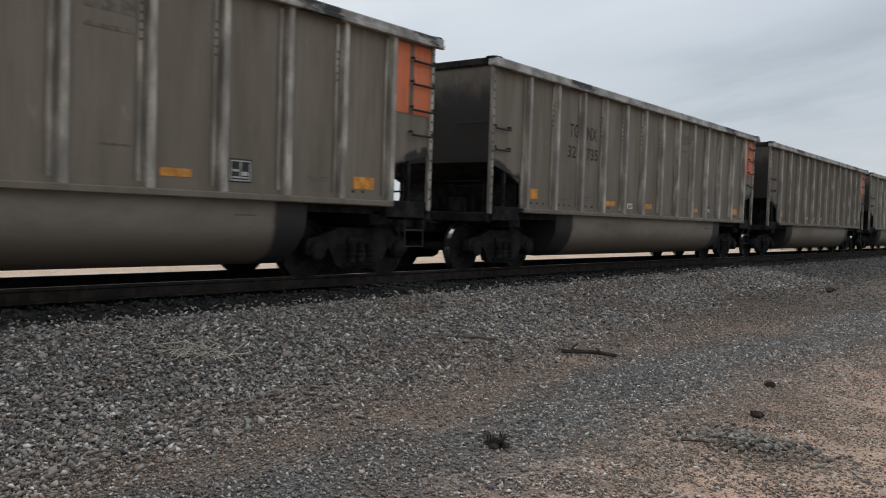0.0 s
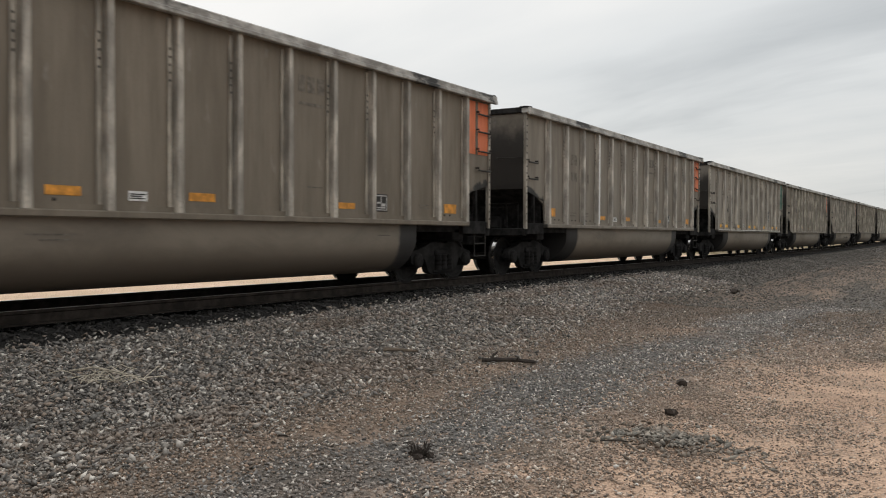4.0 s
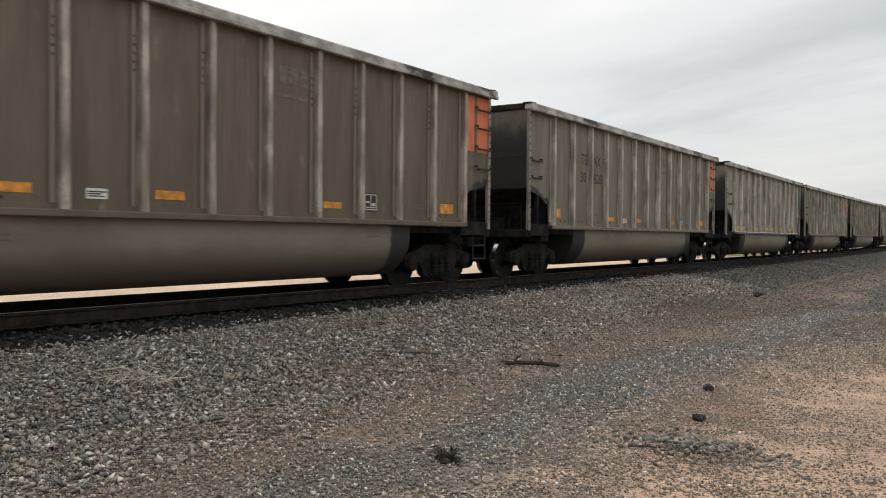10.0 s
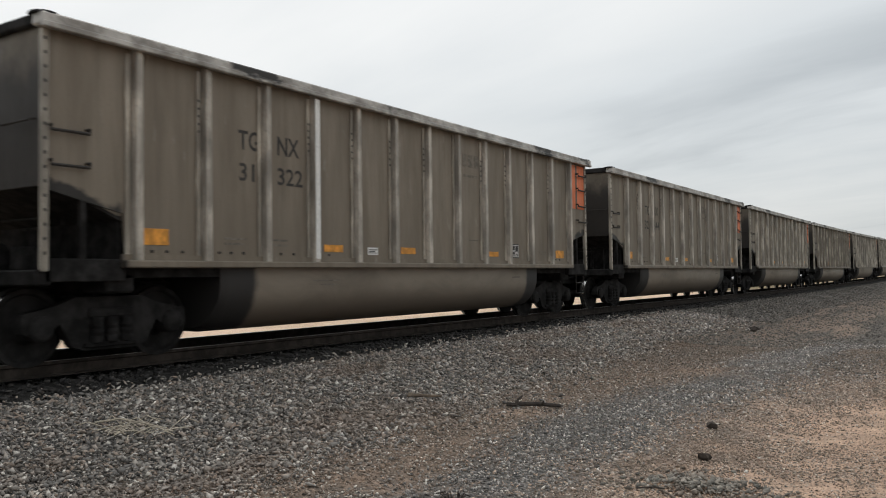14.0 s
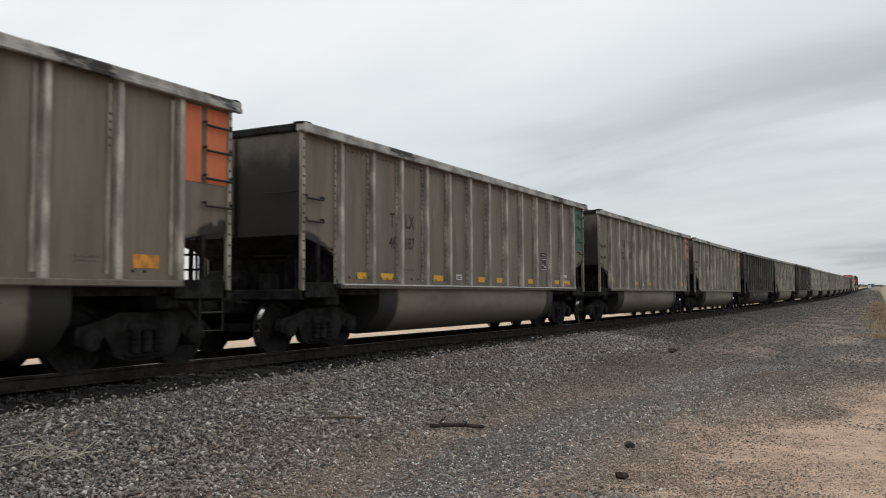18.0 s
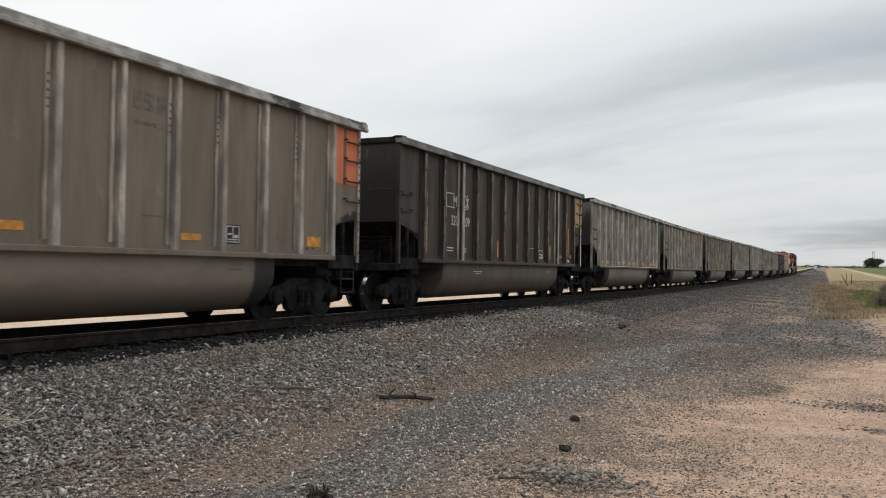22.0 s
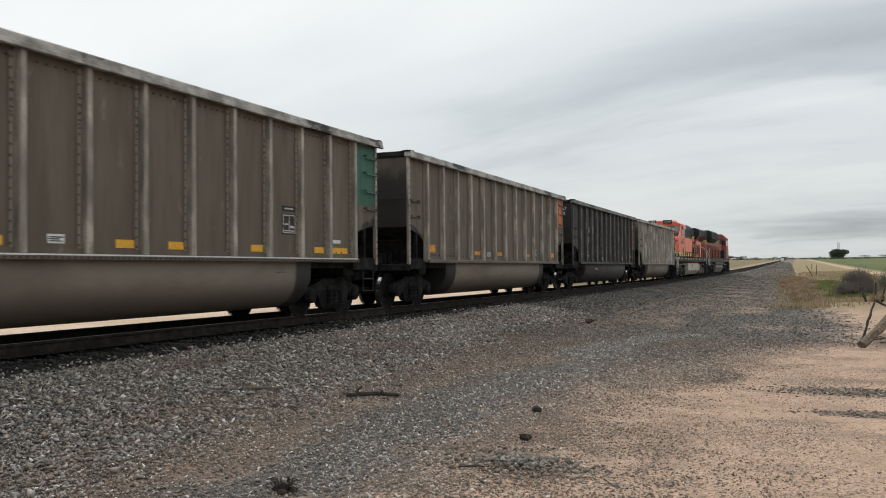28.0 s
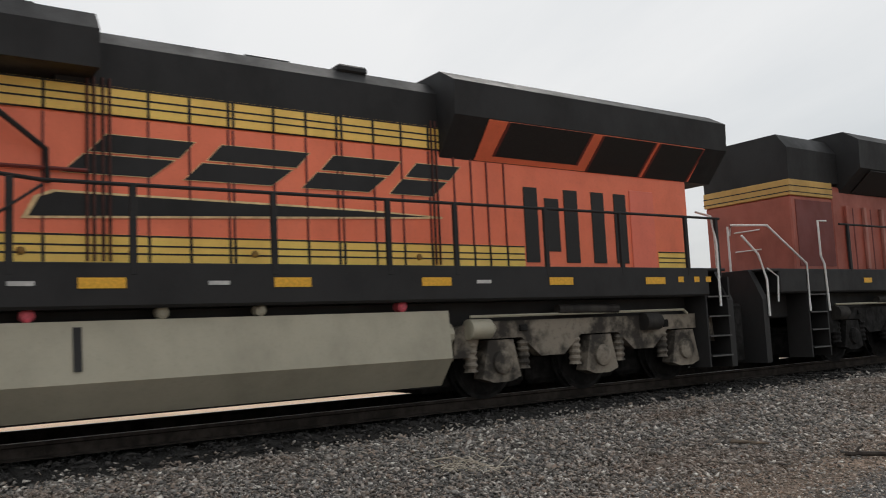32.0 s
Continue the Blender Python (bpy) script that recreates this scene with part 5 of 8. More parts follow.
MESH["brake_gear"] = Shape().tube([(0.55, -6.4, 1.1), (0.55, -6.4, 1.75)], 0.03, 6).tube([(0.75, -6.7, 1.1), (0.75, -6.7, 1.62), (0.2, -6.7, 1.62)], 0.02, 6).tube([(1.2, -7.0, 1.1), (1.2, -7.0, 1.7), (0.3, -7.0, 1.7)], 0.016, 6).box(0.35, 0.62, -6.95, -6.7, 1.12, 1.4, 0.02).mesh("brake_gear", UNDER)
MESH["underframe"] = Shape().box(-1.40, 1.40, -0.95, 0.95, 1.02, 1.17).mesh("underframe", UNDER)
MESH["bulkhead_rear"] = Shape().box(-1.4, 1.4, 6.18, 6.24, 1.02, 1.52).mesh("bulkhead", UNDER)
MESH["bulkhead"] = Shape().box(-1.4, 1.4, -6.24, -6.18, 1.02, 1.75).mesh("bulkhead", UNDER)
MESH["pipe"] = Shape().tube([(0.34, -7.5, 0.9), (0.34, -5, 0.95), (0.34, 5, 0.95), (0.34, 7.5, 0.9)], 0.025, 6).mesh("brake_pipe", UNDER)
MESH["hold_front"] = [handhold(-7.17, -6.71, z).mesh("handhold", GRAB) for z in (2.56, 2.18)]
MESH["rung"] = handhold(6.70, 7.20, 0).mesh("ladder_rung", GRAB)
MESH["rung_green"] = handhold(6.70, 7.20, 0).mesh("ladder_rung", GREEN)
MESH["stile"] = Shape().box(1.50, 1.53, 6.67, 6.73, 1.72, 3.55, 0.006).mesh("ladder_stile", GRAB)
MESH["end_hold"] = Shape().tube([(1.4, -7.24, 2.68), (1.4, -7.32, 2.66), (0.8, -7.32, 2.66), (0.8, -7.24, 2.68)], 0.014, 6).mesh("handhold", GRAB)


def plate(y0, y1, z0, z1, x=1.502):
    return Shape().box(x, x + 0.006, y0, y1, z0, z1, 0.002)


def bars(name, rows, material, car, x=1.503):
    """Writing too small or too faded to read."""
    s = Shape()
    for y0, y1, z0, z1 in rows:
        s.box(x, x + 0.003, y0, y1, z0, z1)
    tagged(part(name, s, material, car, at=(0, 0, LIFT)), kind="stuff")


def stencil_panel(car, y, z, material=PALE, w=0.36, h=0.30):
    """The boxed lubrication stencil: a black panel with a white outline and white fields."""
    p = part("stencil_panel", plate(y, y + w, z, z + h), INK, car, "black stencil panel with white outlines", at=(0, 0, LIFT))
    s = Shape()
    x0, x1 = 1.510, 1.513
    t = 0.016
    for a, b, c, d in ((0.02, w - 0.02, 0.02, 0.02 + t), (0.02, w - 0.02, h - 0.02 - t, h - 0.02), (0.02, 0.02 + t, 0.02, h - 0.02), (w - 0.02 - t, w - 0.02, 0.02, h - 0.02),
                       (w * 0.48, w * 0.48 + t, 0.05, h - 0.04), (0.06, w * 0.42, h * 0.45, h * 0.45 + 0.03), (w * 0.56, w - 0.06, h * 0.3, h * 0.3 + 0.05), (0.06, w - 0.06, 0.055, 0.075)):
        s.box(x0, x1, y + a, y + b, z + c, z + d)
    tagged(part("stencil_lines", s, material, p), kind="stuff")


LABELS = {"orange": "dusty grey-brown ribbed coal car with an orange end panel", "patched": "brown dusty ribbed coal car with white number patches",
          "green": "silver-grey ribbed coal car with a dark green end panel", "black": "black ribbed coal car with a bright green end panel",
          "brown": "dark brown ribbed coal car with a tan end panel", "red": "black ribbed coal car with a dull red end panel"}
END_PAINT = {"orange": ORANGE, "patched": RUSTY, "green": GREEN, "black": BRIGHT_GREEN, "brown": TAN, "red": RED}


def build_car(kind, sheet, RIB_AT):
    car = thing("coal_car", LABELS[kind], "freight car", "cars of the coal train")
    for i in (0, 1):
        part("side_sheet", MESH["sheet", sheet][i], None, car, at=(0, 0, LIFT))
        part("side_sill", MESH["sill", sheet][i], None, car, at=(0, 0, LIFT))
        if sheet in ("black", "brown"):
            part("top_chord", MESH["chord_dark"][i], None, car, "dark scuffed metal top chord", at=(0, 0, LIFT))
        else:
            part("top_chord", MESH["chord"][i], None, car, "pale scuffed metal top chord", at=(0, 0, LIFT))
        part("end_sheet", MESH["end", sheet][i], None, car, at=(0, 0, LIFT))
        part("end_chord", MESH["chord_end"], None, car, at=(0, (HALF - 0.02) * (1, -1)[i], LIFT))
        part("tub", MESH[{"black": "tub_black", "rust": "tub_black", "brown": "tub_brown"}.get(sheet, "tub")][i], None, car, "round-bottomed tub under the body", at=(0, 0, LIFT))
        part("slope_sheet", MESH["slope"][i], None, car, at=(0, 0, LIFT))
        part("end_platform", MESH["platform"][i], None, car)
        part("coupler", MESH["coupler"][i], None, car)
        for y in (-HALF + 0.03, HALF - 0.03):
            part("corner_post", MESH["post", sheet][i], None, car, at=(0, y, LIFT))
        for y in RIB_AT:
            part("rib", MESH["rib", sheet][i], None, car, at=(0, y, LIFT))
        for y in (-6.74, 6.74):
            part("brace", MESH["brace"], None, car, at=((1.46, -1.46)[i], y, 0.03))
        for y in (-HALF + 0.02, HALF - 0.02):
            part("corner_cap", MESH["cap"], None, car, at=((0, -3.0)[i], y, LIFT))
    for y in (RIB_AT[1], RIB_AT[3], RIB_AT[4], RIB_AT[5], RIB_AT[6], RIB_AT[8], RIB_AT[9], RIB_AT[11]):
        tagged(part("rivets", MESH["rivets"], None, car, at=(0, y, LIFT)), kind="stuff")
    part("centre_sill", MESH["sill_centre"], None, car)
    tagged(part("sheet_bolts", MESH["bolts"], None, car, at=(0, 0, LIFT)), kind="stuff")
    part("sill_step", MESH["step"], None, car)
    for z in (2.24, 2.58, 2.92, 3.26):
        part("ladder_rung", MESH["end_rung"], None, car, at=(0, 0, z + LIFT))
    part("air_reservoir", MESH["reservoir"], None, car)
    part("brake_gear", MESH["brake_gear"], None, car)
    part("brake_pipe", MESH["pipe"], None, car)
    part("bulkhead", MESH["bulkhead"], None, car)
    part("end_frame", MESH["end_frame"], None, car, "dark pipe frame at the car's end")
    for y in (-5.55, 5.55):
        part("underframe", MESH["underframe"], None, car, at=(0, y, 0))
    for me in MESH["hold_front"]:
        part("handhold", me, None, car, at=(0, 0, LIFT))
    part("handhold", MESH["end_hold"], None, car, at=(0, 0, LIFT))
    for z in (3.36, 3.00, 2.60, 2.21):
        part("ladder_rung", MESH["rung_green" if kind == "green" and z > 2.3 else "rung"], None, car, at=(0, 0, z + LIFT))
    low = {"red": 1.95, "black": 1.95, "green": 2.32}.get(kind, 2.54)
    if kind == "patched":
        low = 3.1
        for y, w, z0, z1 in ((-6.1, 0.78, 1.2, 1.88), (-2.8, 0.62, 1.24, 1.6), (-0.8, 0.62, 1.24, 1.6), (2.2, 0.62, 1.24, 1.6)):
            part("faded_patch", Shape().box(1.5005, 1.5015, y, y + w, z0, z1), FADED_PATCH, car, "beige faded patch", at=(0, 0, LIFT))
    part("end_panel", Shape().prism([(6.26, low), (7.19, low), (7.19, 3.62), (6.26, 3.62)], "x", 1.502, 1.508), END_PAINT[kind], car, "painted end panel", at=(0, 0, LIFT))
    if kind == "orange":
        part("bare_strip", Shape().box(1.508, 1.5105, 6.66, 6.76, low, 3.62), SIDE["dark"], car, "unpainted strip behind the ladder", at=(0, 0, LIFT))
    for y in (-6.1, 6.1):
        bogie(car, y)
    refl = YELLOW if kind in ("green", "black") else AMBER
    if kind in ("orange", "patched", "red"):
        spots = ((-6.03, 0.44, 1.34, 1.54), (-2.71, 0.44, 1.31, 1.42), (-0.72, 0.44, 1.31, 1.42), (2.30, 0.42, 1.30, 1.40), (5.48, 0.44, 1.30, 1.48))
    elif kind == "green":
        spots = ((-5.6, 0.46, 1.24, 1.36), (-4.8, 0.46, 1.24, 1.36), (-2.7, 0.42, 1.24, 1.36), (-0.5, 0.42, 1.24, 1.36), (0.55, 0.42, 1.24, 1.36), (2.6, 0.42, 1.24, 1.36), (4.65, 0.42, 1.24, 1.36), (5.32, 0.62, 1.24, 1.36))
    elif kind == "black":
        spots = ((-5.9, 0.10, 1.25, 2.2), (-3.26, 0.09, 1.21, 1.68), (-1.25, 0.08, 1.21, 1.69), (1.61, 0.09, 1.22, 1.69), (3.62, 0.08, 1.23, 1.69), (6.07, 0.07, 1.26, 2.17))
    else:
        spots = ((-5.9, 0.10, 1.3, 2.35), (-1.3, 0.10, 1.27, 1.75), (3.53, 0.10, 1.27, 1.75), (5.67, 0.09, 1.44, 2.44))
    if kind == "red":
        spots = ((-2.9, 0.47, 1.50, 1.62), (-0.86, 0.45, 1.50, 1.62), (0.16, 0.46, 1.50, 1.62), (2.22, 0.44, 1.50, 1.63))
    if kind == "patched":
        spots = ((-5.98, 0.46, 1.60, 1.84),) + spots[1:]
    for y, w, z0, z1 in spots:
        part("reflector", plate(y, y + w, z0, z1), refl, car, "yellow reflector plate" if refl is YELLOW else "amber reflector plate", at=(0, 0, LIFT))
    if kind not in ("black", "brown"):
        lab = part("label_plate", plate(-1.64, -1.37, 1.28, 1.40), WHITE, car, "white label plate with dark print", at=(0, 0, LIFT))
        tagged(part("label_print", Shape().box(1.509, 1.5105, -1.62, -1.39, 1.355, 1.37).box(1.509, 1.5105, -1.62, -1.45, 1.33, 1.345).box(1.509, 1.5105, -1.62, -1.40, 1.305, 1.318), INK, lab), kind="stuff")
    if kind == "green":
        stencil_panel(car, 3.55, 1.58, w=0.44, h=0.38)
        part("black_label", plate(3.55, 3.97, 2.0, 2.11), INK, car, "black label plate", at=(0, 0, LIFT))
        bars("label_writing", [(3.62, 3.9, 2.045, 2.07)], PALE, car, 1.51)
        part("white_label", plate(5.35, 5.66, 1.45, 1.52), WHITE, car, "white label plate", at=(0, 0, LIFT))
        bars("sheet_writing", [(1.9, 2.3, 1.68, 1.70), (1.9, 2.2, 1.60, 1.62)], FADED, car)
        part("bulkhead", MESH["bulkhead_rear"], None, car)
    elif kind in ("black", "brown"):
        stencil_panel(car, 2.42, 1.28, WHITE, 0.40, 0.32)
    else:
        stencil_panel(car, 3.26, 1.28, WHITE if kind == "red" else PALE, 0.42 if kind == "red" else 0.36)
    if kind == "green":
        rivets = Shape()
        for y in RIB_AT:
            for k in range(18):
                rivets.box(1.522, 1.531, y - 0.145, y - 0.118, 1.25 + 0.133 * k, 1.28 + 0.133 * k, 0.004)
        for k in range(84):
            rivets.box(1.5, 1.508, -6.05 + 0.146 * k, -6.02 + 0.146 * k, 3.53, 3.56)
        for k in range(120):
            rivets.box(1.62, 1.632, -6.2 + 0.104 * k, -6.175 + 0.104 * k, 1.085, 1.11)
        tagged(part("rivets", rivets, GRAB, car, "rows of dark rivets", at=(0, 0, LIFT)), kind="stuff")
        part("sill_line", Shape().box(1.62, 1.626, -6.2, 6.2, 1.125, 1.145), WHITE, car, "white line along the sill", at=(0, 0, LIFT))
    faint = PALE if sheet in ("black", "brown") else FADED
    bars("faded_writing", [(-4.7, -4.3, 1.44, 1.47), (-4.7, -4.35, 1.37, 1.40), (-3.95, -3.5, 1.44, 1.47), (-3.95, -3.5, 1.37, 1.40), (1.55, 1.9, 1.6, 1.62), (4.6, 4.95, 1.42, 1.44), (4.6, 4.95, 1.37, 1.39)], faint, car)
    if kind == "orange":
        bars("faded_logo", [(1.35, 1.5, 3.05, 3.3), (1.55, 1.72, 3.05, 3.3), (1.78, 1.95, 3.05, 3.3), (1.35, 1.95, 2.85, 2.9)], FADED, car)
    if kind != "black":
        bars("tub_writing", [(-2.9, -2.3, 0.86, 0.88), (-2.75, -2.35, 0.80, 0.82), (3.4, 3.75, 0.86, 0.88)], faint, car, 1.461)
    return car


FIRST = 10.54 - HALF     # where the first car's middle is at the start
TEMPLATE, TRAIN = {}, []
for n, kind, sheet, a, b, c, d in CARS:
    RIB_AT = ribs_of(n, kind)
    key = (kind, sheet, RIB_AT[2])
    if key in TEMPLATE:
        car = copy_thing(TEMPLATE[key], pose(0, 0, 0))
    else:
        car = TEMPLATE[key] = build_car(kind, sheet, RIB_AT)
    TRAIN.append((car, FIRST + n * PITCH))


def scuffed_edges(car, spots, material, seed):
    """Paint worn off both edges of each post, in broken stretches."""
    rr = random.Random(seed)
    for y in spots:
        s = Shape()
        for side in (-0.052, 0.040):
            z = rr.uniform(1.15, 1.6)
            while z < 3.5:
                l = rr.uniform(0.12, 0.75)
                s.box(1.598, 1.6035, y + side, y + side + rr.uniform(0.008, 0.016), z, min(z + l, 3.58))
                z += l + rr.uniform(0.05, 0.6)
        tagged(part("rib_edge", s, material, car, at=(0, 0, LIFT)), "scuffed pale edges of a rib", kind="stuff")


# what is peculiar to single cars goes on after all have been copied
for (n, kind, sheet, a, b, c, d), (car, _) in zip(CARS, TRAIN):
    car.location = (TRACK, FIRST + n * PITCH, RAIL)
    RIB_AT = ribs_of(n, kind)
    back = RIB_AT[2] - RIB_EVEN[2]
    ahead_end, rear_start = (-4.38, -3.96) if kind == "patched" else (-4.23 + back, -3.87 + back)
    ink = "worn_stencil" if sheet == "dark" else {"red": "pale_stencil", "brown": "pale_stencil"}.get(kind, "stencil_black")
    z1, z2 = {"green": (2.28, 1.85), "patched": (2.53, 2.09), "red": (2.50, 2.06), "brown": (2.50, 2.02)}.get(kind, (2.68, 2.25))
    if kind == "patched":
        for y in (-4.93, -4.0):
            part("number_patch", plate(y, y + 0.62, 2.02, 2.79), WHITE, car, "white number patch", at=(0, 0, LIFT))
    for word, h, y, z, ahead in ((a, 0.27, ahead_end - 0.09 * (kind == "patched"), z1, True), (b, 0.27, rear_start, z1, False), (c, 0.25, ahead_end - 0.09 * (a == "TG"), z2, True), (d, 0.25, rear_start, z2, False)):
        if word:
            me = LETTERS[word, h, ink, 1.06 if a == "TG" and h == 0.25 else 0.8]
            width = max(v.co.y for v in me.vertices)
            part("lettering", me, None, car, at=(1.512 if kind == "patched" else 1.505, y - width if ahead else y, z + LIFT))
    if not a and kind in ("orange", "green"):
        bars("faded_lettering", [(-4.62, -4.5, 2.68, 2.94), (-4.42, -4.28, 2.68, 2.94), (-4.0, -3.86, 2.68, 2.94), (-3.78, -3.64, 2.68, 2.94), (-4.62, -4.5, 2.27, 2.5), (-4.42, -4.28, 2.27, 2.5), (-4.0, -3.88, 2.27, 2.5), (-3.8, -3.68, 2.27, 2.5), (-3.6, -3.48, 2.27, 2.5)], FADED, car)
    if a == "TG":
        ob = part("lettering", LETTERS["TGNX", 0.15, "faded_stencil", 1.0], None, car, "faded reporting mark", at=(-0.62, -HALF - 0.004, 3.40 + LIFT))
        ob.rotation_euler = (0, 0, radians(-90))
        tagged(part("faded_number", Shape().box(-0.50, -0.10, -HALF - 0.006, -HALF - 0.002, 3.22, 3.30), FADED, car, at=(0, 0, LIFT)), kind="stuff")
    if n in (6, 17):
        part("rib_tape", Shape().box(1.602, 1.606, -0.05 + RIB_AT[3], 0.05 + RIB_AT[3], 1.2, 3.6), WHITE, car, "white reflective strip on a rib", at=(0, 0, LIFT))
    if n == 9:
        s = Shape()
        for k in range(6):
            s.tube([(1.465, 0.2 + 0.4 * k + 0.07 * (k % 2), 0.70 + 0.04 * (k % 3)), (1.466, 0.33 + 0.4 * k, 0.9 - 0.06 * (k % 2)), (1.465, 0.52 + 0.37 * k, 0.74 - 0.03 * (k % 2))], 0.009, 5)
        part("spray_paint_scrawl", s, FADED, car, "faint dark spray-painted scrawl")
    if n == 16:
        part("white_smear", Shape().box(1.462, 1.466, 4.02, 4.28, 0.72, 1.0, 0.001), WHITE, car)
    if kind == "red":
        for word, y, z in (("LD LMT", -4.9, 1.52), ("LT WT", -4.9, 1.38), ("242 000", -4.0, 1.52), ("44000", -3.9, 1.38)):
            part("lettering", LETTERS[word, 0.085, "pale_stencil", 1.0], None, car, at=(1.505, y, z + LIFT))
        for word, z in (("31157", 3.36), ("MILX", 3.16)):
            ob = part("lettering", LETTERS[word, 0.15, "pale_stencil", 1.0], None, car, at=(0.75, -HALF - 0.012, z + LIFT))
            ob.rotation_euler = (0, 0, radians(-90))
        for y0, y1, z0, z1 in ((5.42, 5.86, 1.46, 1.69), (5.46, 5.72, 1.22, 1.33)):
            part("reflector", plate(y0, y1, z0, z1), AMBER, car, "amber reflector plate", at=(0, 0, LIFT))
        part("marker_disc", Shape().lathe([(1.5, 0.075), (1.52, 0.075), (1.53, 0.03)], 14, "x", (0, 5.95, 1.56)), PINK, car, "small red disc")
        part("white_bar", plate(5.32, 6.02, 1.125, 1.165), PALE, car, at=(0, 0, LIFT))
        bars("worn_writing", [(4.32, 4.98, 3.44 + 0.055 * k, 3.46 + 0.055 * k) for k in range(3)], FADED, car)
        scuffed_edges(car, RIB_AT, RIB["mid"], 11)
    if kind == "brown":
        bars("number_frame", [(-4.75, -4.27, 2.80, 2.82), (-4.75, -4.27, 2.46, 2.48), (-4.75, -4.73, 2.46, 2.82), (-4.0, -3.45, 2.80, 2.82), (-4.0, -3.45, 2.46, 2.48), (-3.47, -3.45, 2.46, 2.82)], PALE, car)
        for y in (RIB_AT[2], RIB_AT[10]):
            wide = Shape().box(1.5, 1.61, y - 0.03, y + 0.12, 1.12, 3.66, 0.015).box(1.5, 1.535, y - 0.16, y - 0.06, 1.12, 3.66, 0.006)
            for k in range(16):
                wide.box(1.535, 1.55, y - 0.125, y - 0.095, 1.22 + 0.15 * k, 1.25 + 0.15 * k)
            part("wide_rib", wide, RIB["mid"], car, "grey unpainted wide rib with a bolted strip", at=(0, 0, LIFT))
        part("marker_lamp", Shape().lathe([(1.5, 0.07), (1.53, 0.07), (1.54, 0.04)], 12, "x", (0, 5.94, 1.49)), PINK, car, "red marker disc")
        part("white_label", plate(5.62, 5.85, 1.23, 1.30), WHITE, car, "white label plate", at=(0, 0, LIFT))
        part("white_bar", plate(5.41, 6.09, 1.145, 1.185), PALE, car, at=(0, 0, LIFT))
        scuffed_edges(car, [y for k, y in enumerate(RIB_AT) if k not in (2, 10)], RIB["light"], 5)
        part("corner_stripe", Shape().box(1.545, 1.558, 7.18, 7.25, 1.1, 3.6), WHITE, car, "white-striped corner post", at=(0, 0, LIFT))
    if kind == "black":
        scuffed_edges(car, RIB_AT, RIB["mid"], 3)
        bars("worn_writing", [(4.42, 5.0, 3.27 + 0.06 * k, 3.29 + 0.06 * k) for k in range(4)], PALE, car)
        bars("sheet_writing", [(0.42, 0.78 - 0.05 * (k % 2), 1.32 + 0.05 * k, 1.335 + 0.05 * k) for k in range(4)] + [(-0.52, -0.25, 1.31, 1.325), (-0.50, -0.28, 1.34, 1.355)], PALE, car)
        for y0, stretch in ((-3.16, 1.0), (2.9, 0.95)):
            for word, dy, z in (("ALUMINUM CAR", 0.0, 0.915), ("RADIANT THAW", 0.0, 0.835), ("HEAT ONLY", 0.10, 0.755)):
                ob = part("lettering", LETTERS[word, 0.062, "pale_stencil", 0.9], None, car, "pale stencilled words on the tub", at=(1.464, y0 + dy, z + LIFT))
                ob.scale = (1, stretch, 1)
        for y in (-2.0, 0.02, 2.02):
            part("reflector", plate(y, y + 0.26, 0.83, 0.92, 1.461), TAN, car, "dull tan plate", at=(0, 0, LIFT))

# ---- the two locomotives ----
# The first one's space: y = 0 at the rear end of the last coal car, z = 0 on the rail.
LOCO_WHEELSET = wheelset_mesh(LOCO_WHEEL_R)


def hexa(s, lo, hi):
    """A solid between two four-cornered sections (corners in the same order)."""
    return s.add(list(lo) + list(hi), [(0, 1, 2, 3), (7, 6, 5, 4), (0, 1, 5, 4), (1, 2, 6, 5), (2, 3, 7, 6), (3, 0, 4, 7)])


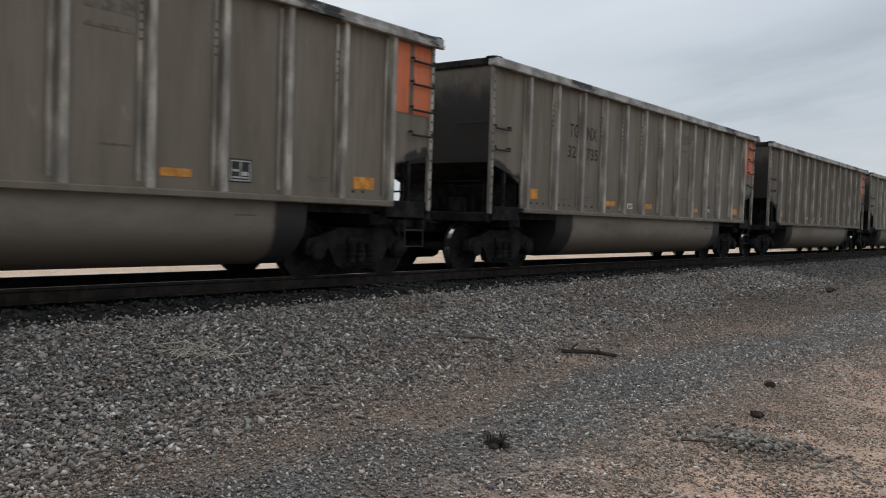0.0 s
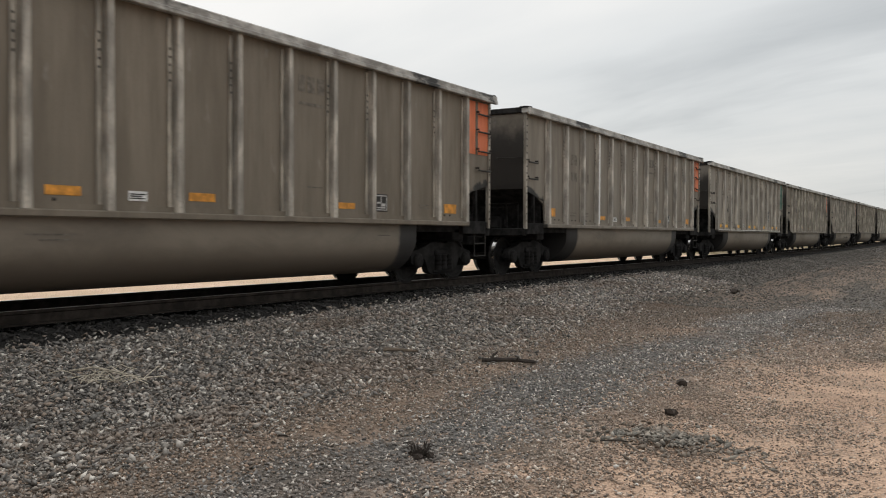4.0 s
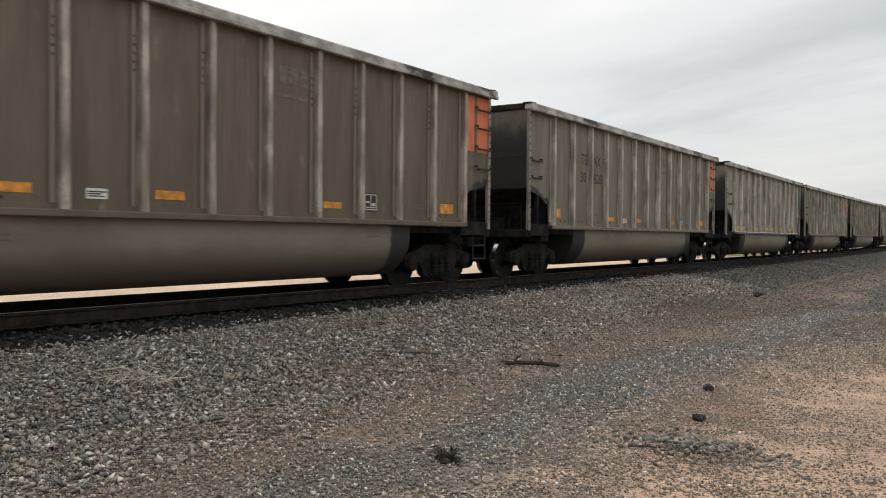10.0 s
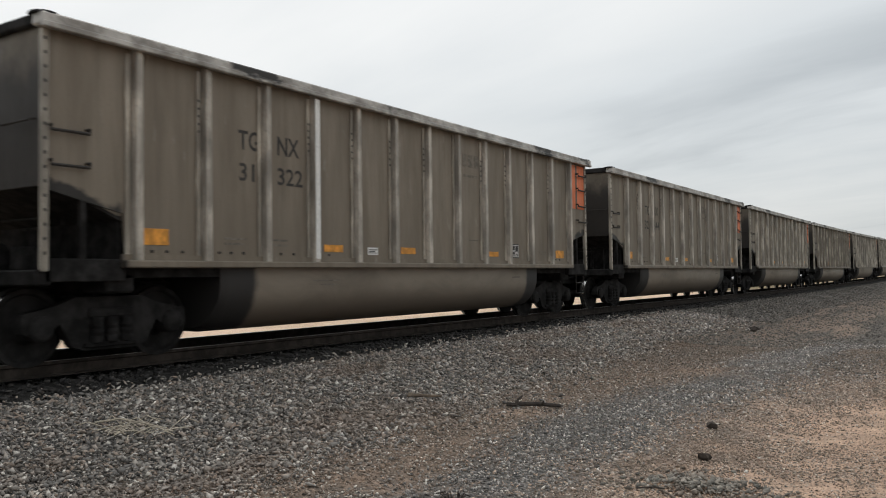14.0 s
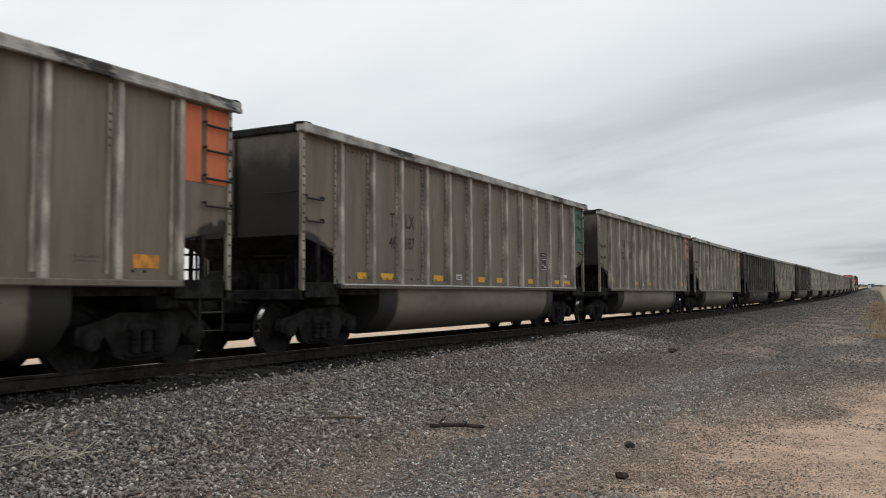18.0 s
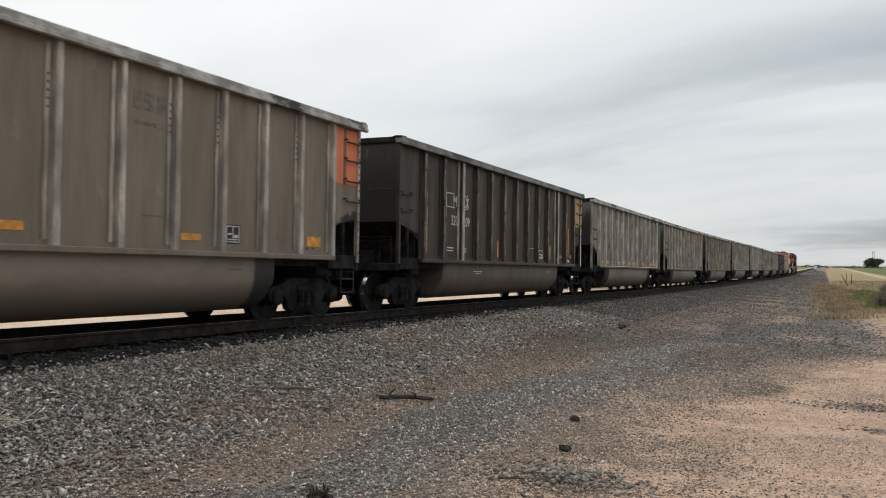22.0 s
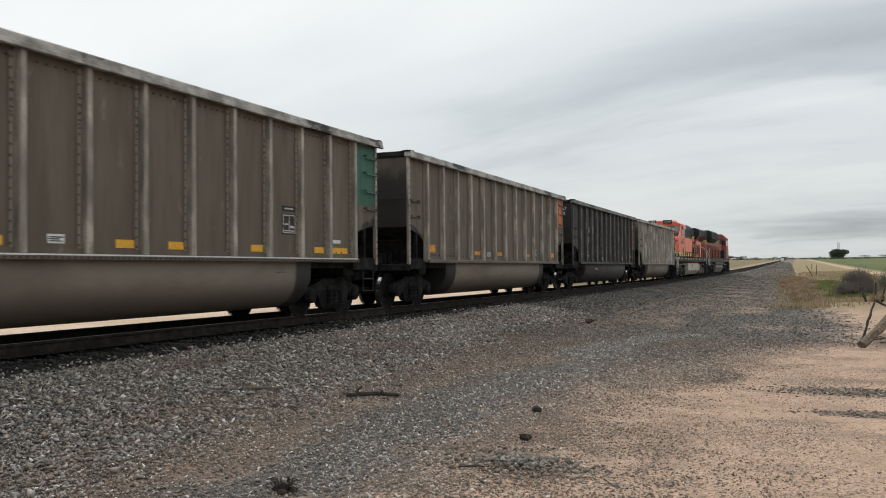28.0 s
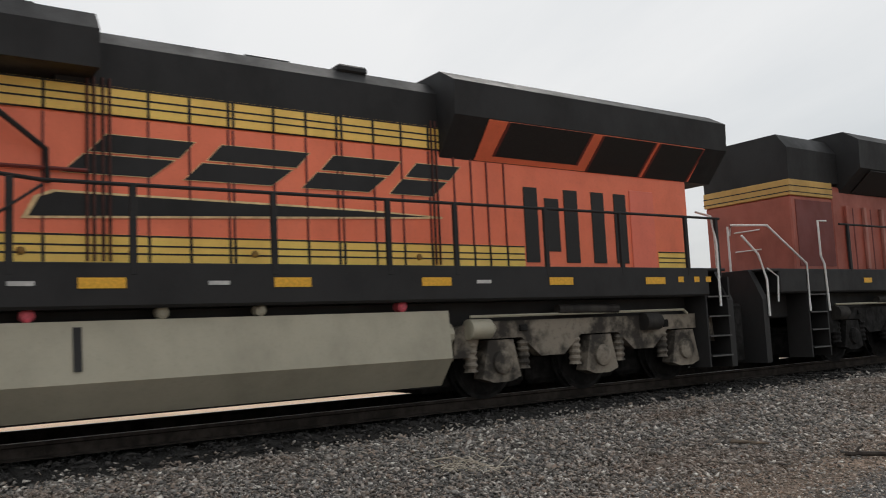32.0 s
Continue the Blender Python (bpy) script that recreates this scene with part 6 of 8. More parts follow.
def loco_truck(loco, y, step=1.95, look_material=TRUCK):
    """A three-axle truck with its cast frame, axle boxes, springs and brake cylinders."""
    t = part("truck", Shape().box(-0.8, 0.8, -0.4, 0.4, 0.62, 0.95, 0.04).box(-0.7, 0.7, -2.5, 2.5, 0.55, 0.75, 0.03), UNDER, loco, at=(0, y, 0))
    for a in (-1.95, 0.0, 1.95):
        part("traction_motor", Shape().box(-0.6, 0.6, a - 0.95, a + 0.95, 0.14, 0.62, 0.08), UNDER, t)
    for side in (1, -1):
        s = Shape()
        out = [(-2.75, 0.62), (-2.72, 1.02), (-2.3, 1.10), (2.3, 1.10), (2.72, 1.02), (2.75, 0.62), (2.4, 0.62), (2.32, 0.86), (1.55, 0.86), (1.2, 0.58), (0.75, 0.58), (0.40, 0.86), (-0.40, 0.86), (-0.75, 0.58), (-1.2, 0.58), (-1.55, 0.86), (-2.32, 0.86), (-2.4, 0.62)]
        s.prism(out, "x", 1.02, 1.2)
        part("truck_frame", s if side > 0 else s.flip_x(), look_material, t, "dust-covered cast truck frame")
        for a in (-step, 0, step):
            b = Shape().prism([(a - 0.34, 0.32), (a - 0.22, 0.84), (a + 0.22, 0.84), (a + 0.34, 0.32), (a + 0.15, 0.26), (a - 0.15, 0.26)], "x", 1.0, 1.22)
            b.lathe([(1.2, 0.17), (1.27, 0.16), (1.29, 0.11), (1.30, 0.04)], 16, "x", (0, a, 0.53))
            part("axle_box", b if side > 0 else b.flip_x(), look_material, t)
            for d in (-0.47, 0.47):
                c = Shape().lathe([(0.42 + 0.045 * k, (0.10, 0.075)[k % 2]) for k in range(10)], 12, "z", (1.12, a + d, 0))
                part("coil_spring", c if side > 0 else c.flip_x(), look_material, t)
        for a in (-2.35, 1.1):
            c = Shape().lathe([(a - 0.2, 0.09), (a - 0.19, 0.14), (a + 0.16, 0.14), (a + 0.2, 0.10), (a + 0.26, 0.05)], 14, "y", (1.26, 0, 1.0))
            part("brake_cylinder", c if side > 0 else c.flip_x(), TANK if a < 0 and look_material is TRUCK else UNDER_DUST, t, "dusty brake cylinder", True)
        c = Shape().tube([(1.26, -0.9, 1.24), (1.26, 0.35, 1.22)], 0.07, 10)
        part("air_cylinder", c if side > 0 else c.flip_x(), UNDER_DUST, t, "dusty small air cylinder")
        c = Shape().box(1.2, 1.215, 1.45, 1.58, 0.90, 1.02, 0.01).box(1.2, 1.23, -1.6, -1.45, 0.95, 1.04, 0.01)
        part("frame_pad", c if side > 0 else c.flip_x(), UNDER, t)
        c = Shape().tube([(1.27, -2.5, 1.17), (1.27, 1.9, 1.17), (1.27, 2.0, 1.1)], 0.022, 6)
        part("truck_pipe", c if side > 0 else c.flip_x(), TANK, t)
    for a in (-step, 0, step):
        part("wheelset", LOCO_WHEELSET, None, t, "steel wheelset with polished treads", at=(0, a, LOCO_WHEEL_R))
    return t


def rail_post(loco, y, z0=1.72, z1=2.68, x=1.44, material=LOCO_BLACK):
    part("handrail_post", Shape().box(x - 0.025, x + 0.025, y - 0.035, y + 0.035, z0, z1, 0.006), material, loco)


def striped_band(loco, y0, y1, z0, z1, x, paint=LOCO_YELLOW):
    """Yellow band with two thin black lines along it and upright door seams across."""
    b = part("yellow_stripe", Shape().box(x, x + 0.006, y0, y1, z0, z1), paint, loco, "yellow band with thin black lines")
    h = z1 - z0
    for k in (z0 + h * 0.30, z0 + h * 0.58, z1 - 0.022):
        part("stripe_line", Shape().box(x + 0.006, x + 0.009, y0, y1, k, k + 0.02), LOCO_BLACK, b)
    return b


def steps_and_rails(loco, y, x=1.46, n=4, toward=1):
    """Corner steps with white edges, hung below the platform."""
    st = part("step_well", Shape().box(1.0, x - 0.02, y - 0.02, y + 0.02, 0.2, 1.7).box(0.95, 1.0, y, y + 0.62 * toward, 0.2, 1.7).box(1.0, x - 0.02, y + 0.6 * toward, y + 0.64 * toward, 0.2, 1.7), LOCO_BLACK, loco)
    for k in range(n):
        z = 0.36 + 0.33 * k
        a, b = sorted((y, y + 0.6 * toward))
        part("step_tread", Shape().box(1.02, x, a + 0.02, b - 0.02, z, z + 0.03, 0.005), LOCO_BLACK, st)
        part("step_edge", Shape().box(x, x + 0.008, a + 0.02, b - 0.02, z + 0.006, z + 0.028), DIM_EDGE, st, "worn dark step edge")
    return st


def white_rail(loco, pts, r=0.021):
    part("handrail", Shape().tube(pts, r, 7), HANDRAIL, loco, "white-painted handrail", True)


def swoosh_letters(loco):
    """The faded emblem on the hood: four slanted black blocks over a long tapering wedge."""
    x = 1.012

    def slant(y, z):      # leaning to the right with height
        return (y + (z - 2.84) * 1.0, z)

    def strokes(y0, w, polys):
        s = Shape()
        for poly in polys:
            s.prism([slant(y0 + a * w, 2.84 + b * 0.44) for a, b in poly], "x", x, x + 0.006)
        o = Shape()
        for poly in polys:
            am, bm = sum(p[0] for p in poly) / len(poly), sum(p[1] for p in poly) / len(poly)
            o.prism([slant(y0 + a * w + (0.010 if a > am else -0.010), 2.84 + b * 0.44 + (0.008 if b > bm else -0.008)) for a, b in poly], "x", x, x + 0.003)
        part("emblem_outline", o, EMBLEM_EDGE, loco, "thin cream outline of the emblem")
        part("emblem_block", s, LOCO_BLACK, loco, "black slanted emblem shape on the hood")

    for y0, w in ((11.37, 0.96), (12.65, 1.12), (14.11, 1.0), (15.37, 0.72)):
        strokes(y0, w, [[(0, 0), (0.94, 0), (1.0, 0.47), (0, 0.47)], [(0.02, 0.555), (1.02, 0.555), (1.0, 1.0), (0.0, 1.0)]])
    w = Shape().prism([(11.05, 2.36), (16.0, 2.55), (15.0, 2.58), (13.4, 2.60), (11.3, 2.62), (11.15, 2.56)], "x", x, x + 0.006)
    part("emblem_outline", Shape().prism([(10.98, 2.33), (16.2, 2.535), (16.2, 2.56), (15.0, 2.605), (13.4, 2.625), (11.27, 2.645), (11.1, 2.57)], "x", x, x + 0.003), EMBLEM_EDGE, loco, "thin cream outline of the emblem")
    part("emblem_wedge", w, LOCO_BLACK, loco, "long black tapering wedge")


def first_loco():
    loco = thing("locomotive", "orange, black and yellow striped diesel locomotive, cab towards the cars", "locomotive", "locomotives at the train's end")
    # frame and sill
    part("frame", Shape().box(-1.46, 1.46, 2.4, 21.3, 1.38, 1.84, 0.03).box(-1.0, 1.0, 2.0, 21.6, 0.95, 1.4, 0.03), LOCO_BLACK, loco, "black side sill")
    part("deck", Shape().box(-1.46, 1.46, 1.5, 21.75, 1.80, 1.845, 0.01), LOCO_BLACK, loco)
    for y in (4.05, 6.35, 8.16, 9.69, 11.43, 13.51, 15.52, 17.70, 19.72):
        part("reflector", Shape().box(1.462, 1.468, y, y + 0.46, 1.58, 1.69, 0.002), YELLOW, loco, "yellow reflector plate")
    for y in (2.93, 6.83, 8.0, 10.8, 12.75, 16.4, 20.5, 20.9, 21.2):
        part("small_label", Shape().box(1.462, 1.466, y, y + (0.13 if y < 10 or y > 20 else 0.24), 1.61, 1.70 if y < 10 or y > 20 else 1.655), (WHITE if y < 10 else PALE) if y < 20 else YELLOW, loco)
    part("reflector", Shape().box(1.462, 1.468, 2.49, 2.87, 1.60, 1.70, 0.002), YELLOW, loco, "yellow reflector plate")
    # cab: side walls running forward into the nose, roof, windscreens
    cab = Shape()
    side = [(2.5, 1.85), (2.5, 3.36), (3.42, 3.80), (3.72, 4.30), (3.80, 4.42), (6.05, 4.42), (6.05, 1.85)]
    cab.prism(side, "x", 1.44, 1.50).prism(side, "x", -1.50, -1.44)
    cab.box(-1.44, 1.44, 5.99, 6.05, 1.85, 4.42)
    cab_ob = part("cab_shell", cab, LOCO_CAB, loco, "faded orange-red cab")
    roof = Shape()
    arch = [(-1.52, 4.38), (1.52, 4.38), (1.50, 4.44), (1.12, 4.60), (0.5, 4.70), (-0.5, 4.70), (-1.12, 4.60), (-1.50, 4.44)]
    n = len(arch)
    rows = [[(x * 0.97, 3.64 + 0.05 * abs(x), min(z, 4.42) if z < 4.42 else 4.40 + (z - 4.40) * 0.95) for x, z in arch], [(x, 4.2, z + 0.04 * (z > 4.5)) for x, z in arch], [(x, 6.05, z) for x, z in arch]]
    roof.add([p for r in rows for p in r], [tuple(range(n)), tuple(range(3 * n - 1, 2 * n - 1, -1))] + [(i * n + j, i * n + (j + 1) % n, (i + 1) * n + (j + 1) % n, (i + 1) * n + j) for i in range(2) for j in range(n)])
    part("cab_roof", roof, LOCO_CAB, loco, "orange-red arched cab roof")
    brow = Shape()
    hexa(brow, [(-1.44, 3.70, 4.28), (1.44, 3.70, 4.28), (1.44, 3.66, 4.42), (-1.44, 3.66, 4.42)], [(-1.44, 3.86, 4.28), (1.44, 3.86, 4.28), (1.44, 3.86, 4.42), (-1.44, 3.86, 4.42)])
    part("brow", brow, LOCO_CAB, loco)
    part("roof_hatch", Shape().box(0.55, 1.0, 4.0, 5.2, 4.60, 4.76, 0.03), WHITE, loco, "pale roof unit")
    part("roof_grab", Shape().tube([(-0.4, 3.72, 4.66), (-0.4, 3.72, 4.78), (-0.05, 3.72, 4.78), (-0.05, 3.72, 4.68)], 0.014, 6), HANDRAIL, loco)
    # nose: centre face and two slanting facets
    foot, crown = [(-1.50, 2.5), (-0.40, 1.74), (0.40, 1.74), (1.50, 2.5)], [3.36, 3.52, 3.52, 3.36]
    nose = Shape()
    vs = [(x, y, 1.85) for x, y in foot] + [(x, y + 0.02, z - 0.10) for (x, y), z in zip(foot, crown)] + [(x * 0.97, y + 0.12, z) for (x, y), z in zip(foot, crown)] + [(x * 0.97, 3.4, 1.85) for x in (-1.5, -0.4, 0.4, 1.5)] + [(x * 0.97, 3.4, 3.74) for x in (-1.5, -0.4, 0.4, 1.5)]
    fs = [(r * 4 + j, r * 4 + j + 1, r * 4 + 5 + j, r * 4 + 4 + j) for r in (0, 1) for j in range(3)] + [(8 + j, 9 + j, 17 + j, 16 + j) for j in range(3)] + [(0, 4, 8, 16, 12), (3, 15, 19, 11, 7), (0, 12, 13, 14, 15, 3, 2, 1), (12, 16, 17, 18, 19, 15, 14, 13)]
    nose_ob = part("nose", nose.add(vs, fs), LOCO_CAB, loco, "faceted orange-red nose")
    nose_ob.data.materials.append(LOCO_BLACK)
    for i in (6, 7, 8):
        nose_ob.data.polygons[i].material_index = 1

    def facet(t, out=0.0):
        """A point of the slanting facet: t from the centre face outward."""
        return (0.40 + 1.10 * t + out * 0.563, 1.74 + 0.76 * t - out * 0.826)

    def on_facet(sh, poly, o0=0.002, o1=0.01):
        k = len(poly)
        lo = [(*facet(t, o0), z) for t, z in poly]
        hi = [(*facet(t, o1), z) for t, z in poly]
        return sh.add(lo + hi, [tuple(range(k)), tuple(range(2 * k - 1, k - 1, -1))] + [(i, (i + 1) % k, k + (i + 1) % k, k + i) for i in range(k)])

    part("nose_skirt", on_facet(Shape(), [(0.0, 1.72), (1.0, 1.84), (1.0, 2.08), (0.14, 1.85), (0.0, 1.80)], 0.002, 0.014).box(-0.4, 0.4, 1.726, 1.738, 1.66, 1.80), LOCO_BLACK, nose_ob)
    part("nose_stripe", on_facet(Shape(), [(0.0, 1.80), (0.14, 1.85), (1.0, 2.08), (1.0, 2.18), (0.7, 2.15), (0.0, 1.96)]).box(-0.4, 0.4, 1.73, 1.739, 1.80, 1.96), LOCO_YELLOW, nose_ob, "yellow band round the nose")
    part("stripe_line", on_facet(Shape(), [(0.0, 1.965), (0.7, 2.155), (1.0, 2.185), (1.0, 2.21), (0.7, 2.185), (0.0, 1.99)]), LOCO_BLACK, nose_ob)
    lampbox = part("headlight", Shape().box(0.10, 0.38, 1.68, 1.76, 3.02, 3.50, 0.03), LOCO_BLACK, nose_ob, "twin headlight housing")
    for z in (3.14, 3.37):
        part("lens", Shape().lathe([(1.655, 0.05), (1.665, 0.075), (1.69, 0.08)], 16, "y", (0.24, 0, z)), LENS, lampbox)
    part("nose_window", on_facet(Shape(), [(0.10, 3.05), (0.13, 3.02), (0.36, 3.04), (0.39, 3.08), (0.38, 3.33), (0.35, 3.37), (0.13, 3.36), (0.10, 3.33)], 0.002, 0.016), LOCO_BLACK, nose_ob)
    part("door_seam", on_facet(Shape(), [(0.47, 2.05), (0.488, 2.05), (0.488, 3.42), (0.47, 3.42)], 0.001, 0.004), LOCO_RED, nose_ob)
    for z in (2.72, 3.28):
        part("hinge", on_facet(Shape(), [(0.50, z), (0.57, z), (0.57, z + 0.07), (0.50, z + 0.07)], 0.002, 0.03), LOCO_CAB, nose_ob)
    em = Shape()
    for poly in ([(0.10, 2.92), (0.36, 2.93), (0.45, 3.01), (0.17, 3.0)], [(0.04, 2.78), (0.33, 2.79), (0.42, 2.895), (0.12, 2.885)],
                 [(0.64, 2.98), (0.86, 2.985), (0.97, 3.06), (0.72, 3.06)], [(0.50, 2.77), (0.66, 2.77), (0.84, 2.945), (0.62, 2.945)], [(0.0, 2.62), (0.46, 2.675), (0.22, 2.69), (0.0, 2.69)]):
        on_facet(em, poly, 0.002, 0.008)
    part("nose_emblem", em, LOCO_BLACK, nose_ob, "black emblem shapes on the nose")
    part("nose_label", Shape().box(1.50, 1.506, 2.68, 2.80, 3.05, 3.15), PALE, nose_ob)
    # windscreens: two panes in the slanting front
    def fy(z):
        return 3.42 + 0.30 * (z - 3.78) / 0.5
    frame_ob = part("windscreen_frame", hexa(Shape(), [(-1.44, fy(3.7), 3.70), (1.44, fy(3.7), 3.70), (1.44, fy(4.3), 4.30), (-1.44, fy(4.3), 4.30)], [(-1.44, fy(3.7) + 0.05, 3.70), (1.44, fy(3.7) + 0.05, 3.70), (1.44, fy(4.3) + 0.05, 4.30), (-1.44, fy(4.3) + 0.05, 4.30)]), LOCO_CAB, loco, "orange-red windscreen surround")
    for sgn in (-1, 1):
        for name, grow, out, mt in (("rubber_seal", 0.035, 0.006, LOCO_BLACK), ("windscreen", 0.0, 0.013, SCREEN)):
            pts = [(0.07, 3.80), (1.28, 3.80), (1.38, 3.88), (1.38, 4.20), (1.32, 4.27), (0.15, 4.29), (0.07, 4.25)]
            cx, cz = 0.72, 4.05
            pts = [(x + grow * (1 if x > cx else -1), z + grow * (1 if z > cz else -1)) for x, z in pts]
            k = len(pts)
            sh = Shape().add([(sgn * x, fy(z) - 0.001, z) for x, z in pts] + [(sgn * x, fy(z) - out, z) for x, z in pts], [tuple(range(k)), tuple(range(2 * k - 1, k - 1, -1))] + [(i, (i + 1) % k, k + (i + 1) % k, k + i) for i in range(k)])
            ws = part(name, sh, mt, frame_ob, "dark windscreen pane" if mt is SCREEN else "")
        for x in (0.45, 1.0):
            part("wiper", Shape().tube([(sgn * x, fy(4.30) - 0.03, 4.31), (sgn * (x - 0.12), fy(4.1) - 0.04, 4.12), (sgn * (x - 0.14), fy(3.95) - 0.035, 3.97)], 0.012, 5), LOCO_BLACK, frame_ob)
        c = 0.48 if sgn > 0 else -0.74
        w = 0.37 if sgn > 0 else 0.30
        nb = part("number_board", Shape().box(c - w, c + w, 3.56, 3.72, 4.47, 4.76, 0.02), LOCO_BLACK, loco, "black number board with pale digits")
        ob = part("lettering", LETTERS["6243", 0.17, "pale_stencil", 1.15], None, nb, at=(c - (0.27 if sgn > 0 else 0.26), 3.552, 4.53))
        ob.rotation_euler = (0, 0, radians(-90))
        if sgn < 0:
            ob.scale = (1, 0.9, 1)
    part("board_housing", Shape().box(-1.06, -0.42, 3.58, 4.2, 4.42, 4.74, 0.04).box(0.09, 0.87, 3.58, 4.2, 4.42, 4.74, 0.04), LOCO_CAB, loco)
    # cab side: windows, sunshade, number, louvred door
    part("window_frame", Shape().box(1.50, 1.508, 4.06, 5.94, 3.50, 4.30, 0.003), PALE, loco, "pale window frame")
    for a, b in ((4.12, 4.46), (4.74, 4.96), (5.06, 5.46), (5.58, 5.90)):
        part("cab_window", Shape().box(1.504, 1.516, a, b, 3.56, 4.25), GLASS, loco, "dark cab side window")
    part("window_post", Shape().box(1.50, 1.53, 5.46, 5.58, 3.50, 4.30, 0.005), LOCO_CAB, loco)
    part("window_post", Shape().box(1.50, 1.52, 3.98, 4.07, 3.5, 4.34, 0.004), LOCO_CAB, loco)
    part("sunshade", Shape().add([(1.51, 4.24, 4.34), (1.51, 5.92, 4.34), (1.56, 5.86, 4.24), (1.66, 5.50, 4.04), (1.66, 4.68, 4.02), (1.56, 4.48, 4.16), (1.53, 4.24, 4.37), (1.53, 5.92, 4.37), (1.58, 5.86, 4.27), (1.68, 5.50, 4.06), (1.68, 4.68, 4.04), (1.58, 4.48, 4.19)],
                                 [(0, 1, 2, 3, 4, 5), (11, 10, 9, 8, 7, 6)] + [(i, (i + 1) % 6, 6 + (i + 1) % 6, 6 + i) for i in range(6)]), LOCO_CAB, loco, "orange-red sunshade flap")
    part("lettering", LETTERS["6243", 0.43, "locomotive_black", 1.30], None, loco, "black road number", at=(1.506, 3.90, 2.82))
    part("cab_seam", Shape().box(1.50, 1.512, 3.76, 6.0, 2.56, 2.58).box(1.50, 1.53, 5.2, 5.48, 2.66, 2.70), LOCO_RED, loco)
    part("corner_seam", Shape().box(1.50, 1.506, 6.0, 6.02, 1.9, 4.3), LOCO_RED, loco)
    part("louvre_door", Shape().box(1.50, 1.514, 4.62, 5.14, 1.90, 2.46, 0.005), GRILLE, loco, "black louvred door")
    striped_band(loco, 2.5, 4.61, 1.88, 2.19, 1.502)
    striped_band(loco, 5.15, 6.05, 1.88, 2.19, 1.502)
    part("band_seam", Shape().box(1.51, 1.516, 3.76, 3.79, 1.88, 2.19).box(1.51, 1.516, 3.87, 3.89, 1.88, 2.19).box(1.51, 1.516, 4.53, 4.56, 1.88, 2.19), LOCO_BLACK, loco)
    # equipment cab behind
    part("equipment_cab", Shape().box(-1.5, 1.5, 6.06, 10.35, 1.85, 3.52, 0.02), LOCO_ORANGE, loco, "orange equipment cab")
    striped_band(loco, 6.06, 10.35, 1.88, 2.19, 1.502)
    striped_band(loco, 6.06, 10.35, 3.36, 3.52, 1.502, YELLOW_DUSTY)
    box = part("blower_box", Shape().prism([(-1.42, 3.52), (1.42, 3.52), (1.42, 4.30), (1.22, 4.53), (-1.22, 4.53), (-1.42, 4.30)], "y", 6.06, 10.5), LOCO_BLACK, loco, "black blower housing")
    part("blower_end", Shape().prism([(-1.42, 3.88), (1.42, 3.88), (1.42, 4.30), (1.22, 4.53), (-1.22, 4.53), (-1.42, 4.30)], "y", 10.5, 11.66), LOCO_BLACK, box)
    part("blower_step", Shape().box(-1.1, 1.1, 10.0, 11.1, 4.52, 4.60, 0.02), LOCO_BLACK, box)
    for a, b in ((6.40, 6.86), (6.95, 8.00), (8.10, 8.74)):
        hatch = part("hatch", Shape().box(1.42, 1.432, a, b, 3.98, 4.29, 0.004), GRILLE, box, "black hatch with a pale edge")
        part("hatch_edge", Shape().box(1.432, 1.436, a, a + 0.02, 3.98, 4.29).box(1.432, 1.436, b - 0.02, b, 3.98, 4.29).box(1.432, 1.436, a + 0.02, b - 0.02, 4.272, 4.29), UNDER_DUST if a < 6.5 else GREY_EDGE, hatch)
    part("box_rail", Shape().tube([(1.5, 6.1, 3.62), (1.5, 10.5, 3.62)], 0.018, 6), LOCO_BLACK, box)
    for y in (6.2, 7.2, 8.2, 9.3, 10.2):
        part("bracket", Shape().box(1.44, 1.53, y, y + 0.09, 3.34, 3.56, 0.01), LOCO_BLACK, box)
    part("drain_hose", Shape().tube([(1.46, 9.6, 4.05), (1.5, 10.3, 3.62), (1.2, 10.9, 3.25), (1.08, 11.2, 3.05), (1.06, 11.22, 2.7)], 0.03, 7), LOCO_BLACK, loco, "black hose")
    # long hood
    hood = part("hood", Shape().box(-1.0, 1.0, 10.3, 21.45, 1.85, 3.50, 0.03), LOCO_ORANGE, loco, "orange long hood")
    part("hood_top", Shape().prism([(-1.0, 3.50), (1.0, 3.50), (1.0, 4.30), (0.80, 4.49), (-0.80, 4.49), (-1.0, 4.30)], "y", 11.3, 16.4), LOCO_BLACK, loco, "black hood top")
    striped_band(loco, 10.36, 17.66, 1.88, 2.19, 1.002)
    striped_band(loco, 20.6, 21.4, 1.88, 2.16, 1.002)
    striped_band(loco, 10.36, 16.79, 3.51, 3.82, 1.003)
    for y in (11.17, 12.24, 12.70, 13.16, 13.22, 13.73, 14.16, 14.59, 14.66, 15.13, 15.56, 16.0, 16.42, 16.72, 17.0, 17.32):
        part("door_seam", Shape().box(1.0, 1.016, y, y + 0.022, 2.17, 3.47), LOCO_RED, hood)
        for z0, z1 in ((1.89, 2.18), (3.51, 3.82)):
            part("band_seam", Shape().box(1.0, 1.018, y, y + 0.03, z0, z1), LOCO_BLACK, hood)
    for y in (11.61, 11.68, 11.77, 11.84, 16.06, 16.13):
        part("upright_pipe", Shape().tube([(1.03, y, 1.9), (1.03, y, 3.9)], 0.015, 6), PIPE_RED, hood)
    for y in (10.98, 12.07, 13.47, 15.79):
        part("door_latch", Shape().lathe([(1.0, 0.045), (1.02, 0.045), (1.03, 0.02)], 8, "x", (0, y, 2.0)), BRASS, hood, "dull brass latch")
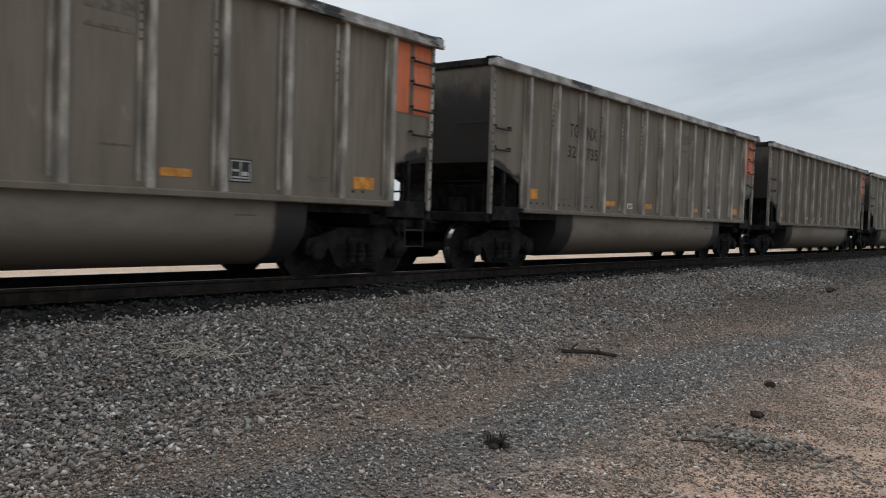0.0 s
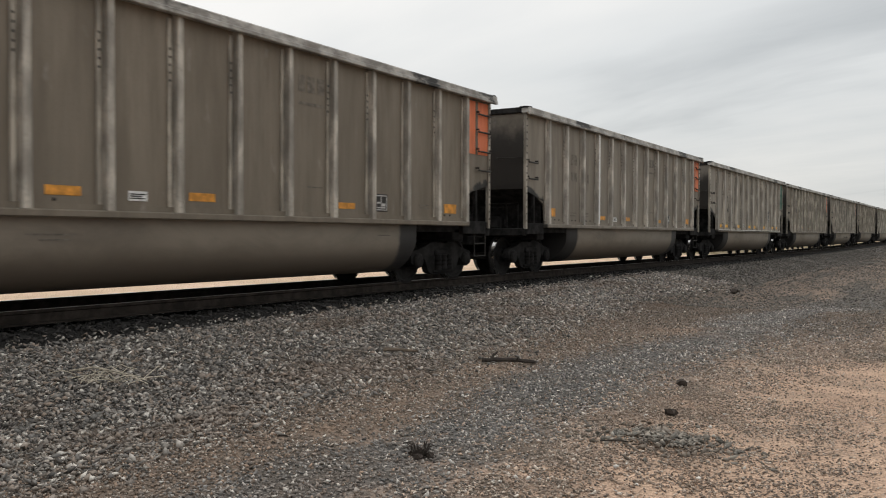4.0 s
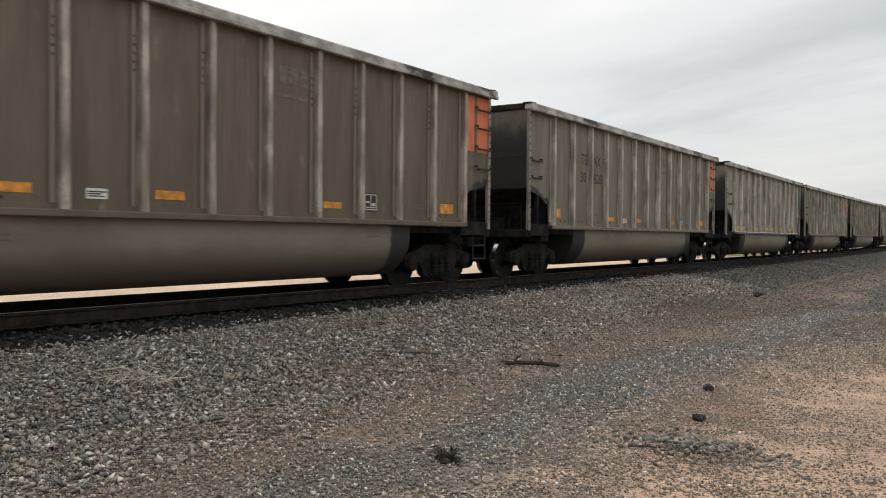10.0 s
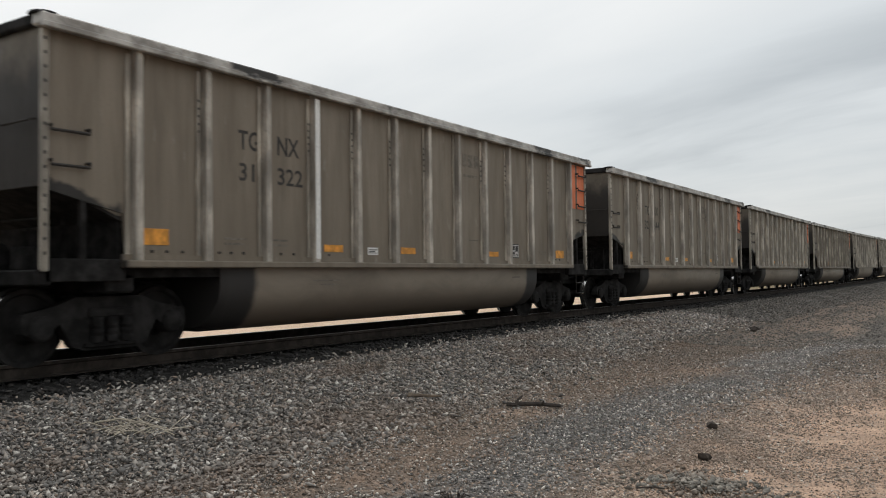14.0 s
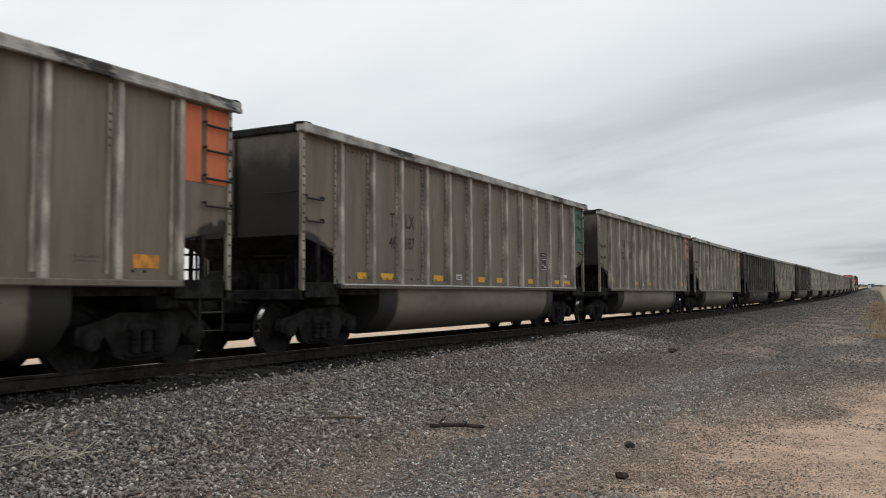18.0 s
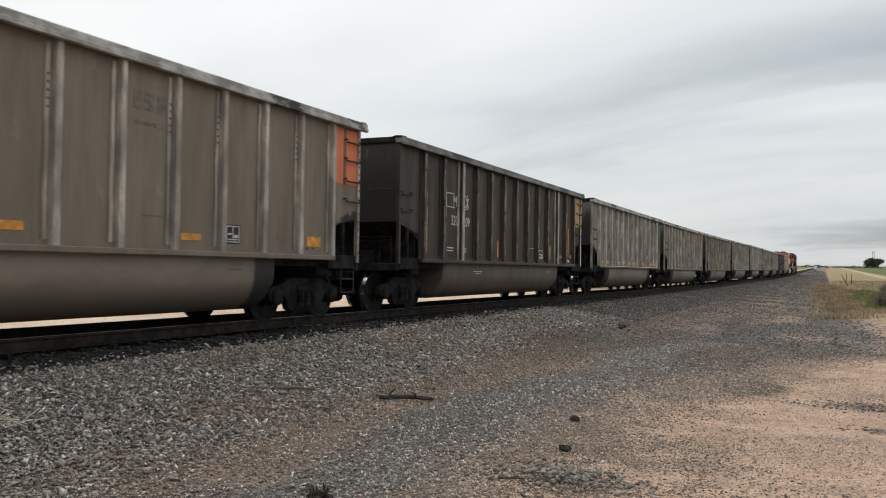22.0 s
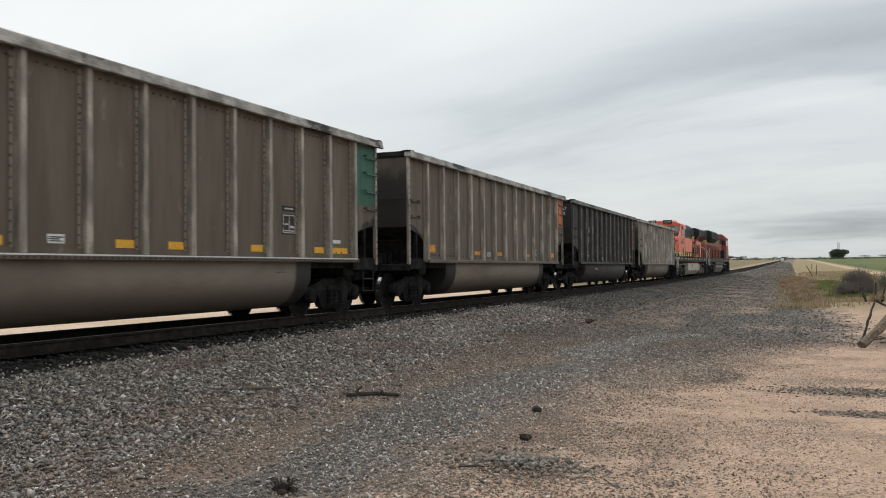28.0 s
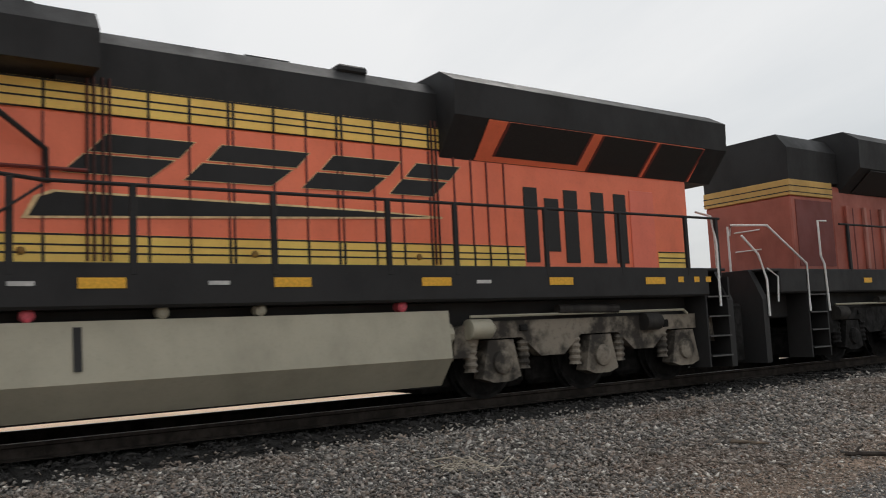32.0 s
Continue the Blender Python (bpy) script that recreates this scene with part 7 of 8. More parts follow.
    part("hood_pipe", Shape().tube([(1.05, 9.9, 2.86), (1.05, 11.6, 2.86)], 0.022, 6), LOCO_RED, loco)
    swoosh_letters(loco)
    for y, w in ((17.69, 0.27), (18.10, 0.29), (18.50, 0.29), (19.09, 0.28), (19.60, 0.28)):
        part("hood_louvre", Shape().box(1.0, 1.014, y, y + w, 2.12 if y == 18.10 else 1.95, 2.93 if y == 18.10 else 3.08, 0.004), GRILLE, hood, "tall black louvre")
    part("sand_door", Shape().box(1.0, 1.02, 19.97, 20.55, 1.86, 3.16, 0.008), LOCO_CAB, hood, "dusty orange door")
    part("exhaust_cover", Shape().box(0.3, 0.85, 14.75, 15.2, 4.47, 4.58, 0.03), LOCO_BLACK, loco)
    part("air_horn", Shape().tube([(0.5, 13.6, 4.57), (0.5, 14.2, 4.57)], 0.05, 8).tube([(0.25, 13.5, 4.59), (0.25, 14.1, 4.59)], 0.06, 8).box(0.1, 0.6, 13.8, 13.9, 4.47, 4.57), LOCO_BLACK, loco, "black air horns")
    # radiator housing with flared wings
    prof = [(-1.0, 3.40), (1.0, 3.40), (1.42, 3.92), (1.44, 4.40), (1.10, 4.60), (-1.10, 4.60), (-1.44, 4.40), (-1.42, 3.92)]
    rad = part("radiator_housing", Shape().prism(prof, "y", 16.2, 22.1), LOCO_BLACK, loco, "black flared radiator housing")

    def under_wing(a, b, s0, s1, off, thick, lean=0.0):
        """A slab on the sloping underside of the wing, from s0 to s1 of its slope."""
        g = Shape()
        p, q = (1.0 + 0.42 * s0, 3.40 + 0.52 * s0), (1.0 + 0.42 * s1, 3.40 + 0.52 * s1)
        n0, n1 = (0.78 * off, -0.63 * off), (0.78 * (off + thick), -0.63 * (off + thick))
        return hexa(g, *[[(p[0] + n[0], a, p[1] + n[1]), (p[0] + n[0], b, p[1] + n[1]), (q[0] + n[0], b - lean, q[1] + n[1]), (q[0] + n[0], a - lean, q[1] + n[1])] for n in (n0, n1)])

    part("wing_underside", under_wing(16.8, 21.5, 0.02, 0.98, -0.005, 0.017), LOCO_ORANGE, rad, "orange sloping panel under the wing")
    for a, b, s0, s1 in ((17.1, 18.75, 0.16, 0.98), (19.0, 20.2, 0.02, 0.97), (20.32, 21.42, 0.02, 0.97)):
        part("radiator_screen", under_wing(a, b, s0, s1, 0.012, 0.006, -0.06), GRILLE, rad, "black slanting radiator screen")
        for k in (0.0, 1.0):
            part("screen_edge", under_wing(a + (b - a) * k - 0.02, a + (b - a) * k + 0.02, s0, s1, 0.012, 0.012, -0.06), LOCO_RED, rad)
    part("roof_fan", Shape().box(-1.0, 1.0, 17.0, 21.4, 4.60, 4.64, 0.02), GRILLE, rad)
    # fuel tank
    tk = part("fuel_tank", Shape().prism([(-1.36, 1.26), (1.36, 1.26), (1.42, 0.64), (1.12, 0.28), (-1.12, 0.28), (-1.42, 0.64)], "y", 8.5, 15.98), TANK, loco, "dusty grey fuel tank")
    part("sight_glass", hexa(Shape(), [(1.39, 11.40, 0.76), (1.39, 11.48, 0.76), (1.35, 11.48, 1.2), (1.35, 11.40, 1.2)], [(1.425, 11.40, 0.76), (1.425, 11.48, 0.76), (1.38, 11.48, 1.2), (1.38, 11.40, 1.2)]), LOCO_BLACK, tk)
    part("tank_stripe", Shape().prism([(-1.1, 0.30), (1.1, 0.30), (1.1, 0.26), (-1.1, 0.26)], "y", 8.3, 16.0), UNDER, tk)
    for y in (8.2, 16.05):
        part("end_reservoir", Shape().lathe([(y - 0.1, 0.1), (y - 0.06, 0.15), (y + 0.06, 0.15), (y + 0.1, 0.1)], 12, "y", (1.15, 0, 0.95)), TANK, tk)
    for y, mt in ((11.0, PINK), (12.3, TANK), (15.3, PINK), (9.9, PINK), (13.4, TANK)):
        part("filler_cap", Shape().lathe([(1.2, 0.07), (1.32, 0.07), (1.34, 0.04)], 10, "x", (0, y, 1.33)), mt, tk)
    loco_truck(loco, 5.35, 1.95, UNDER_DUST)
    loco_truck(loco, 18.9)
    # walkway railing
    for y in (10.82, 11.97, 13.53, 15.06, 16.1, 17.7, 19.25, 20.8, 21.6):
        rail_post(loco, y)
    part("railing", Shape().tube([(1.02, 9.95, 2.86), (1.2, 10.4, 2.78), (1.44, 11.1, 2.66), (1.44, 21.7, 2.70)], 0.022, 7), LOCO_BLACK, loco, "black walkway railing")
    # low handrail past the cabs, at the top of the yellow band
    part("cab_handrail", Shape().tube([(1.51, 5.98, 2.21), (1.545, 6.1, 2.21), (1.545, 10.6, 2.21), (1.5, 11.1, 2.6)], 0.018, 6), LOCO_BLACK, loco, "black handrail beside the cab")
    for y in (6.18, 7.22, 8.48, 9.59, 10.55):
        rail_post(loco, y, 1.72, 2.2, 1.53)
    st = part("step_well", Shape().box(1.0, 1.40, 1.36, 2.42, 0.28, 1.72, 0.02), LOCO_BLACK, loco)
    for a, b, z in ((1.68, 2.30, 0.39), (1.45, 2.02, 0.67), (1.40, 1.92, 0.95), (1.40, 1.85, 1.24)):
        part("step_tread", Shape().box(1.1, 1.46, a, b, z - 0.03, z, 0.005), LOCO_BLACK, st)
        part("step_edge", Shape().box(1.46, 1.468, a, b, z - 0.012, z + 0.012), HANDRAIL, st, "white step edge")
    part("step_plate", Shape().box(1.44, 1.462, 1.44, 1.92, 1.58, 1.72, 0.004), TANK, st, "grey plate")
    part("round_cap", Shape().lathe([(1.40, 0.08), (1.43, 0.08), (1.44, 0.05)], 14, "x", (0, 2.04, 1.46)), TANK, st, "", True)
    steps_and_rails(loco, 21.2, toward=1)
    white_rail(loco, [(1.47, 2.27, 0.90), (1.47, 2.20, 1.73), (1.44, 1.95, 1.98), (1.36, 1.70, 2.22), (1.30, 1.68, 2.30), (1.28, 1.72, 2.70)])
    white_rail(loco, [(1.47, 1.40, 1.05), (1.47, 1.58, 1.14), (1.47, 1.60, 1.22), (1.47, 1.60, 1.71), (1.42, 1.18, 2.12), (1.22, 0.82, 2.46), (1.05, 0.90, 2.66), (0.70, 1.05, 2.75)])
    white_rail(loco, [(1.47, 1.69, 1.5), (1.47, 1.1, 1.5), (1.47, 0.9, 1.7), (1.47, 0.7, 1.74)], 0.015)
    white_rail(loco, [(1.46, 21.55, 1.2), (1.46, 21.55, 2.3), (1.35, 21.6, 2.75), (0.9, 21.8, 2.9)])
    part("pilot", Shape().prism([(-1.45, 0.18), (1.45, 0.18), (1.45, 1.3), (1.2, 1.85), (-1.2, 1.85), (-1.45, 1.3)], "y", 1.36, 1.52), LOCO_BLACK, loco, "black pilot plate")
    part("pilot", Shape().prism([(-1.45, 0.18), (1.45, 0.18), (1.45, 1.3), (1.2, 1.84), (-1.2, 1.84), (-1.45, 1.3)], "y", 21.75, 21.9), LOCO_BLACK, loco, "black pilot plate")
    for sgn in (-1, 1):
        part("front_rail", Shape().tube([(sgn * 0.9, 1.47, 1.85), (sgn * 0.9, 1.47, 2.72), (sgn * 0.35, 1.47, 2.72), (sgn * 0.35, 1.47, 1.85)], 0.012, 6), PIPE_RED, loco, "thin red end railing")
    for y in (21.95, 22.35):
        part("coupling_gear", Shape().box(-1.1, 1.1, y, y + 0.3, 0.2, 1.25, 0.05), UNDER, loco)
    for y in (0.72, 22.0):
        part("coupler", Shape().box(-0.13, 0.13, y, y + 0.7, 0.76, 1.0, 0.03).box(-0.2, 0.2, y - 0.05, y + 0.2, 0.72, 1.04, 0.04), UNDER, loco)
    for x in (-0.5, -0.35, 0.35, 0.5):
        part("air_hose", Shape().tube([(x, 1.4, 1.0), (x, 1.15, 0.7), (x, 0.95, 0.55)], 0.03, 6), UNDER, loco)
    return loco


def second_loco():
    """Coupled back to back: its hood end is near, its cab far away. Its y runs on from the first one's."""
    loco = thing("locomotive", "dusty faded orange-red and black diesel locomotive, cab facing away", "locomotive", "locomotives at the train's end")
    part("frame", Shape().box(-1.46, 1.46, 23.3, 46.9, 1.40, 1.84, 0.03).box(-1.0, 1.0, 22.9, 47, 0.95, 1.42, 0.03), LOCO_BLACK, loco, "black side sill")
    part("deck", Shape().box(-1.46, 1.46, 22.85, 47.2, 1.80, 1.85, 0.01), LOCO_BLACK, loco)
    for k in range(9):
        part("reflector", Shape().box(1.462, 1.468, 26.2 + 2.1 * k, 26.5 + 2.1 * k, 1.58, 1.68, 0.002), YELLOW, loco)
    # hood end with its yellow band, then the ribbed hood
    end = part("hood_end", Shape().box(-1.0, 1.0, 24.6, 26.1, 1.85, 3.36, 0.03), LOCO_ORANGE_DUSTY, loco, "dusty dull orange-red hood end")
    part("end_door", Shape().box(1.0, 1.012, 24.75, 26.05, 1.95, 3.28, 0.005), LOCO_RED, end, "dark red door recess")
    e = part("yellow_stripe", Shape().box(-1.02, 1.02, 24.58, 26.12, 3.36, 3.68, 0.01), YELLOW_DUSTY, loco, "dusty yellow band with thin black lines")
    part("stripe_lines", Shape().box(-1.023, 1.023, 24.576, 26.12, 3.42, 3.44).box(-1.023, 1.023, 24.576, 26.12, 3.54, 3.56), LOCO_BLACK, e)
    for z in (2.35, 2.75):
        part("end_grab", Shape().tube([(-0.3, 24.56, z), (0.3, 24.56, z)], 0.014, 5), HANDRAIL, end)
    hood = part("hood", Shape().box(-1.0, 1.0, 26.1, 42.2, 1.85, 3.62, 0.03), LOCO_ORANGE_DUSTY, loco, "dusty faded orange-red hood")
    for k in range(17):
        y = 26.5 + 0.72 * k
        part("hood_post", Shape().box(1.0, 1.07, y, y + 0.10, 1.9, 3.22, 0.01), LOCO_DUST_PINK if k % 3 else LOCO_ORANGE_DUSTY, hood)
        part("door_seam", Shape().box(1.0, 1.006, y + 0.36, y + 0.40, 1.9, 3.2), LOCO_RED, hood)
    part("hood_crown", Shape().prism([(-1.0, 3.68), (1.0, 3.68), (1.02, 4.32), (0.8, 4.62), (-0.8, 4.62), (-1.02, 4.32)], "y", 24.6, 42.2), LOCO_BLACK, loco, "black hood top")
    rad = part("radiator_housing", Shape().prism([(-1.0, 3.50), (1.0, 3.50), (1.50, 3.95), (1.52, 4.54), (1.2, 4.76), (-1.2, 4.76), (-1.52, 4.54), (-1.50, 3.95)], "y", 26.4, 33.4), LOCO_BLACK, loco, "black flared radiator housing")
    part("radiator_cover", hexa(Shape(), [(1.51, 29.2, 4.0), (1.525, 29.2, 4.53), (1.24, 29.2, 4.75), (1.2, 29.2, 4.7)], [(1.51, 33.2, 4.0), (1.525, 33.2, 4.53), (1.24, 33.2, 4.75), (1.2, 33.2, 4.7)]), UNDER_DUST, rad, "grey dusty cover")
    for a in (26.8, 28.9, 31.0):
        g = Shape()
        hexa(g, [(1.04, a, 3.52), (1.04, a + 1.8, 3.52), (1.49, a + 1.8, 3.92), (1.49, a, 3.92)], [(1.06, a, 3.51), (1.06, a + 1.8, 3.51), (1.51, a + 1.8, 3.90), (1.51, a, 3.90)])
        part("radiator_screen", g, GRILLE, rad)
    part("brown_panel", Shape().prism([(32.6, 3.62), (39.2, 3.62), (39.2, 4.05), (37.8, 4.05), (34.2, 4.05)], "x", 1.0, 1.03), BROWN_PANEL, loco, "faded tan hood panel")
    part("brown_panel", Shape().box(1.0, 1.012, 33.4, 40.9, 3.24, 3.62), BROWN_PANEL, loco)
    for y in (35.0, 38.6):
        part("roof_unit", Shape().box(-0.7, 0.7, y, y + 1.5, 4.60, 4.74, 0.04), LOCO_BLACK, loco)
    # cab and nose at the far end
    cab = Shape()
    hexa(cab, [(-1.5, 42.2, 1.85), (1.5, 42.2, 1.85), (1.5, 42.2, 4.36), (-1.5, 42.2, 4.36)], [(-1.5, 45.6, 1.85), (1.5, 45.6, 1.85), (1.5, 45.2, 4.36), (-1.5, 45.2, 4.36)])
    hexa(cab, [(-1.5, 42.2, 4.36), (1.5, 42.2, 4.36), (1.0, 42.2, 4.86), (-1.0, 42.2, 4.86)], [(-1.5, 45.2, 4.36), (1.5, 45.2, 4.36), (1.0, 45.1, 4.84), (-1.0, 45.1, 4.84)])
    part("cab_shell", cab, LOCO_RED_FADED, loco, "faded red cab")
    part("cab_window", Shape().box(1.50, 1.512, 42.7, 43.6, 3.45, 4.1), GLASS, loco, "dark cab side window")
    part("window_card", Shape().box(1.512, 1.516, 42.95, 43.2, 3.7, 4.0), WHITE, loco)
    part("cab_window", Shape().box(1.50, 1.512, 44.1, 45, 3.45, 4.1), GLASS, loco, "dark cab side window")
    part("rear_window", Shape().box(1.04, 1.42, 42.18, 42.2, 3.5, 4.1), GLASS, loco, "dark rear cab window")
    part("cab_recess", Shape().box(1.02, 1.46, 40.6, 42.2, 1.85, 2.9, 0.02), LOCO_BLACK, loco)
    nose = Shape()
    hexa(nose, [(-1.5, 45.6, 1.85), (1.5, 45.6, 1.85), (1.5, 45.45, 3.55), (-1.5, 45.45, 3.55)], [(-1.1, 47.1, 1.85), (1.1, 47.1, 1.85), (1.0, 46.9, 3.3), (-1.0, 46.9, 3.3)])
    nose.box(1.5, 1.512, 43.7, 45.5, 1.87, 2.9)
    part("nose", nose, LOCO_DUST_PINK, loco, "pale dusty orange nose")
    part("fuel_tank", Shape().prism([(-1.30, 1.04), (1.30, 1.04), (1.40, 0.80), (1.15, 0.28), (-1.15, 0.28), (-1.40, 0.80)], "y", 31.6, 39.3), TANK_DARK, loco, "sooty dark fuel tank")
    part("air_reservoir", Shape().lathe([(31.5, 0.06), (31.6, 0.17), (31.75, 0.21), (34.7, 0.21), (34.76, 0.19), (34.84, 0.19), (34.9, 0.21), (39.2, 0.21), (39.35, 0.17), (39.45, 0.06)], 16, "y", (1.22, 0, 1.26)), TANK_DARK, loco, "long sooty air reservoir", True)
    loco_truck(loco, 27.9, 1.85, UNDER)
    loco_truck(loco, 43.6, 1.85, UNDER)
    for k in range(10):
        rail_post(loco, 25.8 + 1.62 * k, 1.8, 2.75)
    part("railing", Shape().tube([(1.44, 25.5, 2.75), (1.44, 40.5, 2.75)], 0.022, 7), LOCO_BLACK, loco, "black walkway railing")
    steps_and_rails(loco, 24.2, toward=1)
    steps_and_rails(loco, 46.2, toward=1)
    white_rail(loco, [(1.47, 22.9, 1.0), (1.47, 22.9, 1.65), (1.44, 22.75, 2.1), (1.3, 22.5, 2.45)])
    white_rail(loco, [(1.47, 23.2, 1.25), (1.47, 23.25, 1.7), (1.47, 22.95, 1.85)], 0.016)
    white_rail(loco, [(1.47, 24.2, 1.06), (1.47, 24.2, 1.95), (1.30, 23.3, 2.66), (0.6, 23.2, 2.75), (0.55, 23.2, 2.55)])
    white_rail(loco, [(1.47, 24.85, 1.05), (1.47, 24.8, 1.95), (1.47, 24.7, 2.1), (1.47, 24.7, 2.78), (1.40, 25.1, 2.80)])
    for x in (-0.7, -0.4, 0.4, 0.7):
        part("end_rail", Shape().tube([(x, 22.95, 1.84), (x, 22.95, 2.7)], 0.02, 6), HANDRAIL, loco)
    part("pilot", Shape().prism([(-1.45, 0.18), (1.45, 0.18), (1.45, 1.3), (1.2, 1.84), (-1.2, 1.84), (-1.45, 1.3)], "y", 22.75, 22.9), LOCO_BLACK, loco, "black pilot plate")
    part("pilot", Shape().prism([(-1.45, 0.18), (1.45, 0.18), (1.45, 1.3), (1.2, 1.84), (-1.2, 1.84), (-1.45, 1.3)], "y", 47.2, 47.35), LOCO_BLACK, loco, "black pilot plate")
    for y in (22.2, 47.3):
        part("coupler", Shape().box(-0.13, 0.13, y, y + 0.7, 0.76, 1.0, 0.03), UNDER, loco)
    return loco


LOCO_FIRST = 10.54 + 36 * PITCH - 0.17
for make in (first_loco, second_loco):
    unit = make()
    unit.location = (TRACK, LOCO_FIRST, RAIL)
    TRAIN.append((unit, LOCO_FIRST))

# ---- things on the ground ----
WOOD = plain("weathered_grey_wood", (0.17, 0.13, 0.095), 0.9, 0.0, 0.4, 14, 0.5)
DEADWOOD = plain("dead_dark_wood", (0.055, 0.045, 0.038), 0.95, 0.0, 0.4, 20, 0.5)
LUMP = plain("dry_dark_lump", (0.045, 0.034, 0.027), 0.95, 0.0, 0.4, 30, 0.8)
STRAW = plain("dry_straw", (0.50, 0.44, 0.35), 0.9, 0.0, 0.25, 30)


def gz(x, y):
    return float(ground_z(x, y))


def stick(pts, r0, r1, jig=0.02, seed=1):
    """A crooked tapering branch along the given points."""
    rr = random.Random(seed)
    fine = []
    for a, b in zip(pts, pts[1:]):
        for k in range(4):
            t = k / 4
            fine.append(tuple(p + (q - p) * t + rr.uniform(-jig, jig) for p, q in zip(a, b)))
    fine.append(pts[-1])
    n = len(fine)
    return Shape().tube(fine, r0, 7, True, [(r0 + (r1 - r0) * i / (n - 1)) * rr.uniform(0.85, 1.15) for i in range(n)])


z = gz(-4.5, 8.55)
br = solid("fallen_branch", stick([(-4.82, 8.56, z + 0.04), (-4.52, 8.64, z + 0.05), (-4.20, 8.72, z + 0.04)], 0.03, 0.02, 0.01, 3), DEADWOOD, "dark dead branch lying on the gravel", "branch", smooth=True)
part("twig", stick([(-4.72, 8.58, z + 0.06), (-4.66, 8.64, z + 0.14)], 0.02, 0.01, 0.004, 5), DEADWOOD, br)
part("twig", stick([(-4.42, 8.68, z + 0.05), (-4.36, 8.58, z + 0.10)], 0.018, 0.01, 0.004, 6), DEADWOOD, br)
for i, (x, y, r) in enumerate(((-2.41, 8.39, 0.05), (-2.08, 6.95, 0.05), (-5.07, 22.2, 0.09), (-5.05, 22.6, 0.07))):
    v, f = stone_shapes(np.random.default_rng(40 + i), 1)[0]
    far_out = Shape().add([(a * r * 1.15, b * r * 0.95, c * r * 0.85) for a, b, c in v], f.tolist())
    solid("dark_clod", far_out, LUMP, "dark dry clod lying on the gravel", "clod", "dark clods on the gravel", at=(x, y, gz(x, y) + r * 0.6), smooth=True)
solid("pale_stick", stick([(-5.95, 8.1, gz(-5.9, 8.1) + 0.05), (-5.6, 8.35, gz(-5.6, 8.3) + 0.06)], 0.025, 0.015, 0.006, 8), WOOD, "pale dry stick on the ballast", "stick")
s = Shape()
rr = random.Random(60)
s.tube([(-0.32, -0.05, 0.05), (-0.05, 0.02, 0.10), (0.18, 0.06, 0.08), (0.42, 0.12, 0.05)], 0.010, 5, True, [0.012, 0.010, 0.008, 0.005])
for k in range(26):
    a, l = rr.uniform(0, 6.28), rr.uniform(0.12, 0.42)
    x0, y0 = rr.gauss(0.15, 0.22), rr.gauss(-0.05, 0.12)
    s.tube([(x0, y0, 0.02), (x0 + l * 0.5 * math.cos(a), y0 + l * 0.5 * math.sin(a), rr.uniform(0.03, 0.12)), (x0 + l * math.cos(a), y0 + l * math.sin(a), rr.uniform(0.02, 0.06))], 0.005, 4)
solid("dry_grass_tuft", s, STRAW, "flattened dry straw on the ballast", "dry grass", "straw tufts", at=(-6.74, 4.75, gz(-6.74, 4.75) + 0.02))
# a withered weed torn out and lying on the gravel
weed = thing("withered_weed", "dark withered weed lying on the gravel", "weed", at=(-3.1, 4.68, gz(-3.1, 4.68)))
for k in range(4):
    v, f = stone_shapes(np.random.default_rng(140 + k), 1)[0]
    q = (0.055, 0.04, 0.035, 0.03)[k]
    part("clump", Shape().add([(a * q * 1.2 + (0, -0.07, 0.06, 0.02)[k], b * q + (0, 0.02, 0.03, -0.05)[k], c * q * 0.8 + q * 0.5) for a, b, c in v], f.tolist()), LUMP, weed, smooth=True)
s = Shape()
for k in range(20):
    a, l = rr.uniform(0, 6.28), rr.uniform(0.05, 0.14)
    s.tube([(0.03 * math.cos(a), 0.03 * math.sin(a), 0.02), (l * 0.6 * math.cos(a), l * 0.6 * math.sin(a), rr.uniform(0.03, 0.11)), (l * math.cos(a + 0.3), l * math.sin(a + 0.3), rr.uniform(0.01, 0.10))], 0.0045, 4)
tagged(part("brittle_stem", s, DEADWOOD, weed), kind="stuff")
z = gz(-2.1, 5.66)
solid("twig", stick([(-2.20, 5.66, z + 0.03), (-2.11, 5.70, z + 0.038), (-2.02, 5.74, z + 0.03)], 0.007, 0.004, 0.004, 9), DEADWOOD, "thin dark twig beside the spilled stones", "twig")

# broken fence: a leaning post with fallen poles
fence = thing("fallen_fence_post", "leaning grey timber post with broken poles", "fence post", at=(0, 0, 0))
part("post", stick([(1.27, 17.1, 0.03), (1.70, 17.7, 0.40), (2.28, 18.5, 0.95)], 0.095, 0.075, 0.01, 11), WOOD, fence, smooth=True)
part("pole", stick([(1.30, 17.4, 0.02), (1.42, 17.6, 0.45), (1.58, 17.9, 0.86)], 0.026, 0.020, 0.012, 12), DEADWOOD, fence, smooth=True)
part("pole", stick([(1.58, 17.9, 0.84), (2.0, 18.6, 0.60), (2.8, 20.4, 0.10)], 0.023, 0.016, 0.012, 13), DEADWOOD, fence, smooth=True)
part("pole", stick([(1.85, 18.2, 0.50), (2.25, 18.9, 0.32), (2.75, 20.0, 0.05)], 0.024, 0.016, 0.012, 14), DEADWOOD, fence, smooth=True)
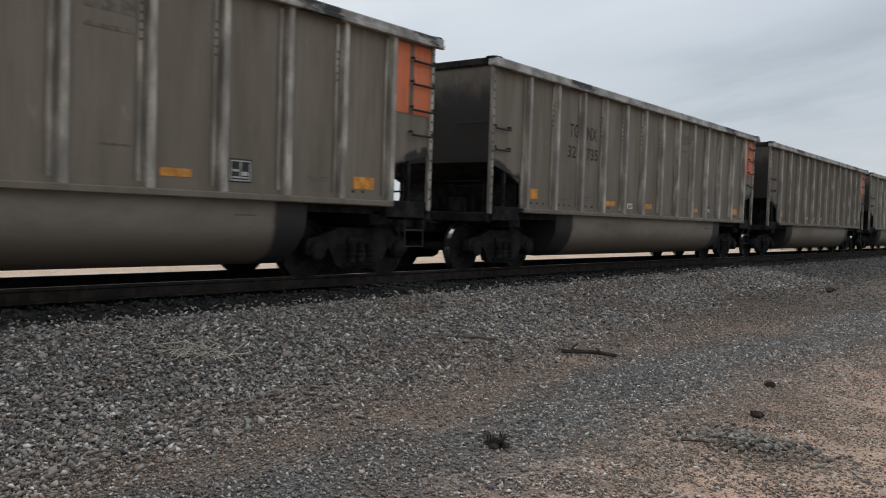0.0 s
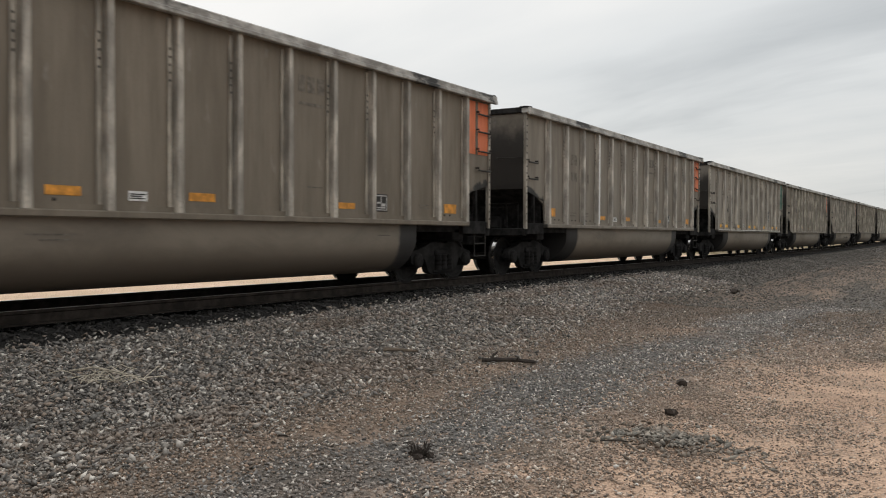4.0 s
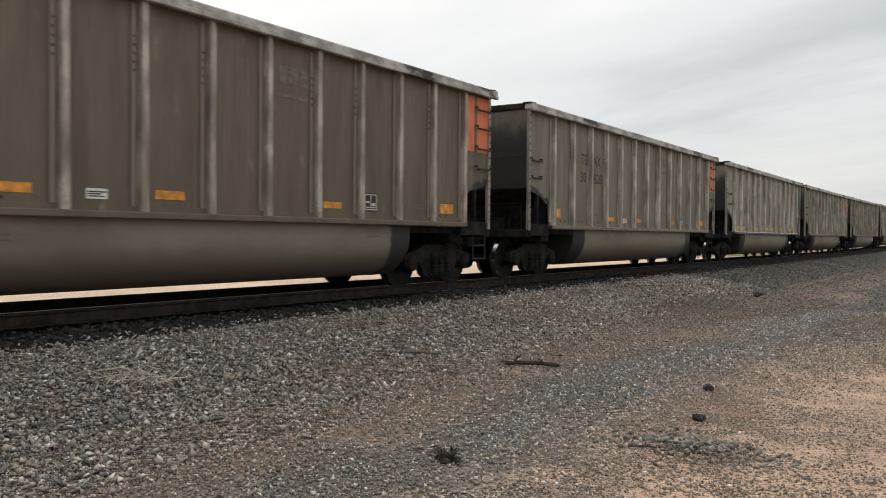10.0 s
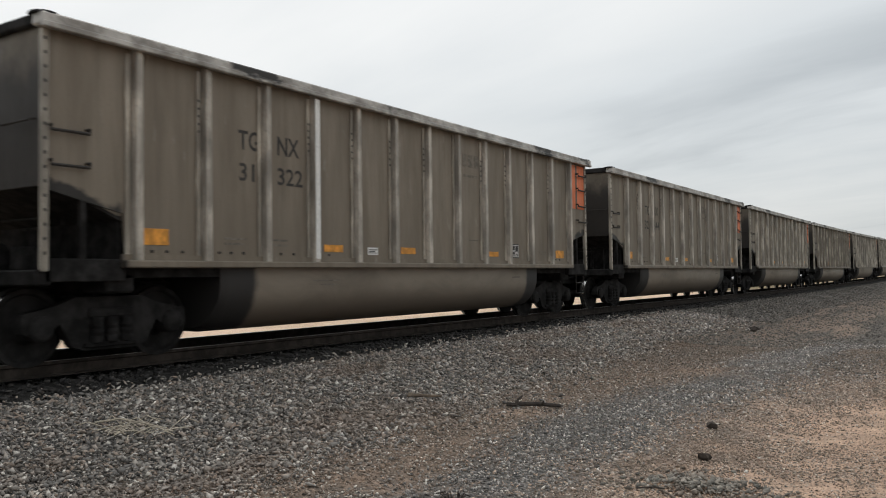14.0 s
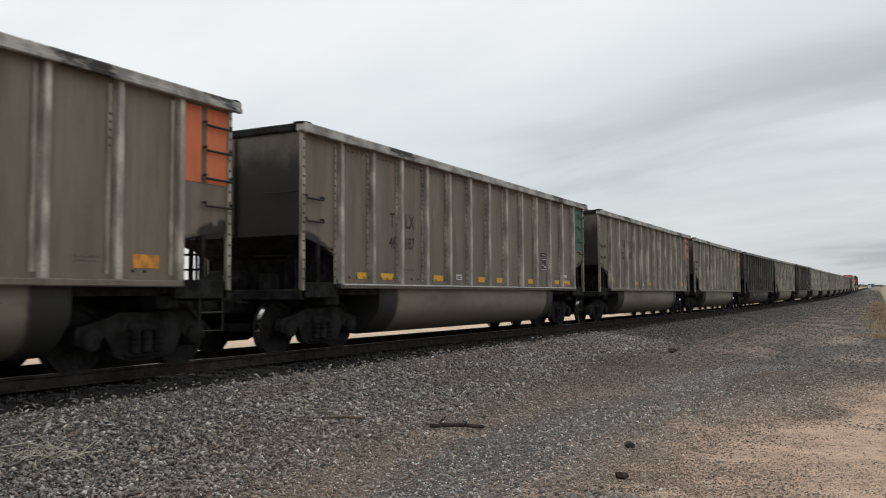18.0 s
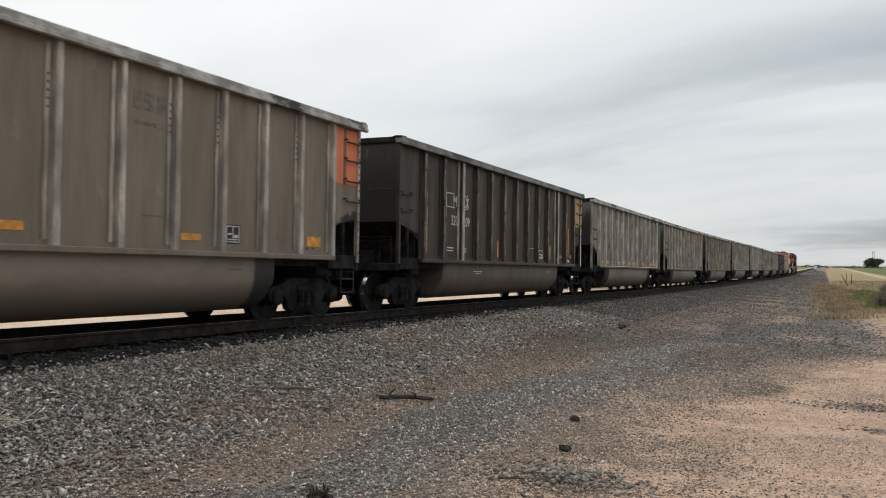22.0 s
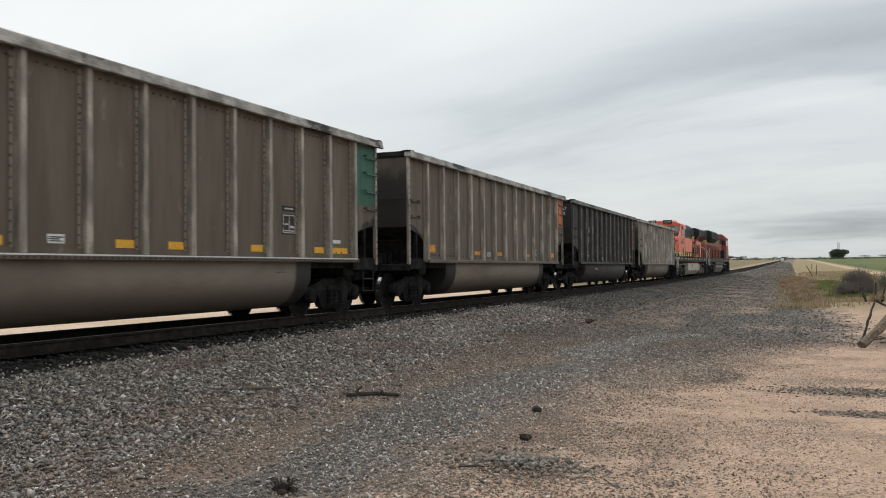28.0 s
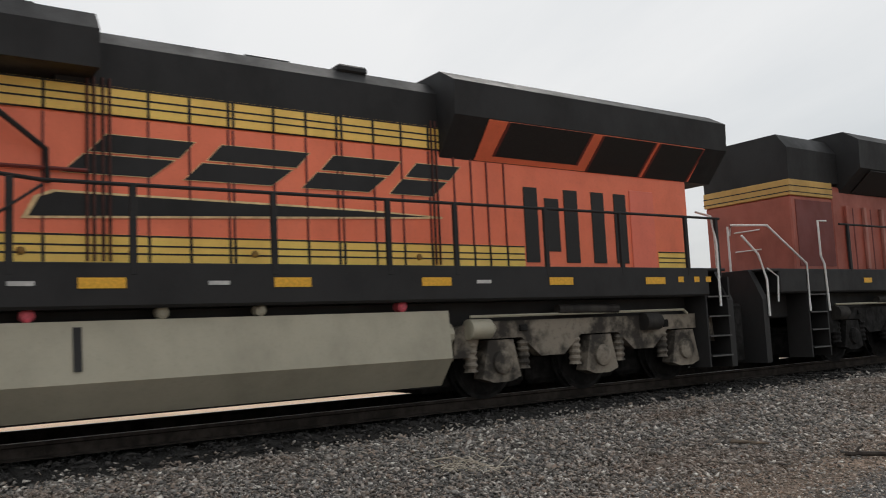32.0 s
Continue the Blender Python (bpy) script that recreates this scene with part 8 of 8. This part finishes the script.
for i in range(4):
    u = random.Random(300 + i)
    x, y, a = u.uniform(1.4, 1.8), u.uniform(17.4, 18.6), u.uniform(-0.2, 0.9)
    part("twig", stick([(x, y, 0.03), (x + 0.3 * math.cos(a), y + 0.3 * math.sin(a), 0.09), (x + 0.5 * math.cos(a), y + 0.5 * math.sin(a), 0.04)], 0.012, 0.007, 0.008, 320 + i), DEADWOOD, fence)
for i, (x, y, h, lean) in enumerate(((2.65, 35.3, 0.55, 0.2), (2.95, 35.5, 0.7, -0.05), (3.15, 35.4, 0.6, -0.15), (3.9, 33.0, 0.6, -0.1),  (1.95, 100, 1.25, 0.7), (2.6, 115, 1.3, 0.0), (2.5, 140, 1.3, 0.05))):
    z = gz(x, y)
    solid("fence_post", stick([(x, y, z - 0.1), (x - lean * 0.5, y, z + h * 0.5), (x - lean, y + 0.1, z + h)], 0.04, 0.03, 0.012, 70 + i), DEADWOOD, "leaning weathered fence post in dry grass", "fence post", "old fence posts")

# ---- plants ----
def leaf_material(name, a, b, c2):
    m = Nodes(name)
    return m.done(m.ramp(m.island(), (0.0, a), (0.5, b), (1.0, c2)), 0.85, 0.0, 0.2)


SAGE = leaf_material("sagebrush_leaf", (0.085, 0.085, 0.06), (0.14, 0.145, 0.095), (0.20, 0.19, 0.14))
GREYBRUSH = leaf_material("dry_grey_brush", (0.11, 0.095, 0.085), (0.17, 0.145, 0.13), (0.23, 0.20, 0.17))
DRYGRASS = leaf_material("dry_grass", (0.26, 0.195, 0.12), (0.37, 0.285, 0.18), (0.48, 0.385, 0.26))
RUSSET = leaf_material("russet_dry_weed", (0.27, 0.185, 0.125), (0.38, 0.27, 0.19), (0.48, 0.37, 0.27))
GREENGRASS = leaf_material("green_weed", (0.10, 0.13, 0.04), (0.16, 0.19, 0.065), (0.24, 0.24, 0.10))
FARLEAF = leaf_material("far_wood_leaf", (0.07, 0.085, 0.07), (0.095, 0.11, 0.09), (0.125, 0.135, 0.115))
DARKLEAF = leaf_material("dark_tree_leaf", (0.035, 0.045, 0.028), (0.06, 0.075, 0.045), (0.09, 0.10, 0.065))


def leaves(rr, spots, size, flat=False):
    """Small crossed blades round the given spots."""
    v, f = [], []
    for x, y, z in spots:
        a, b, s = rr.uniform(0, 6.283), rr.uniform(-0.9, 0.9), size * rr.uniform(0.6, 1.4)
        ux, uy = math.cos(a) * s, math.sin(a) * s
        wz, wl = math.cos(b) * s, math.sin(b) * s
        o = len(v)
        v += [(x - ux * 0.5, y - uy * 0.5, z), (x - uy * wl * 0.5, y + ux * wl * 0.5, z + wz * 0.55), (x + ux * 0.5, y + uy * 0.5, z + 0.1 * s), (x + uy * wl * 0.5, y - ux * wl * 0.5, z - wz * 0.55)]
        f += [(o, o + 1, o + 2), (o, o + 2, o + 3)]
    s = Shape()
    s.v, s.f = v, f
    return s


def raw_mesh(s, name, material):
    me = bpy.data.meshes.new(name)
    me.from_pydata(s.v, [], s.f)
    me.materials.append(material)
    return me


def bush(x, y, rx, ry, h, material, label, seed, n=2200, size=0.09):
    """A low shrub: woody stems from one foot, a ragged crown of small leaves in clumps."""
    rr = random.Random(seed)
    b = thing("shrub", label, "shrub", "shrubs on the verge", at=(x, y, gz(x, y)))
    clumps, stems = [], Shape()
    for k in range(16):
        a, d = rr.uniform(0, 6.283), rr.uniform(0.1, 1.0) ** 0.6
        cx, cy, cz = rx * d * math.cos(a), ry * d * math.sin(a), h * rr.uniform(0.35, 0.95) * (1.05 - 0.55 * d)
        clumps.append((cx, cy, cz, rr.uniform(0.18, 0.34) * min(rx, ry, h) * 1.5))
        stems.tube([(cx * 0.1, cy * 0.1, -0.05), (cx * 0.5, cy * 0.5, cz * 0.4), (cx, cy, cz * 1.05)], 0.02, 5, True, [0.03, 0.02, 0.008])
    part("stems", stems, DEADWOOD, b)
    spots = []
    for k in range(n):
        cx, cy, cz, r = clumps[rr.randrange(16)]
        p = (cx + rr.gauss(0, r * 0.6), cy + rr.gauss(0, r * 0.6), max(0.02, cz + rr.gauss(0, r * 0.5)))
        spots.append(p)
    part("foliage", raw_mesh(leaves(rr, spots, size), "foliage", material), None, b)
    return b


bush(2.85, 42.2, 0.75, 0.8, 1.15, GREYBRUSH, "dry grey-brown brush beside old posts", 21, 10000, 0.036)
bush(2.3, 41.6, 0.4, 0.5, 0.8, GREYBRUSH, "small dry grey-brown brush on the verge", 23, 3600, 0.036)
bush(4.7, 45.6, 0.9, 0.8, 1.35, SAGE, "dull green sagebrush on the verge", 22, 11000, 0.036)
bush(3.8, 33.2, 0.45, 0.4, 0.42, SAGE, "low green-grey shrub on the sand", 24, 900, 0.06)
bush(4.5, 31.0, 0.55, 0.5, 0.45, DRYGRASS, "tan dry clump on the sand", 25, 900, 0.06)
bush(4.3, 27.6, 0.5, 0.45, 0.5, SAGE, "olive sagebrush behind the fallen post", 26, 1200, 0.06)
bush(5.2, 28.0, 0.6, 0.5, 0.6, SAGE, "olive sagebrush behind the fallen post", 126, 1300, 0.06)
bush(3.1, 35.6, 0.35, 0.35, 0.35, DRYGRASS, "tan dry clump at the foot of a post", 27, 600, 0.06)
bush(7.0, 58, 0.8, 0.7, 0.5, SAGE, "low green-grey shrub in dry grass", 28, 800, 0.08)
bush(5.0, 80, 1.0, 0.8, 0.5, GREYBRUSH, "dry brush in tan grass", 29, 700, 0.1)


for i, (x, y, r, h) in enumerate(((0.30, 36.5, 0.42, 0.40), (0.75, 39.0, 0.5, 0.5), (0.10, 43.5, 0.45, 0.5), (0.7, 47.5, 0.6, 0.55), (-0.1, 52.5, 0.5, 0.55), (-0.35, 61.0, 0.7, 0.6), (0.5, 65.0, 0.8, 0.6), (-0.45, 73.0, 0.8, 0.7), (0.2, 84.0, 1.0, 0.8), (-0.6, 96.0, 1.1, 0.9), (0.9, 57.0, 0.6, 0.5), (1.3, 74.0, 0.9, 0.7))):
    bush(x, y, r * 0.75, r * 0.7, h * 0.7, RUSSET if i % 3 == 1 else DRYGRASS, "clump of dry tan weeds at the gravel's edge", 230 + i, 1100, 0.05)


def grass(name, spots, h, material, label, seed):
    """Blades of grass in ONE mesh."""
    rr = random.Random(seed)
    v, f = [], []
    for x, y in spots:
        z = gz(x, y)
        for k in range(5):
            a, hh, w = rr.uniform(0, 6.283), h * rr.uniform(0.5, 1.3), 0.02 + 0.006 * h
            bx, by, l = x + rr.gauss(0, 0.06), y + rr.gauss(0, 0.06), hh * rr.uniform(0.1, 0.6)
            o = len(v)
            v += [(bx - w * math.sin(a), by + w * math.cos(a), z - 0.02), (bx + w * math.sin(a), by - w * math.cos(a), z - 0.02), (bx + l * math.cos(a), by + l * math.sin(a), z + hh)]
            f.append((o, o + 1, o + 2))
    s = Shape()
    s.v, s.f = v, f
    tagged(new(name, raw_mesh(s, name, material)), label, "grass", kind="stuff")


rr = random.Random(5)


def verge_spots(n, x0, x1, y0, y1, p=1.6):
    return [(rr.uniform(x0, x1), y0 + (y1 - y0) * rr.random() ** p) for _ in range(n)]


grass("dry_verge_grass", [(x + 0.5 * math.sin(y * 0.4), y) for x, y in verge_spots(7000, 0.6, 9, 36, 150)], 0.11, DRYGRASS, "dry tan grass along the verge", 31)
grass("green_verge_weeds", [(x + 0.4 * math.sin(y * 0.3), y) for x, y in verge_spots(2600, 1.4, 3.6, 40, 80)], 0.14, GREENGRASS, "green weeds in the dry verge", 32)
grass("trackside_weeds", [(0.75 - 0.016 * (y - 32) + 0.45 * math.sin(0.55 * y) + rr.gauss(0, 0.6), y) for _, y in verge_spots(1500, 0, 1, 32, 110)], 0.16, DRYGRASS, "tan weeds at the gravel's edge", 33)
grass("far_side_grass", [(-18 - 90 * rr.random() ** 1.2, 60 + 240 * rr.random()) for _ in range(6000)], 0.28, DRYGRASS, "thin dry grass beyond the track", 34)


def tree(x, y, h, w, label, seed, n=900, leaf=0.13):
    """Trunk, limbs and a ragged crown of many small clumps of leaves."""
    rr = random.Random(seed)
    t = thing("tree", label, "tree", "distant trees", at=(x, y, gz(x, y)))
    k = Shape().tube([(0, 0, -0.2), (0.02 * h, 0, h * 0.25), (0, 0.02 * h, h * 0.6)], 0.04 * h, 7, True, [0.05 * h, 0.035 * h, 0.015 * h])
    hubs = []
    for i in range(9):
        a, d = rr.uniform(0, 6.283), rr.uniform(0.15, 0.42) * w
        p = (d * math.cos(a), d * math.sin(a), h * rr.uniform(0.3, 0.88))
        hubs.append(p)
        k.tube([(0, 0, h * 0.22), (p[0] * 0.5, p[1] * 0.5, p[2] * 0.75), p], 0.01 * h, 5, True, [0.02 * h, 0.014 * h, 0.005 * h])
    part("trunk", k, DEADWOOD, t)
    spots = []
    for i in range(n):
        p = hubs[rr.randrange(9)]
        spots.append((p[0] + rr.gauss(0, 0.13 * w), p[1] + rr.gauss(0, 0.13 * w), max(0.08 * h, p[2] + rr.gauss(0, 0.10 * h))))
    part("crown", raw_mesh(leaves(rr, spots, leaf * h), "crown", DARKLEAF), None, t)
    return t


def far(az, d):
    """A place by bearing (degrees to the left of the track's run) and distance."""
    return -math.sin(radians(az)) * d, math.cos(radians(az)) * d


tree(*far(-2.5, 1050), 11.5, 14.5, "dark round tree beside the lane", 81, 9000, 0.075).location.z -= 1.2
for i, (az, d, h, w) in enumerate(((5.4, 420, 4.0, 9), (4.6, 430, 4.2, 9), (3.9, 420, 4.8, 6), (3.4, 430, 3.6, 7), (2.4, 600, 3.2, 6), (1.2, 700, 3.0, 6), (0.6, 760, 3.4, 8), (-6.2, 700, 4.5, 14), (-7.2, 520, 5.5, 7), (-8.4, 640, 5.0, 18), (-9.6, 640, 5.0, 18),
                                   (-5.0, 800, 4.5, 16), (-4.0, 900, 4.5, 16), (-11, 640, 5.5, 20), (8.5, 500, 4.5, 10), (9.4, 520, 4.0, 10), (6.6, 470, 3.5, 8), (10.6, 520, 4, 12), (52.5, 240, 4, 8), (60, 260, 5, 10), (66, 300, 4.5, 12), (47, 300, 4, 12), (38, 350, 5, 16), (30, 400, 5, 16), (22, 430, 4.5, 16), (15, 450, 4.5, 14), (72, 250, 4, 10))):
    k = 2.4 if -12 < az < 12 else 1.0
    tree(*far(az, d * k), h * (0.42 if abs(az) < 12 else 0.62) * k, w * 0.7 * k, "distant dark tree on the plain", 90 + i, 700, 0.12)
# a far wood along the horizon, in one mesh
spots = []
for i in range(5200):
    az = rr.uniform(-30, 88)
    d = 950 + 60 * math.sin(az * 0.8) + rr.gauss(0, 15)
    x, y = far(az, d)
    spots.append((x, y, gz(x, y) + abs(rr.gauss(0, 0.8)) * (0.55 + 0.45 * math.sin(az * 1.7 + math.sin(az * 0.6)))))
tagged(new("far_wood", raw_mesh(leaves(rr, spots, 2.2), "far_wood", FARLEAF)), "low dark woods along the horizon", "woods", kind="stuff")

# ---- far buildings, tower ----
SHED = plain("white_metal_cladding", (0.72, 0.73, 0.73), 0.5, 0.0, 0.08, 0.6)
ROOF = plain("grey_metal_roof", (0.50, 0.51, 0.52), 0.5, 0.0, 0.1, 0.8)


def shed(az, d, w, depth, h, turn, label):
    x, y = far(az, d)
    b = thing("farm_shed", label, "shed", "farm sheds far off", at=(x, y, gz(x, y)))
    b.rotation_euler = (0, 0, radians(turn))
    part("wall", Shape().box(-w / 2, w / 2, -depth / 2, depth / 2, -0.5, h, 0.05), SHED, b)
    part("roof", Shape().prism([(-depth / 2 - 0.4, h), (depth / 2 + 0.4, h), (0, h + depth * 0.16)], "x", -w / 2 - 0.4, w / 2 + 0.4), ROOF, b)
    part("door", Shape().box(-w * 0.1, w * 0.1, -depth / 2 - 0.06, -depth / 2, 0, h * 0.7), ROOF, b)
    for k in (-0.32, 0.32):
        part("window", Shape().box(w * k - 0.7, w * k + 0.7, -depth / 2 - 0.06, -depth / 2, h * 0.4, h * 0.65), GLASS, b)
    return b


shed(6.6, 1150, 40, 20, 5.0, 20, "low white metal farm shed")
shed(3.1, 1150, 8, 8, 4.2, 0, "small white farm shed")
shed(53.2, 170, 9, 6, 3.4, 50, "white metal farm shed")
shed(57.5, 190, 7, 6, 3.0, 50, "white metal farm shed")
tw = thing("lattice_tower", "thin grey lattice tower on the plain", "tower", at=(*far(-2.5, 1200), 0))
tw.location.z = gz(tw.location.x, tw.location.y)
tw.scale = (1.5, 1.5, 1.5)
s = Shape()
for k in range(3):
    a = 2 * math.pi * k / 3
    s.tube([(2.2 * math.cos(a), 2.2 * math.sin(a), 0), (0.7 * math.cos(a), 0.7 * math.sin(a), 14)], 0.16, 5)
for k in range(7):
    r0, r1 = 2.2 - 1.5 * k / 7, 2.2 - 1.5 * (k + 1) / 7
    for j in range(3):
        a, b = 2 * math.pi * j / 3, 2 * math.pi * (j + 1) / 3
        s.tube([(r0 * math.cos(a), r0 * math.sin(a), 2 * k), (r1 * math.cos(b), r1 * math.sin(b), 2 * k + 2)], 0.09, 4)
part("lattice", s, plain("galvanised_steel", (0.3, 0.31, 0.32), 0.5, 0.5), tw)
# a stop sign's worth of lane marker beside the line far ahead
sg = thing("trackside_marker", "small white marker board on a post", "sign", at=(*far(0.75, 330), 0))
sg.location.z = gz(sg.location.x, sg.location.y)
part("post", Shape().box(-0.05, 0.05, -0.05, 0.05, 0, 2.2, 0.01), WOOD, sg)
part("board", Shape().box(-0.5, 0.5, -0.08, -0.05, 1.3, 2.3, 0.01), SHED, sg)

# ---- the train runs ----
# seconds and metres run since the start
RUN = [(0, 0.0), (1, 18.97), (2, 37.32), (3, 56.98), (6, 113.65), (7, 133.22), (8, 152.23), (9, 170.64), (10, 190.27), (11, 208.76), (12, 228.17), (13, 247.16), (14, 266.07), (15, 285.09), (18, 341.14), (19, 360.65), (20, 379.49), (21, 397.73), (22, 417.07), (23, 435.18), (24, 454.46), (27, 510.1), (28, 528.12), (29.5, 556.44), (30, 565.25), (31, 584.28), (31.5, 593.51), (32, 602.71)]


def run_at(t):
    return float(np.interp(t, [a for a, _ in RUN], [b for _, b in RUN]))


def motions():
    for unit, y in TRAIN:
        rows = []
        for t, run in RUN:
            at = y - run
            rise, bend_by = float(grade(0, at + 4) - grade(0, at - 4)) / 8, float(curve(at + 6) - curve(at - 6)) / 12
            rows.append((t, pose(TRACK + float(curve(at)), at, RAIL + float(grade(0, at)), math.degrees(math.atan(rise)), 0, -math.degrees(math.atan(bend_by)))))
        walk(unit, rows)
    # wheels roll: one turning for each place of an axle, shared by all axles of that place
    ticks = [k / FPS for k in range(int(32 * FPS) + 1)]
    turning = {}
    for unit, _ in TRAIN:
        for truck in unit.children:
            for axle in truck.children:
                if not axle.name.startswith("wheelset"):
                    continue
                r, y = axle.location.z, round(axle.location.y, 3)
                if (r, y) not in turning:
                    walk(axle, [(t, pose(0, y, r, math.degrees(run_at(t) / r))) for t in ticks])
                    turning[r, y] = axle.animation_data
                else:
                    keys = axle.animation_data_create()
                    axle.rotation_mode = "QUATERNION"
                    keys.action = turning[r, y].action
                    keys.action_slot = turning[r, y].action_slot


motions()
